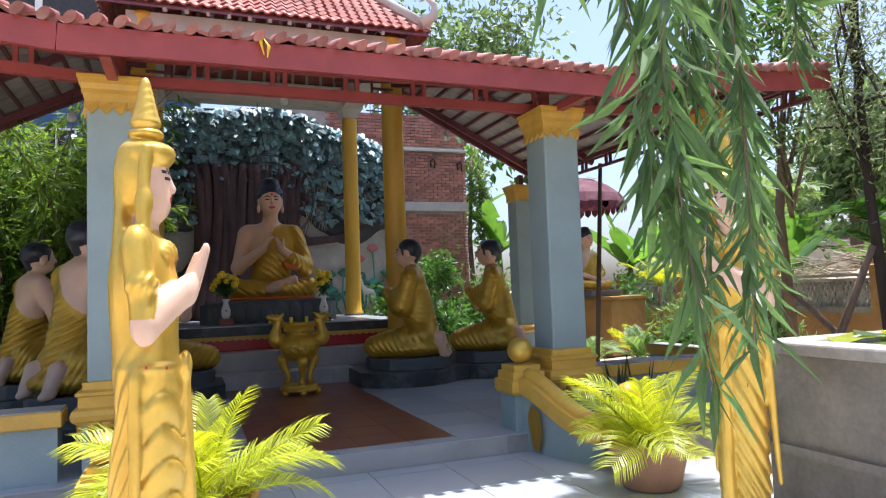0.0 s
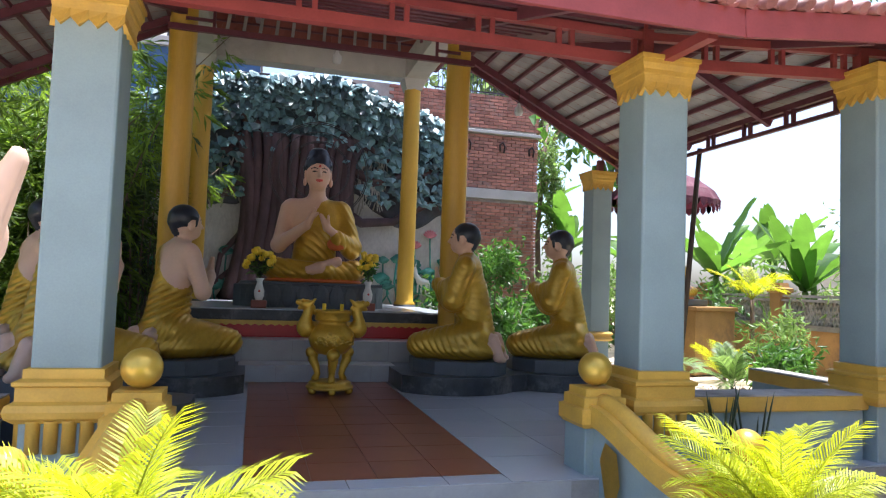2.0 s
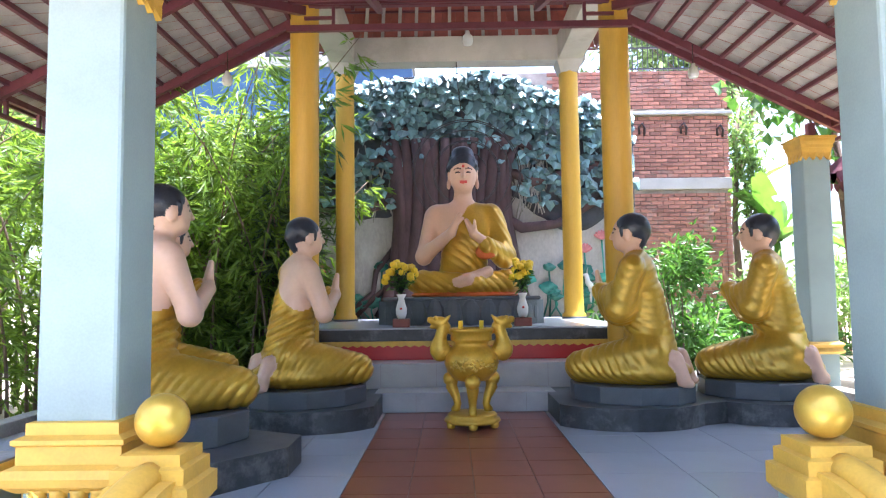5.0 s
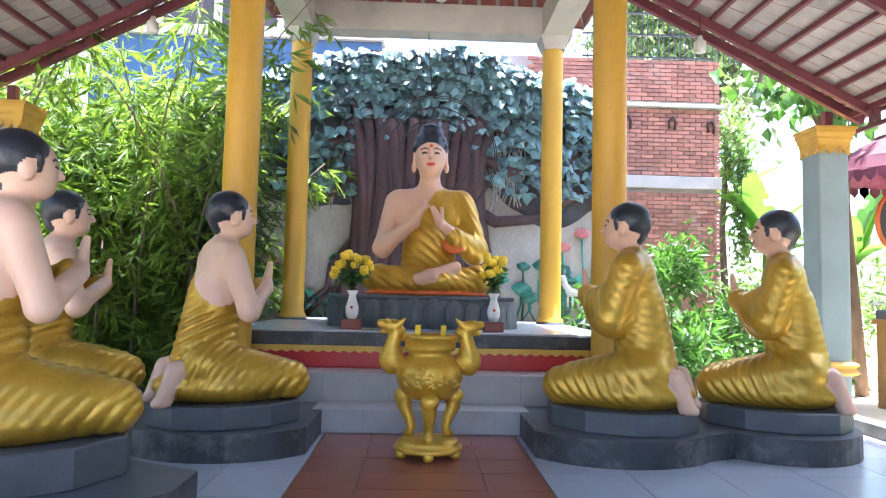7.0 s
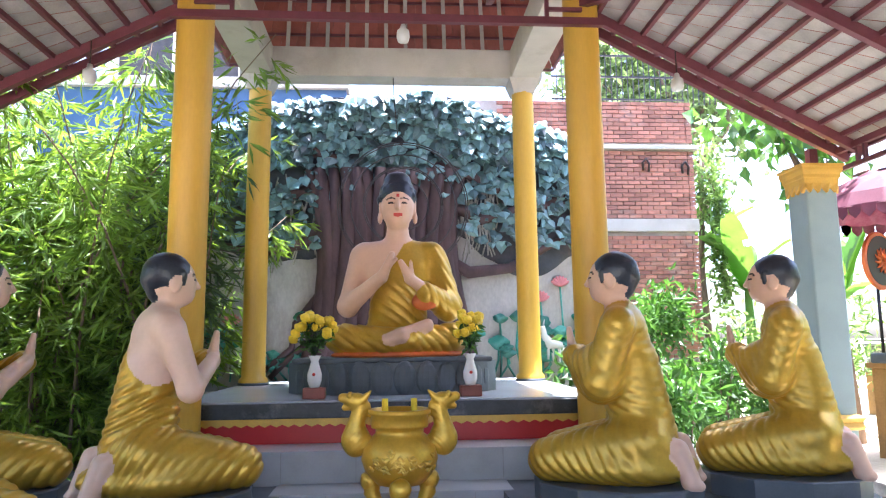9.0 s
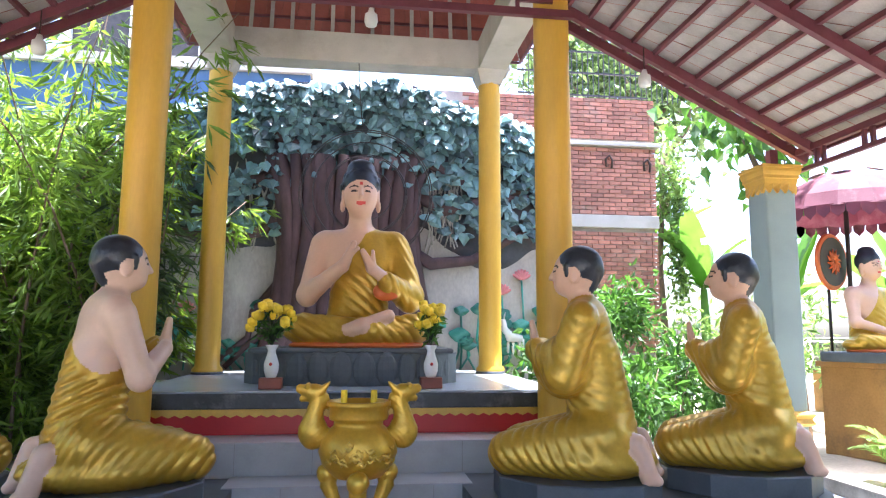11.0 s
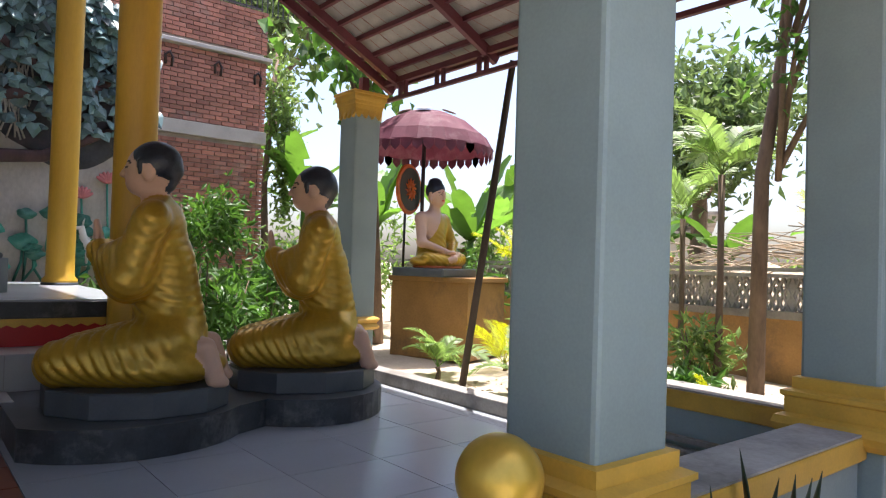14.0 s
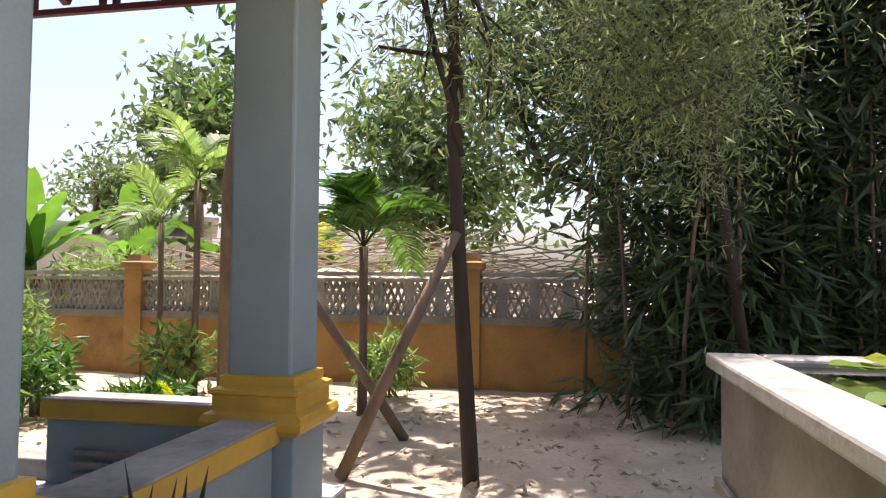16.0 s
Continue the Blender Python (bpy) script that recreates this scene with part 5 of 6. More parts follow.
near = [q for q in spots if abs(q[0]) < 1.6 and q[1] > 4.0][:300]
keep = set(near)
VV, FF = [], []
for q in spots:
    x, z, sc, a = q
    m = Matrix.Translation((x, MY - 0.10 - 0.05 * rng.random(), z)) @ Matrix.Rotation(radians(a), 4, "Y") @ Matrix.Rotation(radians(-24 + 20 * rng.normal()), 4, "X") @ Matrix.Scale(sc, 4)
    if q in keep:
        put("relief_leaf", leaf_mesh, mural, m)
    else:
        o = len(VV)
        VV += [m @ Vector(v) for v in hv]
        FF += [tuple(i + o for i in f) for f in hf]
tagged(put("relief_leaves", mesh_of("relief_leaves", VV, FF, M["mural_leaf"]), mural), "blue-green moulded leaves", kind="stuff")
# lotus pond at the foot
for i in range(46):
    x = rng.choice([rng.uniform(-3.2, -1.25), rng.uniform(1.15, 3.0)])
    z = 0.86 + abs(rng.normal()) * 0.33 + (0.25 if x > 1.5 else 0.1)
    r = rng.uniform(0.09, 0.2)
    b = bmesh.new()
    c = b.verts.new((0, -0.02, -0.02))
    ring = [b.verts.new((r * math.cos(a) * (1 + 0.1 * math.sin(5 * a + i)), -0.05 - 0.03 * math.sin(3 * a + i), r * 0.62 * math.sin(a) * (1 + 0.12 * math.cos(4 * a)))) for a in np.linspace(0, 2 * math.pi, 18)[:-1]]
    back = [b.verts.new((v.co.x * 0.9, 0.03, v.co.z * 0.9)) for v in ring]
    for k in range(17):
        b.faces.new((c, ring[k], ring[(k + 1) % 17])).smooth = True
        b.faces.new((ring[k], back[k], back[(k + 1) % 17], ring[(k + 1) % 17])).smooth = True
    part("lotus_leaf", b, M["lotus"], mural, "", False, pose(x, MY - 0.04, z, 0, rng.uniform(-20, 20), 0))
    b = bmesh.new()
    tube(b, [(x, MY - 0.03, z), (x + rng.normal() * 0.05, MY - 0.04, 0.4 + 0.5 * z), (x + rng.normal() * 0.08, MY - 0.03, 0.8)], 0.016, 6)
    part("lotus_stem", b, M["lotus"], mural, "", True)
for x, z in ((2.45, 2.12), (2.15, 1.9), (-2.3, 1.6)):
    b = bmesh.new()
    for k in range(7):
        a = -1.1 + 2.2 * k / 6
        q = Matrix.Rotation(a, 4, "Y") @ Matrix.Translation((0, 0, 0.07)) @ Matrix.Diagonal((0.032, 0.03, 0.085, 1))
        bmesh.ops.create_uvsphere(b, u_segments=8, v_segments=6, radius=1, matrix=q)
    part("lotus_flower", b, M["lotus_pink"], mural, "pink moulded lotus flower", True, pose(x, MY - 0.06, z))
    b = bmesh.new()
    tube(b, [(x, MY - 0.04, z), (x + 0.04, MY - 0.04, 1.3), (x, MY - 0.04, 0.8)], 0.014, 6)
    part("lotus_stem", b, M["lotus"], mural, "", True)
for x, z, s in ((2.28, 1.05, 1), (-2.15, 1.0, -1)):
    b = bmesh.new()
    tube(b, [(0.16 * s, 0, 0.2), (-0.02 * s, 0, 0.22), (-0.10 * s, 0, 0.34), (-0.12 * s, 0, 0.46), (-0.2 * s, 0, 0.45)], [0.05, 0.08, 0.05, 0.045, 0.02], 10)
    for k in (-0.05, 0.02, 0.12, 0.17):
        tube(b, [(k * s, 0, 0.2), (k * s, 0, -0.05)], [0.03, 0.014], 6)
    for k in (-1, 1):
        tube(b, [(-0.11 * s, 0.01 * k, 0.48), (-0.09 * s, 0.02 * k, 0.58)], [0.012, 0.004], 5)
    part("deer", b, M["porcelain"], mural, "white moulded deer", True, pose(x, MY - 0.09, z))
for i in range(22):
    x = rng.choice([rng.uniform(-3.3, -2.0), rng.uniform(1.9, 3.1)])
    b = bmesh.new()
    bmesh.ops.create_icosphere(b, subdivisions=2, radius=rng.uniform(0.08, 0.2))
    for v in b.verts:
        v.co *= 1 + 0.35 * noise.noise(v.co * 9 + Vector((i, 0, 0)))
    part("rock", b, M["mossy"], mural, "", True, pose(x, MY - rng.uniform(0.15, 0.6), rng.uniform(0.0, 0.6) if abs(x) > 2 else 0.86))

# ---- unfinished brick house behind ----
house = thing("brick_house", "unfinished red brick house with concrete bands and a roof railing", "house", kind="structure")
HX0, HX1, HY = 0.6, 5.22, 10.0
part("core", boxes((HX0, HX1, HY + 0.02, HY + 5, -0.2, 5.5)), M["mortar"], house)
part("concrete_band", boxes((HX0 - 0.02, HX1 + 0.06, HY - 0.06, HY + 0.2, 3.16, 3.38), bevel=0.01), M["concrete"], house, "grey concrete ring beam")
part("ledge", boxes((HX0 - 0.02, HX1 + 0.12, HY - 0.10, HY + 0.2, 4.61, 4.68), bevel=0.01), M["concrete"], house, "thin concrete ledge")
part("concrete_foot", boxes((HX0, HX1 + 0.04, HY - 0.05, HY + 0.1, -0.2, 1.0), bevel=0.01), M["mossy"], house)
b = bmesh.new()
for k in range(30):
    x = HX0 + 2.3 + k * 0.1
    bar(b, (x, HY + 0.12, 5.5), (x, HY + 0.12, 6.4), 0.014, 0.014)
for z in (5.58, 6.0, 6.4):
    bar(b, (HX0 + 2.2, HY + 0.12, z), (HX1, HY + 0.12, z), 0.03, 0.03)
part("railing", b, M["steel"], house, "dark steel roof railing")
for x, z in ((3.55, 4.38), (4.35, 4.38), (5.05, 4.33)):
    b = bmesh.new()
    tube(b, [(x, HY - 0.03, z - 0.14), (x - 0.02, HY - 0.05, z), (x + 0.05, HY - 0.05, z + 0.07), (x + 0.1, HY - 0.05, z - 0.02), (x + 0.09, HY - 0.03, z - 0.16)], 0.022, 7)
    part("vent_hole", b, M["line"], house, "dark vent hole", True)
blue = thing("blue_house", "blue painted house wall with dark upper windows", "house", kind="structure")
part("wall", boxes((-6.5, -0.9, 11.2, 15, -0.2, 6.1)), M["blue"], blue)
part("parapet", boxes((-6.6, -0.85, 11.1, 15, 6.1, 6.3), bevel=0.01), M["concrete"], blue)
for x in (-4.2, -2.6):
    w = part("window", boxes((x, x + 0.7, 11.16, 11.22, 3.9, 5.0)), M["line"], blue, "dark window pane")
    part("window_frame", boxes((x - 0.05, x, 11.14, 11.2, 3.85, 5.05), (x + 0.7, x + 0.75, 11.14, 11.2, 3.85, 5.05), (x, x + 0.7, 11.14, 11.2, 5.0, 5.05), (x, x + 0.7, 11.14, 11.2, 3.85, 3.9), (x + 0.33, x + 0.37, 11.14, 11.2, 3.9, 5.0)), M["porcelain"], blue)
part("upper_floor", boxes((-5.6, -1.5, 12.0, 15, 6.3, 8.6)), M["steel"], blue, "dark glazed upper floor")
for x in (-5.6, -4.4, -3.1, -1.6):
    part("upper_post", boxes((x, x + 0.14, 11.9, 12.0, 6.3, 8.6)), M["porcelain"], blue, "white post")

# ---- lamps, wires ----
def bulb(x, y, z0, drop):
    t = thing("hanging_bulb", "white hanging lamp bulb on a short wire, unlit", "lamp", group="bulbs under the roof")
    b = bmesh.new()
    tube(b, [(x, y, z0), (x, y, z0 - drop)], 0.006, 6)
    part("wire", b, M["line"], t)
    b = bmesh.new()
    lathe(b, [(0.02, 0.16), (0.03, 0.12), (0.055, 0.1), (0.06, 0.04), (0.05, 0.0), (0.02, -0.012)], 18, (x, y, z0 - drop - 0.16))
    part("bulb", b, M["bulb"], t)


bulb(2.65, 4.6, side_z(2.65) - 0.1, 0.22)
bulb(-2.65, 4.6, side_z(2.65) - 0.1, 0.22)
bulb(0.1, 4.56, 4.2, 0.02)
wire = thing("hanging_wire", "thin black wire hanging from the roof over the altar", "wire")
b = bmesh.new()
tube(b, [(0.0, 7.34, 4.84), (0.01, 7.3, 4.5), (0.06, 6.76, 3.78)], 0.006, 6)
part("strand", b, M["line"], wire)
leafy = thing("yellow_ribbon", "small yellow ribbon hanging from the front eave", "ribbon")
b = bmesh.new()
tube(b, [(-0.78, -0.78, 2.98), (-0.79, -0.79, 2.9), (-0.77, -0.79, 2.82)], [0.012, 0.02, 0.006], 6, flat=0.3)
tube(b, [(-0.78, -0.78, 2.95), (-0.74, -0.80, 2.88), (-0.75, -0.80, 2.80)], [0.008, 0.018, 0.006], 6, flat=0.3)
part("tails", b, M["flower"], leafy)


# ---- plants ----
def cloud(rng, c, r, n, inner=0.55):
    """Points through the outer part of an uneven ellipsoid."""
    d = rng.normal(size=(n, 3))
    d /= np.linalg.norm(d, axis=1, keepdims=True)
    q = inner + (1 - inner) * rng.random(n) ** 0.6
    lump = np.array([0.8 + 0.45 * noise.noise(Vector(v * 2.3) + Vector(c)) for v in d])
    return np.array(c) + d * (q * lump)[:, None] * np.array(r), d


def bamboo_clump(name, label, base, rng, culms, height, spread, leaves, material, leaf=(0.22, 0.03), lean=0.25, wide=1.0, low=0.25, drop=-0.55):
    """Arching canes with sprays of narrow drooping leaves."""
    t = thing(name, label, "bamboo", pose(base[0], base[1], GROUND))
    cn = bmesh.new()
    P, W = [], []
    for i in range(culms):
        a, r = rng.uniform(0, 6.28), rng.uniform(0, spread[0])
        x0, y0 = r * math.cos(a), r * math.sin(a) * spread[1] / spread[0]
        h = height * rng.uniform(0.6, 1.05)
        bx, by = rng.normal() * lean * h, rng.normal() * lean * h
        pts = [Vector((x0 + bx * u ** 2.2, y0 + by * u ** 2.2, h * (u - 0.12 * u ** 4))) for u in np.linspace(0, 1, 8)]
        tube(cn, pts, [0.022 * (1 - 0.75 * u) for u in np.linspace(0, 1, 8)], 6)
        for k in range(leaves // culms // 7):
            u = rng.uniform(low, 1.0)
            j = min(6, int(u * 7))
            c = pts[j].lerp(pts[j + 1], u * 7 - j)
            tw = Vector((rng.normal(), rng.normal(), rng.normal() * 0.5)).normalized() * rng.uniform(0.15, 0.6) * wide
            for q in range(7):
                f = rng.uniform(0.3, 1)
                P.append(tuple(c + tw * f + Vector((0, 0, -0.12 * f * f))))
                d = tw.normalized() + Vector((rng.normal() * 0.5, rng.normal() * 0.5, drop + rng.normal() * 0.35))
                W.append(tuple(d))
    n = len(P)
    tagged(part("cane_stand", cn, M["bark_pale"], t, "thin bamboo canes", True), kind="stuff")
    v, f = blades(P, W, leaf[0] * rng.uniform(0.6, 1.3, n), leaf[1] * rng.uniform(0.7, 1.3, n), rng, 0.15)
    tagged(put("leaves", mesh_of("leaves", v, f, material), t), "narrow drooping bamboo leaves", kind="stuff")
    return t


rg = np.random.default_rng(21)
bamboo_clump("bamboo", "dense bright green bamboo clump beside the pavilion", (-4.0, 7.3), rg, 46, 5.3, (1.6, 1.3), 32000, M["bamboo_leaf"], (0.25, 0.038), low=0.04)
bamboo_clump("bamboo", "dense bright green bamboo clump beside the pavilion", (-6.3, 5.2), rg, 40, 4.9, (1.6, 2.0), 20000, M["bamboo_leaf"], (0.24, 0.034), low=0.04)
bamboo_clump("bamboo", "dense green bamboo clump beyond the parapet", (-7.2, 1.2), rg, 34, 4.2, (1.5, 2.0), 10000, M["bamboo_leaf"], (0.24, 0.034))
bamboo_clump("bamboo", "young bamboo shoots drooping beside the altar column", (-2.55, 6.9), rg, 7, 4.3, (0.3, 0.3), 1600, M["bamboo_shaded"], (0.26, 0.034), 0.06, 0.7, 0.4)
bamboo_clump("bamboo", "tall dark shaded bamboo thicket behind the garden", (7.7, -3.5), rg, 60, 6.8, (1.1, 2.0), 26000, M["bamboo_shaded"], (0.34, 0.04), 0.12, 1.2, 0.03)
bamboo_clump("bamboo", "tall dark shaded bamboo thicket behind the garden", (10.8, -7.0), rg, 44, 7.0, (2.2, 2.6), 12000, M["bamboo_shaded"], (0.36, 0.045), 0.14, 1.3, 0.08)
bamboo_clump("bamboo", "tall dark shaded bamboo thicket behind the garden", (7.6, -7.2), rg, 40, 6.6, (1.8, 1.6), 12000, M["bamboo_shaded"], (0.36, 0.045), 0.14, 1.3, 0.08)


def shrub(name, label, x, y, h, r, n, leaf, material, seed, stems=5, category="shrub", zlow=0.15):
    g = np.random.default_rng(seed)
    t = thing(name, label, category, pose(x, y, GROUND))
    st = bmesh.new()
    P, W = [], []
    for i in range(stems):
        a = g.uniform(0, 6.28)
        top = Vector((r * 0.6 * math.cos(a) * g.random(), r * 0.6 * math.sin(a) * g.random(), h * g.uniform(0.6, 0.95)))
        tube(st, [(0.05 * math.cos(a), 0.05 * math.sin(a), 0), tuple(top * 0.5 + Vector((0, 0, 0.05))), tuple(top)], [0.018, 0.012, 0.005], 6)
    pts, d = cloud(g, (0, 0, h * (0.5 + zlow / 2)), (r, r, h * 0.52 * (1 - zlow)), n, 0.35)
    seeds, _ = cloud(g, (0, 0, h * (0.52 + zlow / 2)), (r * 1.15, r * 1.15, h * 0.56 * (1 - zlow)), 14, 0.2)
    pick = seeds[g.integers(0, 14, n)] + g.normal(size=(n, 3)) * np.array((r, r, h * 0.4)) * 0.2
    pts = np.where((g.random(n) < 0.75)[:, None], pick, pts)
    part("stem", st, M["bark_pale"], t, "", True)
    w = d + g.normal(size=d.shape) * 0.6 + np.array((0, 0, -0.25))
    v, f = blades(pts, w, leaf[0] * g.uniform(0.6, 1.3, n), leaf[1] * g.uniform(0.7, 1.3, n), g)
    v[:, 2] = np.maximum(v[:, 2], 0.01)
    tagged(put("leaves", mesh_of("leaves", v, f, material), t), kind="stuff")
    return t


for i, (x, y, h, r) in enumerate(((2.7, 7.5, 1.9, 0.55), (3.35, 6.6, 1.2, 0.6), (4.3, 7.6, 1.3, 0.7), (5.0, 6.9, 0.9, 0.5), (3.6, 8.6, 2.0, 0.7), (4.9, 8.8, 1.5, 0.7))):
    shrub("shrub", "leafy green garden shrub beside the pavilion", x, y, h, r, 520, (0.2, 0.075), M["green_leaf"], 40 + i)
shrub("small_tree", "small slim garden tree with dark glossy leaves", 3.0, 6.3, 2.05, 0.5, 700, (0.14, 0.05), M["green_leaf"], 61, 3, "tree", 0.62)
for i, (x, y, h, r) in enumerate(((6.2, 3.6, 0.6, 0.45), (7.5, 3.0, 0.8, 0.45), (7.0, 4.4, 0.7, 0.5), (7.6, 5.2, 1.1, 0.6), (6.2, 2.4, 0.35, 0.35), (7.9, 0.6, 0.7, 0.4), (8.0, 7.4, 1.5, 0.8), (5.4, 9.4, 2.0, 0.8))):
    shrub("shrub", "low bright green garden plant in sandy soil", x, y, h, r, 420, (0.2, 0.05), M["pale_leaf"] if i % 2 else M["green_leaf"], 80 + i)
for i, (x, y, h, r) in enumerate(((10.5, 6.2, 1.9, 1.4), (12.5, 4.0, 1.7, 1.5), (10.2, 9.0, 2.2, 1.4), (13.5, 8.0, 2.0, 1.8), (8.2, 11.5, 2.4, 1.4), (-5.2, 9.6, 2.5, 1.4), (12.2, 1.5, 2.0, 1.6))):
    shrub("bush", "sunlit pale green bush beyond the garden wall", x, y, h, r, 1500, (0.22, 0.06), M["pale_leaf"], 100 + i, 7, "bush", 0.0)


# ---- feather palms ----
def frond_mesh(name, length, leaflets, leaf, width, droop, material, seed, vee=0.5):
    g = np.random.default_rng(seed)
    b = bmesh.new()
    us = np.linspace(0, 1, 9)
    rib = [Vector((0, length * u * (1 - 0.22 * droop * u), length * (0.62 * u - droop * u * u * 0.75))) for u in us]
    tube(b, rib, [0.009 * (1 - 0.8 * u) for u in us], 5)
    for i in range(leaflets):
        u = 0.16 + 0.84 * i / leaflets
        j = min(7, int(u * 8))
        c = rib[j].lerp(rib[j + 1], u * 8 - j)
        d = (rib[j + 1] - rib[j]).normalized()
        ll = leaf * math.sin(math.pi * (0.12 + 0.8 * u)) ** 0.6
        for s in (-1, 1):
            w = (Vector((s, 0, 0)) + d * (0.55 + 0.5 * u) + Vector((0, 0, vee * (1 - u) + g.normal() * 0.06))).normalized()
            n = d.cross(w).normalized()
            e = w.cross(n).normalized() * width * 0.5
            m, tip = c + w * ll * 0.5 + Vector((0, 0, 0.03 * ll)), c + w * ll + Vector((0, 0, -0.22 * ll))
            vs = [b.verts.new(p) for p in (c - e * 0.5, c + e * 0.5, m + e, tip, m - e)]
            b.faces.new((vs[0], vs[1], vs[2], vs[4]))
            b.faces.new((vs[4], vs[2], vs[3]))
    me = bpy.data.meshes.new(name)
    b.to_mesh(me)
    b.free()
    me.materials.append(material)
    return me


areca = [frond_mesh("frond", 0.85, 30, 0.28, 0.0135, dr, M["palm_leaf"], 5 + i) for i, dr in enumerate((0.35, 0.6, 0.85))]
garden_fronds = [frond_mesh("frond", 1.0, 24, 0.34, 0.034, dr, M["pale_leaf"], 15 + i) for i, dr in enumerate((0.5, 0.8, 1.1))]
dark_fronds = [frond_mesh("frond", 1.1, 26, 0.34, 0.036, dr, M["green_leaf"], 25 + i) for i, dr in enumerate((0.7, 1.0, 1.3))]


def palm(name, label, x, y, z, fronds, count, seed, trunk=0.0, size=1.0, pot=False, steep=(5, 55), lean=(0, 0)):
    g = np.random.default_rng(seed)
    t = thing(name, label, "palm", pose(x, y, z))
    if pot:
        b = bmesh.new()
        lathe(b, [(0.17, 0.0), (0.2, 0.03), (0.25, 0.24), (0.28, 0.26), (0.285, 0.31), (0.25, 0.31), (0.235, 0.26), (0.0005, 0.25)], 32)
        part("pot", b, M["terracotta"], t, "terracotta pot")
    top = Vector((lean[0], lean[1], trunk + (0.24 if pot else 0)))
    if trunk:
        b = bmesh.new()
        tube(b, [(0, 0, -0.05), tuple(top * 0.5 + Vector((0.02, 0, 0))), tuple(top)], [0.05 * size, 0.035 * size, 0.04 * size], 9)
        part("trunk", b, M["bark_pale"], t, "", True)
    for i in range(count):
        a = 360 * i / count * 2.4 + g.uniform(-14, 14)
        m = Matrix.Translation(top) @ Matrix.Rotation(radians(a), 4, "Z") @ Matrix.Rotation(radians(g.uniform(*steep)), 4, "X") @ Matrix.Rotation(radians(g.uniform(-25, 25)), 4, "Y") @ Matrix.Scale(size * g.uniform(0.7, 1.1), 4)
        put("frond", fronds[int(g.integers(len(fronds)))], t, m)
    return t


palm("potted_palm", "bright yellow-green areca palm in a terracotta pot", 1.62, -1.5, GROUND, areca, 30, 3, 0, 0.78, True, (-15, 45))
palm("potted_palm", "bright yellow-green areca palm in a terracotta pot", -1.2, -1.5, GROUND, areca, 32, 7, 0, 0.95, True, (-15, 45))
for i, (x, y, tr, sz, fr, n) in enumerate(((7.55, 2.75, 2.45, 1.0, garden_fronds, 10), (8.0, 3.5, 2.0, 0.9, garden_fronds, 8), (6.9, 0.55, 1.65, 1.1, dark_fronds, 13), (5.3, 5.0, 0.12, 0.75, garden_fronds, 9), (5.5, 3.7, 0.1, 0.7, garden_fronds, 9), (6.3, 4.9, 0.1, 0.75, areca, 9), (7.9, 6.2, 1.3, 1.0, areca, 10), (11.5, 3.0, 1.8, 1.2, areca, 10), (5.9, 1.9, 0.05, 0.5, areca, 8))):
    palm("garden_palm", "feathery garden palm with arching fronds", x, y, GROUND, fr, n, 30 + i, tr, sz, False, (0, 60))


# ---- bananas ----
def banana_blade(length, width, bend, seed):
    g = np.random.default_rng(seed)
    V, F, n = [], [], 12
    for i in range(n + 1):
        u = i / n
        y, z = length * (u - 0.25 * bend * u * u), length * (0.75 * u - bend * 0.8 * u * u)
        w = width * math.sin(math.pi * min(0.98, 0.07 + 0.9 * u)) ** 0.55
        for k, s in enumerate((-1, -0.5, 0, 0.5, 1)):
            V.append((w * 0.5 * s, y + g.normal() * 0.012 * abs(s), z + 0.07 * abs(s) * width - 0.02 * (s == 0) + g.normal() * 0.012 * abs(s)))
        if i:
            for k in range(4):
                if not (k in (0, 3) and g.random() < 0.10):
                    o = 5 * (i - 1) + k
                    F.append((o, o + 1, o + 6, o + 5))
    return mesh_of("blade", V, F, M["banana_leaf"], True)


blades_b = [banana_blade(1.7, 0.5, b, 60 + i) for i, b in enumerate((0.25, 0.5, 0.8))]


def banana(x, y, h, seed, n=8, size=1.0):
    g = np.random.default_rng(seed)
    t = thing("banana_plant", "tall banana plant with broad torn green leaves", "banana plant", pose(x, y, GROUND), "banana plants behind the wall")
    b = bmesh.new()
    tube(b, [(0, 0, 0), (0.03, 0.02, h * 0.5), (0, 0, h)], [0.12, 0.1, 0.06], 10)
    part("stem", b, M["pale_leaf"], t, "", True)
    for i in range(n):
        m = Matrix.Translation((0, 0, h)) @ Matrix.Rotation(radians(137.5 * i + g.uniform(-15, 15)), 4, "Z") @ Matrix.Rotation(radians(g.uniform(-10, 40)), 4, "X") @ Matrix.Scale(size * g.uniform(0.7, 1.1), 4)
        put("blade", blades_b[int(g.integers(3))], t, m)


for i, (x, y, h) in enumerate(((6.3, 10.4, 2.3), (7.4, 9.6, 2.0), (5.6, 11.6, 3.0), (10.4, 7.6, 1.5), (11.6, 8.6, 1.7), (12.6, 7.2, 1.5), (11.0, 10.4, 1.9), (13.8, 6.0, 1.5), (14.6, 8.6, 1.8), (12.6, 11.0, 2.2), (9.2, 8.9, 1.8), (15.5, 4.2, 1.6))):
    banana(x, y, h, 200 + i)


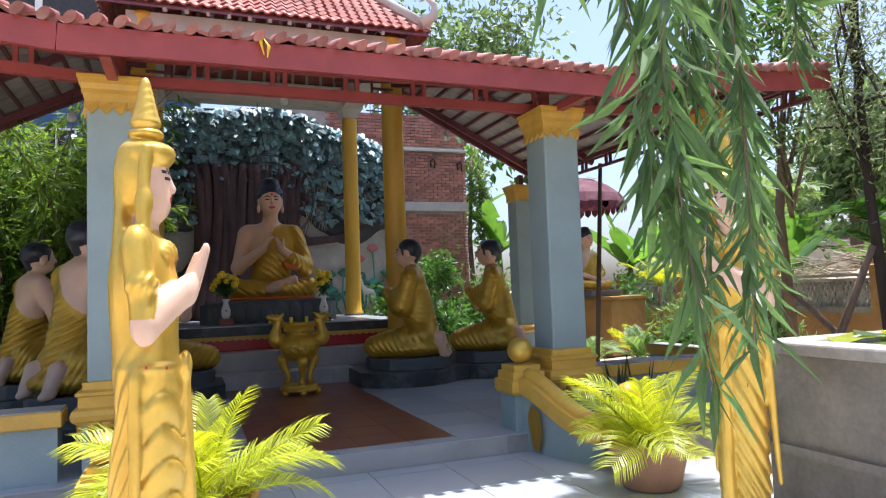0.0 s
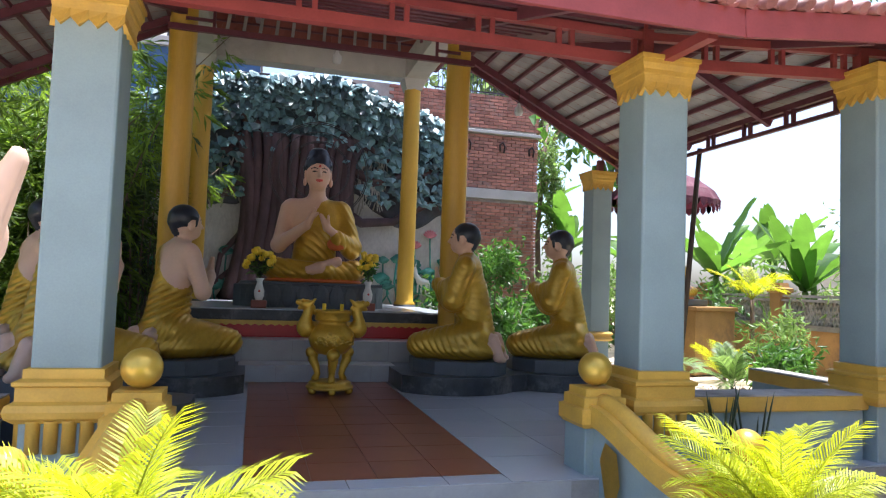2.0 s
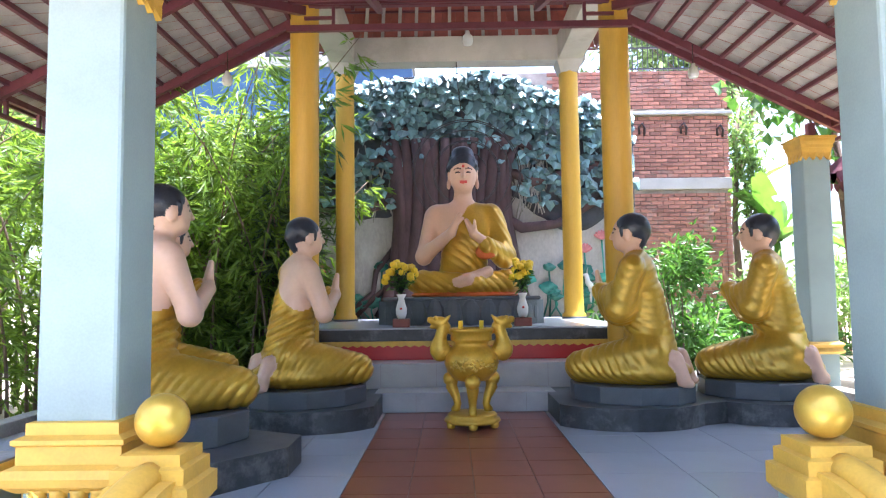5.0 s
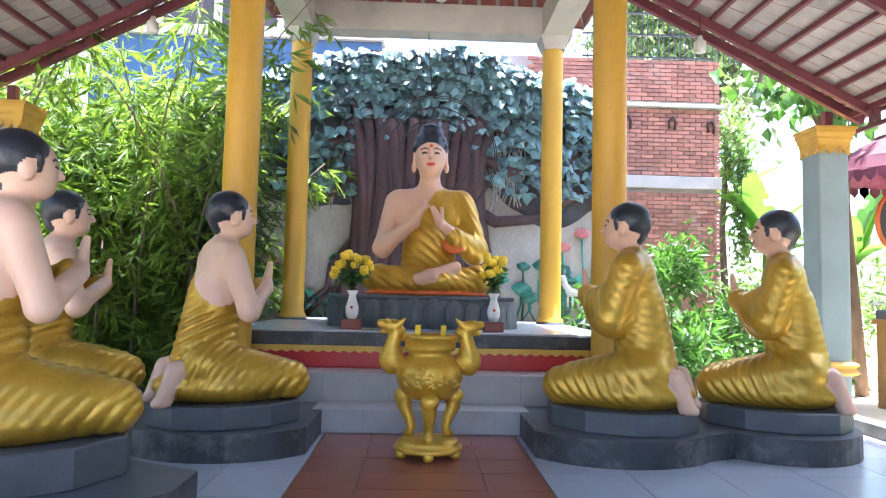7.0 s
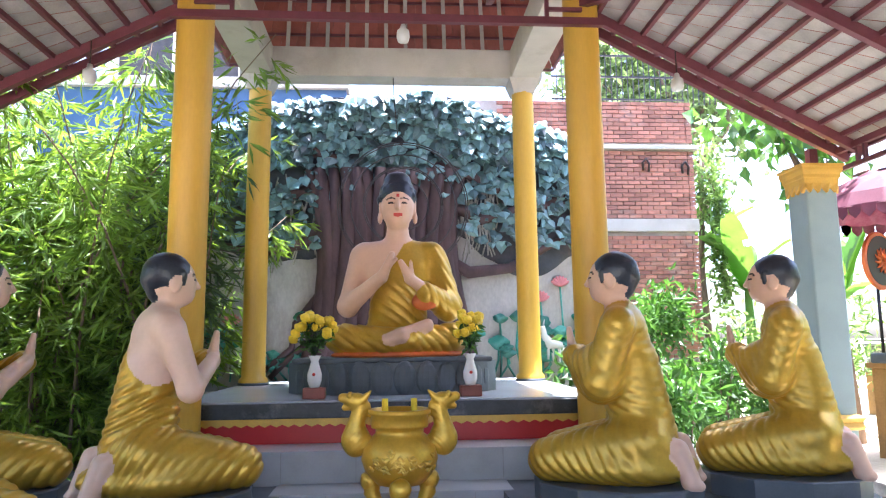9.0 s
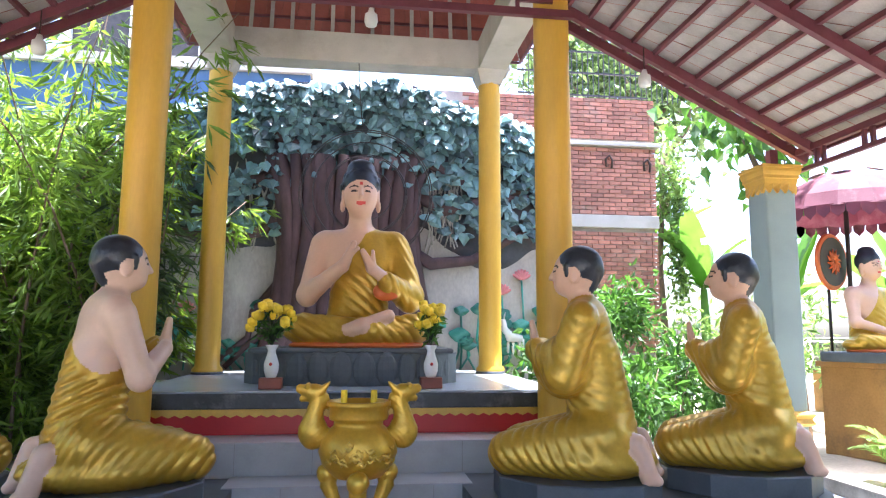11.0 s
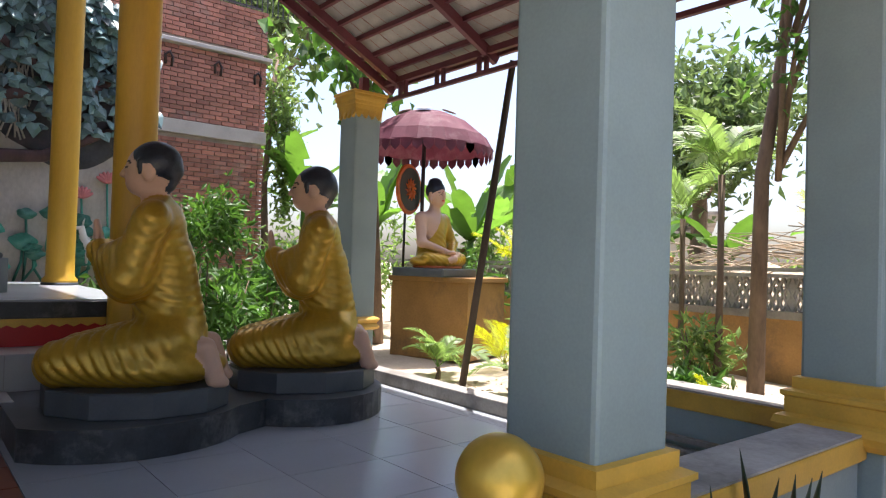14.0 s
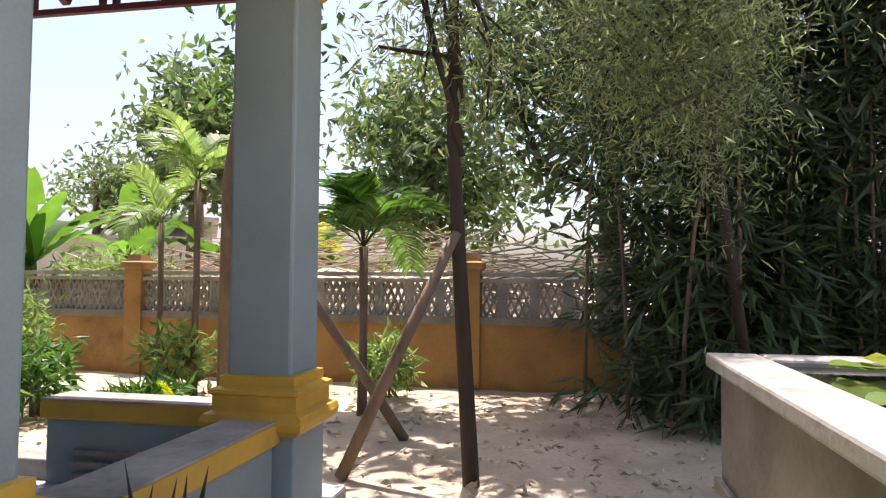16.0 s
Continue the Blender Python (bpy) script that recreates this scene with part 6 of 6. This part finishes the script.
# ---- trees ----
def tree(name, label, base, top, trunk_r, crown, n, leaf, material, bark, seed, limbs=7, hang=-0.2, inner=0.3):
    g = np.random.default_rng(seed)
    t = thing(name, label, "tree", pose(base[0], base[1], GROUND))
    b = bmesh.new()
    top = Vector(top) - Vector((base[0], base[1], GROUND))
    mid = top * 0.5 + Vector((g.normal() * 0.12, g.normal() * 0.12, 0))
    tube(b, [(0, 0, -0.1), tuple(mid), tuple(top)], [trunk_r, trunk_r * 0.75, trunk_r * 0.35], 10)
    part("trunk", b, bark, t, "", True)
    P, W = [], []
    cc, cr = Vector(crown[0]) - Vector((base[0], base[1], GROUND)), Vector(crown[1])
    ends = []
    for i in range(limbs):
        d = Vector((g.normal(), g.normal(), g.normal() * 0.7)).normalized()
        e = cc + Vector((d.x * cr.x, d.y * cr.y, d.z * cr.z)) * g.uniform(0.6, 0.95)
        s = Vector((0, 0, 0)).lerp(top, g.uniform(0.45, 0.95))
        m = s.lerp(e, 0.5) + Vector((g.normal(), g.normal(), g.normal())) * 0.15 * cr.length / 2
        bb = bmesh.new()
        tube(bb, [tuple(s), tuple(m), tuple(e)], [trunk_r * 0.4, trunk_r * 0.22, 0.006], 7)
        part("limb", bb, bark, t, "", True)
        ends += [e, m.lerp(e, 0.5), m]
    k = len(ends)
    c = np.array([tuple(ends[i % k]) for i in range(n)])
    clump = g.normal(size=(n, 3)) * np.array(cr) * 0.24
    out, d = cloud(g, tuple(cc), tuple(cr), n, inner)
    pts = np.where((g.random(n) < 0.86)[:, None], c + clump * g.uniform(0.4, 1.5, (n, 1)), out)
    w = g.normal(size=(n, 3)) + np.array((0, 0, hang)) + 0.6 * d
    v, f = blades(pts, w, leaf[0] * g.uniform(0.6, 1.3, n), leaf[1] * g.uniform(0.7, 1.3, n), g)
    tagged(put("crown", mesh_of("crown", v, f, material), t), kind="stuff")
    return t


tree("conifer", "slender dark-trunked young tree with thin sparse sprays", (5.03, -0.82), (4.92, -0.68, 4.4), 0.06, ((4.95, -0.75, 3.2), (0.85, 0.8, 1.2)), 2600, (0.10, 0.02), M["cypress"], M["bark"], 71, 16, -0.3)
tree("conifer", "feathery grey-green conifer hanging over the sandy garden", (6.7, -3.0), (5.5, -2.1, 4.4), 0.05, ((5.1, -2.0, 3.1), (0.95, 0.9, 1.55)), 26000, (0.075, 0.012), M["cypress"], M["bark"], 72, 30, -0.3)
tree("broadleaf_tree", "leaning garden tree with a pale trunk and glossy leaves", (6.9, 2.0), (6.4, 1.4, 4.4), 0.085, ((6.0, 0.9, 4.4), (0.9, 0.8, 0.9)), 1100, (0.15, 0.06), M["green_leaf"], M["bark_pale"], 73, 9)
tree("heart_leaf_tree", "tree with large heart-shaped leaves on drooping twigs", (6.6, 8.2), (5.9, 7.8, 5.2), 0.1, ((5.2, 7.2, 4.3), (0.9, 0.7, 0.9)), 260, (0.24, 0.2), M["green_leaf"], M["bark_pale"], 74, 10, -1.2)
tree("vine_tree", "tall vine-covered slender tree beside the brick house", (5.7, 10.6), (5.75, 10.6, 5.2), 0.08, ((5.75, 10.5, 3.6), (0.4, 0.4, 1.7)), 1500, (0.16, 0.06), M["pale_leaf"], M["bark_pale"], 75, 6, -0.6)
tree("far_tree", "large leafy tree behind the temple", (8.0, 17.0), (8.0, 17.0, 9.5), 0.3, ((8.0, 17.0, 9.6), (3.6, 3.0, 3.0)), 6000, (0.36, 0.16), M["far_leaf"], M["bark_pale"], 76, 12)
tree("far_tree", "large leafy tree beyond the garden wall", (16.0, 8.0), (16.0, 8.0, 5.6), 0.25, ((16.0, 7.7, 4.9), (1.7, 1.9, 1.9)), 5000, (0.34, 0.14), M["far_leaf"], M["bark_pale"], 77, 12)
tree("far_tree", "large leafy tree beyond the garden wall", (15.0, 1.6), (15.0, 1.6, 4.6), 0.25, ((15.0, 1.6, 4.4), (2.0, 2.6, 2.5)), 5500, (0.3, 0.12), M["far_leaf"], M["bark_pale"], 78, 12)
tree("far_tree", "pale feathery tree beyond the garden wall", (20.0, 14.0), (20.0, 14.0, 4.4), 0.2, ((20.0, 14.0, 4.2), (1.7, 1.7, 1.6)), 1800, (0.3, 0.1), M["far_leaf"], M["bark_pale"], 79, 12)
tree("far_tree", "dark leafy tree behind the garden", (11.5, -2.0), (11.5, -2.0, 5.0), 0.25, ((11.5, -2.0, 4.6), (2.4, 2.6, 2.6)), 5000, (0.3, 0.12), M["bamboo_shaded"], M["bark"], 80, 12)
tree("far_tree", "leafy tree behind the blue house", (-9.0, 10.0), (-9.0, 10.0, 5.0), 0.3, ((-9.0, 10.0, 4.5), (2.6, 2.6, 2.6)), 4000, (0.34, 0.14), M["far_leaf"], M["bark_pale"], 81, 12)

# crown hangs out of view; added only to throw dappled shade on the sand
tree("added_shade_tree", "tall unseen leafy tree added to shade the sandy garden", (9.6, -3.2), (8.4, -3.0, 7.0), 0.28, ((7.8, -2.9, 6.9), (1.9, 3.2, 1.0)), 17000, (0.36, 0.17), M["bamboo_shaded"], M["bark"], 82, 26)

# the tree whose narrow-leaved strands hang over the path
willow = thing("weeping_tree", "weeping tree with narrow grey-green leaves hanging over the path", "tree", pose(2.9, -4.9, GROUND))
g = np.random.default_rng(90)
b = bmesh.new()
tube(b, [(0, 0, -0.1), (0.1, 0.1, 1.6), (-0.3, 0.2, 2.7), (-1.6, 0.6, 3.25), (-2.9, 0.95, 3.2)], [0.13, 0.11, 0.09, 0.06, 0.025], 10)
part("trunk", b, M["bark_pale"], willow, "", True)
P, W = [], []
tw = bmesh.new()
for i in range(17):
    u = g.random() ** 0.75
    x = -0.66 + 1.5 * u
    y = -4.06 + (x + 0.5) / 1.24 * 0.8 - 0.35 * g.random()
    tip = 1.62 - 0.95 * min(1, max(0, (x + 0.62) / 0.5)) * g.random() ** 0.7 if x < 0.15 else g.uniform(0.95, 2.2)
    if x < -0.45:
        tip = max(tip, 1.78)
    z1 = 3.15
    pts = []
    for q in np.linspace(0, 1, 10):
        pts.append(Vector((x + 0.08 * math.sin(3 * q + i), y + 0.08 * math.cos(2.5 * q + i * 2), z1 + (tip - z1) * q)))
    tube(tw, pts, [0.006 * (1 - 0.7 * q) for q in np.linspace(0, 1, 10)], 5)
    m = int((z1 - tip) * 42)
    for k in range(m):
        q = g.uniform(0.05, 1.0) ** 0.55
        j = min(8, int(q * 9))
        P.append(tuple(pts[j].lerp(pts[j + 1], q * 9 - j)))
        W.append((g.normal() * 0.45, g.normal() * 0.45, -0.9 + g.normal() * 0.25))
inv = pose(2.9, -4.9, GROUND).inverted()
tw.transform(inv)
part("foliage_curtain", tw, M["bark_pale"], willow, "thin hanging strands", True)
P = np.array([tuple(inv @ Vector(p)) for p in P])
v, f = blades(P, W, 0.17 * g.uniform(0.7, 1.3, len(P)), 0.022 * g.uniform(0.8, 1.3, len(P)), g)
tagged(put("leaves", mesh_of("leaves", v, f, M["willow_leaf"]), willow), kind="stuff")

# stakes against the conifer
for a, c in (((4.94, 0.06, GROUND), (4.93, -0.73, 1.5)), ((6.1, -0.08, GROUND), (5.0, 0.37, 1.12))):
    t = thing("wooden_stake", "rough leaning wooden stake propping the young conifer", "stake", group="stakes of the conifer")
    b = bmesh.new()
    tube(b, [a, tuple((Vector(a) + Vector(c)) / 2 + Vector((0, 0, 0.02))), c], [0.045, 0.04, 0.032], 9)
    part("pole", b, M["bark_pale"], t, "", True)

# stiff sword-leaved plants by the front parapet
for i, (x, y) in enumerate(((2.35, -0.15), (2.55, -0.2), (2.2, -0.3))):
    t = thing("snake_plant", "stiff dark upright sword-leaved plant by the parapet", "plant", pose(x, y, GROUND), "sword-leaved plants")
    g = np.random.default_rng(300 + i)
    for k in range(5):
        b = bmesh.new()
        a, h = g.uniform(0, 6.28), g.uniform(0.5, 0.78)
        dx, dy = 0.1 * math.cos(a), 0.1 * math.sin(a)
        tube(b, [(dx * 0.3, dy * 0.3, 0), (dx * 0.7, dy * 0.7, h * 0.5), (dx * 1.1, dy * 1.1, h * 0.85), (dx * 1.3, dy * 1.3, h)], [0.02, 0.036, 0.024, 0.002], 8, flat=0.25)
        part("leaf", b, M["snake_leaf"], t, "", True)

# ---- lily tank ----
tank = thing("lily_tank", "mossy concrete tank with a worn rim, water and lily pads", "tank")
TX0, TX1, TY0, TY1, TZ = 1.98, 4.0, -3.7, -2.18, 0.84
part("wall", boxes((TX0, TX1, TY1 - 0.14, TY1, GROUND, TZ - 0.07)), M["mossy"], tank)
part("wall", boxes((TX0, TX1, TY0, TY0 + 0.14, GROUND, TZ - 0.07)), M["mossy"], tank)
part("wall", boxes((TX0, TX0 + 0.14, TY0 + 0.14, TY1 - 0.14, GROUND, TZ - 0.07)), M["mossy"], tank)
part("wall", boxes((TX1 - 0.14, TX1, TY0 + 0.14, TY1 - 0.14, GROUND, TZ - 0.07)), M["mossy"], tank)
for q in ((TX0 - 0.06, TX1 + 0.06, TY1 - 0.18, TY1 + 0.06), (TX0 - 0.06, TX1 + 0.06, TY0 - 0.06, TY0 + 0.18), (TX0 - 0.06, TX0 + 0.18, TY0 + 0.18, TY1 - 0.18), (TX1 - 0.18, TX1 + 0.06, TY0 + 0.18, TY1 - 0.18)):
    part("rim", boxes((*q, TZ - 0.07, TZ), bevel=0.014), M["rim"], tank, "worn grey rim")
part("band", boxes((TX0 - 0.03, TX1 + 0.03, TY1, TY1 + 0.03, 0.2, 0.25), (TX0 - 0.03, TX0, TY0, TY1, 0.2, 0.25)), M["mossy"], tank)
part("water", boxes((TX0 + 0.14, TX1 - 0.14, TY0 + 0.14, TY1 - 0.14, 0.3, TZ - 0.03)), M["water"], tank, "dark still water")
g = np.random.default_rng(17)
for i in range(44):
    x, y, r = g.uniform(TX0 + 0.3, TX1 - 0.3), g.uniform(TY0 + 0.3, TY1 - 0.3), g.uniform(0.09, 0.17)
    b = bmesh.new()
    c = b.verts.new((0, 0, 0.0))
    ring = [b.verts.new((r * math.cos(a), r * math.sin(a), 0.006 + 0.012 * math.sin(3 * a + i))) for a in np.linspace(0.15, 6.13, 20)]
    for k in range(19):
        b.faces.new((c, ring[k], ring[k + 1])).smooth = True
    pad = part("lily_pad", b, M["palm_leaf"] if i % 3 else M["pale_leaf"], tank, "", False, pose(x, y, TZ - 0.012 + 0.012 * (i % 5), g.uniform(-7, 7), g.uniform(-7, 7), 0))
for x, y in ((2.78, -2.45), (3.3, -3.0)):
    b = bmesh.new()
    tube(b, [(0, 0, -0.1), (0.01, 0, 0.16)], 0.006, 6)
    part("flower_stem", b, M["green_leaf"], tank, "", True, pose(x, y, TZ))
    b = bmesh.new()
    for k in range(12):
        a = k * 0.524
        q = Matrix.Rotation(a, 4, "Z") @ Matrix.Rotation(radians(35), 4, "Y") @ Matrix.Translation((0, 0, 0.03)) @ Matrix.Diagonal((0.008, 0.011, 0.035, 1))
        bmesh.ops.create_uvsphere(b, u_segments=6, v_segments=5, radius=1, matrix=q)
    part("water_lily", b, M["violet"], tank, "violet water lily flower", True, pose(x, y, TZ + 0.15))

# ---- garden wall ----
wall = thing("garden_wall", "weathered ochre garden wall with pierced concrete upper panels", "wall", kind="structure")


def wall_y(y):
    return 8.95 + 0.04 * y


ys = [-5.0, -2.6, -0.2, 2.2, 4.6, 7.0, 9.4, 11.8]
for i, (a, c) in enumerate(zip(ys, ys[1:])):
    pa, pc = Vector((wall_y(a), a, 0)), Vector((wall_y(c), c, 0))
    for nm, z0, z1, w, mt in (("panel", GROUND - 0.1, 0.62, 0.14, "ochre"), ("band", 0.62, 0.72, 0.2, "mossy"), ("rail", 1.14, 1.19, 0.16, "rim"), ("rail", 1.22, 1.27, 0.12, "rim")):
        b = bmesh.new()
        bar(b, pa + Vector((0, 0, (z0 + z1) / 2)), pc + Vector((0, 0, (z0 + z1) / 2)), w, z1 - z0)
        part(nm, b, M[mt], wall)
    n = 6
    for k in range(n):
        p, q = pa.lerp(pc, (k + 0.03) / n), pa.lerp(pc, (k + 0.97) / n)
        b = bmesh.new()
        for u in (0.04, 0.96):
            c = p.lerp(q, u)
            bar(b, c + Vector((0, 0, 0.72)), c + Vector((0, 0, 1.14)), 0.03, 0.07)
        for m in range(4):
            c0, c1 = p.lerp(q, m / 4), p.lerp(q, (m + 1) / 4)
            for z0 in (0.72, 0.93):
                bar(b, c0 + Vector((0, 0, z0)), c1 + Vector((0, 0, z0 + 0.21)), 0.06, 0.026)
                bar(b, c0 + Vector((0, 0, z0 + 0.21)), c1 + Vector((0, 0, z0)), 0.06, 0.026)
        part("pierced_block", b, M["rim"], wall, "pale pierced concrete block")
    b = bmesh.new()
    lathe(b, [(0.13, GROUND), (0.13, 1.3), (0.17, 1.32), (0.17, 1.39), (0.12, 1.41), (0.1, 1.5)], c=tuple(pa), square=True)
    part("post", b, M["ochre"], wall)

# dry brush heap behind the wall
g = np.random.default_rng(33)
heap = thing("brush_heap", "heap of dry pale sticks and straw behind the garden wall", "brush heap", kind="stuff")
b = bmesh.new()
for i in range(900):
    y = g.uniform(-2.5, 6.5)
    x = wall_y(y) + g.uniform(0.4, 2.6)
    z = (0.1 + 1.9 * g.random() ** 1.4) * (1 - 0.12 * abs(y - 1.5) / 2)
    a = g.normal() * 0.35 + math.pi / 2 + 0.2
    l = g.uniform(0.5, 1.8)
    d = Vector((math.cos(a) * 0.6, math.sin(a), g.normal() * 0.22)) * l * 0.5
    c = Vector((x, y, z))
    tube(b, [c - d, c + Vector((0, 0, g.normal() * 0.05)), c + d], g.uniform(0.006, 0.018), 4)
part("sticks", b, M["twig"], heap)
b = bmesh.new()
bmesh.ops.create_grid(b, x_segments=14, y_segments=40, size=1)
for v in b.verts:
    y = 2.0 + v.co.y * 5
    x = wall_y(y) + 1.6 + v.co.x * 1.3
    v.co = Vector((x, y, max(-0.2, 1.5 * (1 - v.co.x ** 2) ** 0.5 * (1 - (v.co.y) ** 4) + 0.15 * noise.noise(Vector((x * 2, y * 2, 0))) - 0.2)))
part("mound", b, M["twig"], heap, "", True)
# ground litter
P = np.stack([g.uniform(4.6, 8.2, 1500), g.uniform(-4.5, 4.5, 1500), np.full(1500, GROUND + 0.01)], 1)
W = np.stack([g.normal(size=1500), g.normal(size=1500), np.abs(g.normal(size=1500)) * 0.15], 1)
v, f = blades(P, W, g.uniform(0.04, 0.12, 1500), g.uniform(0.015, 0.05, 1500), g)
tagged(put("leaf_litter", mesh_of("leaf_litter", v, f, M["twig"])), "dry fallen leaves scattered on the sand", "leaf litter", kind="stuff")

# ---- small shrine under an umbrella ----
ped = part("shrine_pedestal", boxes((-0.62, 0.62, -0.62, 0.62, GROUND, 0.93), (-0.66, 0.66, -0.66, 0.66, 0.93, 1.0), bevel=0.012), M["ochre"], m=pose(6.7, 6.5, 0, 0, 0, 22))
tagged(ped, "weathered ochre concrete pedestal of the garden shrine", "pedestal")
part("shrine_slab", boxes((-0.58, 0.58, -0.4, 0.4, 1.0, 1.12), bevel=0.02), M["plinth"], m=pose(6.4, 6.47, 0, 0, 0, 25))
tagged(bpy.data.objects["shrine_slab"], "dark grey slab under the small seated statue", "plinth")
small = put("seated_statue", lap_sage, None, pose(6.38, 6.45, 1.12, 0, 0, 12) @ Matrix.Scale(0.69, 4))
tagged(small, "small seated painted statue in a gold robe under an umbrella", "statue")
disc = thing("halo_disc", "round black halo disc with a red rim and orange flame emblem", "halo disc", pose(6.22, 6.95, 2.28, 0, 0, 25))
b = bmesh.new()
lathe(b, [(0.36, -0.02), (0.38, 0.0), (0.36, 0.03)], 40)
part("rim", b, M["orange"], disc, "", False, pose(0, 0, 0, 90))
b = bmesh.new()
lathe(b, [(0.32, -0.01), (0.32, 0.036)], 40)
part("plate", b, M["line"], disc, "", False, pose(0, 0, 0, 90))
b = bmesh.new()
for k in range(12):
    a = k * math.pi / 6
    tube(b, [(0.03 * math.cos(a), -0.045, 0.03 * math.sin(a)), (0.1 * math.cos(a + 0.3), -0.045, 0.1 * math.sin(a + 0.3)), (0.17 * math.cos(a + 0.1), -0.045, 0.17 * math.sin(a + 0.1))], [0.015, 0.022, 0.004], 6)
part("emblem", b, M["orange"], disc)
b = bmesh.new()
tube(b, [(0, 0.05, -0.3), (0, 0.06, -1.29)], 0.02, 8)
part("stem", b, M["steel"], disc)
umb = thing("shrine_umbrella", "large faded purple shrine umbrella with a scalloped fringe", "umbrella", pose(6.45, 6.85, 0.22))
b = bmesh.new()
n = 16
prof = [(0.02, 3.28), (0.3, 3.22), (0.62, 3.08), (0.9, 2.86), (1.02, 2.66)]
rings = [[b.verts.new((r * (1 - 0.03 * (i % 2)) * math.cos(2 * math.pi * i / (2 * n)), r * (1 - 0.03 * (i % 2)) * math.sin(2 * math.pi * i / (2 * n)), z)) for i in range(2 * n)] for r, z in prof]
for a, c in zip(rings, rings[1:]):
    for i in range(2 * n):
        b.faces.new((a[i], a[(i + 1) % (2 * n)], c[(i + 1) % (2 * n)], c[i]))
bmesh.ops.solidify(b, geom=b.faces[:], thickness=0.008)
part("canopy", b, M["umbrella"], umb)
b = bmesh.new()
for i in range(40):
    a = 2 * math.pi * i / 40
    u, w = Vector((math.cos(a), math.sin(a), 0)), Vector((-math.sin(a), math.cos(a), 0))
    p = u * 1.0 + Vector((0, 0, 2.68))
    vs = [b.verts.new(q) for q in (p - w * 0.078, p + w * 0.078, p + w * 0.07 - Vector((0, 0, 0.1)), p - Vector((0, 0, 0.17)), p - w * 0.07 - Vector((0, 0, 0.1)))]
    b.faces.new(vs)
bmesh.ops.solidify(b, geom=b.faces[:], thickness=0.004)
part("fringe", b, M["umbrella"], umb, "faded purple scalloped fringe")
b = bmesh.new()
tube(b, [(0.1, 0.2, 0.77), (0, 0.05, 3.25)], 0.03, 10)
part("pole", b, M["steel"], umb)
for k in range(5):
    a = k * 1.3
    b = bmesh.new()
    lathe(b, [(0.11, 0), (0.11, 0.012)], 14)
    part("dry_leaf", b, M["twig"], umb, "dry leaf lying on the canopy", False, pose(0.35 * math.cos(a), 0.35 * math.sin(a), 3.225, 18 * math.sin(a) * -1, 18 * math.cos(a), 0))
# leaning pole under the eave
lean = thing("leaning_pole", "dark thin pole leaning against the roof eave", "pole")
b = bmesh.new()
tube(b, [(5.03, 4.25, GROUND), (4.72, 3.6, 1.5), (4.44, 3.02, 3.0)], [0.04, 0.036, 0.03], 9)
part("shaft", b, M["bark"], lean, "", True)
# far house roof
far = thing("far_house", "distant low house with a pale tiled roof", "house", pose(24, 16, 0, 0, 0, 30))
part("wall", boxes((-5, 5, -3, 3, -0.2, 2.4)), M["concrete"], far)
b = bmesh.new()
prism(b, [(-5.4, -3.4), (5.4, -3.4), (5.4, 3.4), (-5.4, 3.4)], 2.4, 2.5)
bar(b, (-5.4, -1.7, 3.1), (5.4, -1.7, 3.1), 3.8, 0.12)
part("roof", b, M["rim"], far)
for x in (-3, 0, 3):
    part("window", boxes((x - 0.5, x + 0.5, -3.06, -3.0, 0.9, 1.9)), M["line"], far, "dark window")
for s in (-1, 1):
    tiles(floor, min(0.8 * s, 4.3 * s), max(0.8 * s, 4.3 * s), -0.2, 5.0, 0.6, 0, M["tile"], "floor_tile")
tiles(floor, -0.8, 0.8, -0.02, 4.1, 0.4, 0, M["red_tile"], "red_floor_tile")
tiles(floor, -0.8, 0.8, -0.2, -0.02, 0.6, 0, M["tile"], "edge_tile")
tiles(slab, -2.4, 2.4, -3.4, -0.22, 0.6, GROUND, M["tile"], "landing_tile")

# ---- bricks of the house behind ----
bk_mesh = {}
for w in (0.205, 0.1, 0.15):
    b = boxes((0, w, 0, 0.03, 0, 0.062))
    me = bpy.data.meshes.new("brick")
    b.to_mesh(me)
    b.free()
    me.materials.append(M["brick"])
    bk_mesh[w] = me
random.seed(4)
VV, FF, count = [], [], 0
row, z = 0, 1.0
while z < 5.43:
    if not (3.10 < z < 3.38 or 4.55 < z < 4.68):
        x = 1.9 - (0.105 if row % 2 else 0)
        while x < HX1 - 0.05:
            w = 0.205 if x + 0.205 < HX1 else 0.1
            y = HY - 0.008 - random.uniform(0, 0.012)
            if 3.3 < x and 3.55 < z < 5.0 and count < 300:
                put("brick", bk_mesh[w], house, pose(x, y, z, 0, random.uniform(-0.6, 0.6), 0))
                count += 1
            else:
                o = len(VV)
                VV += [(x + a, y + bb, z + c) for c in (0, 0.062) for bb in (0, 0.03) for a in (0, w)]
                FF += [tuple(o + i for i in q) for q in ((0, 2, 3, 1), (4, 5, 7, 6), (0, 1, 5, 4), (2, 6, 7, 3), (0, 4, 6, 2), (1, 3, 7, 5))]
            x += w + 0.012
    row += 1
    z += 0.075
tagged(put("bricks", mesh_of("bricks", VV, FF, M["brick"]), house), "weathered red bricks", kind="stuff")
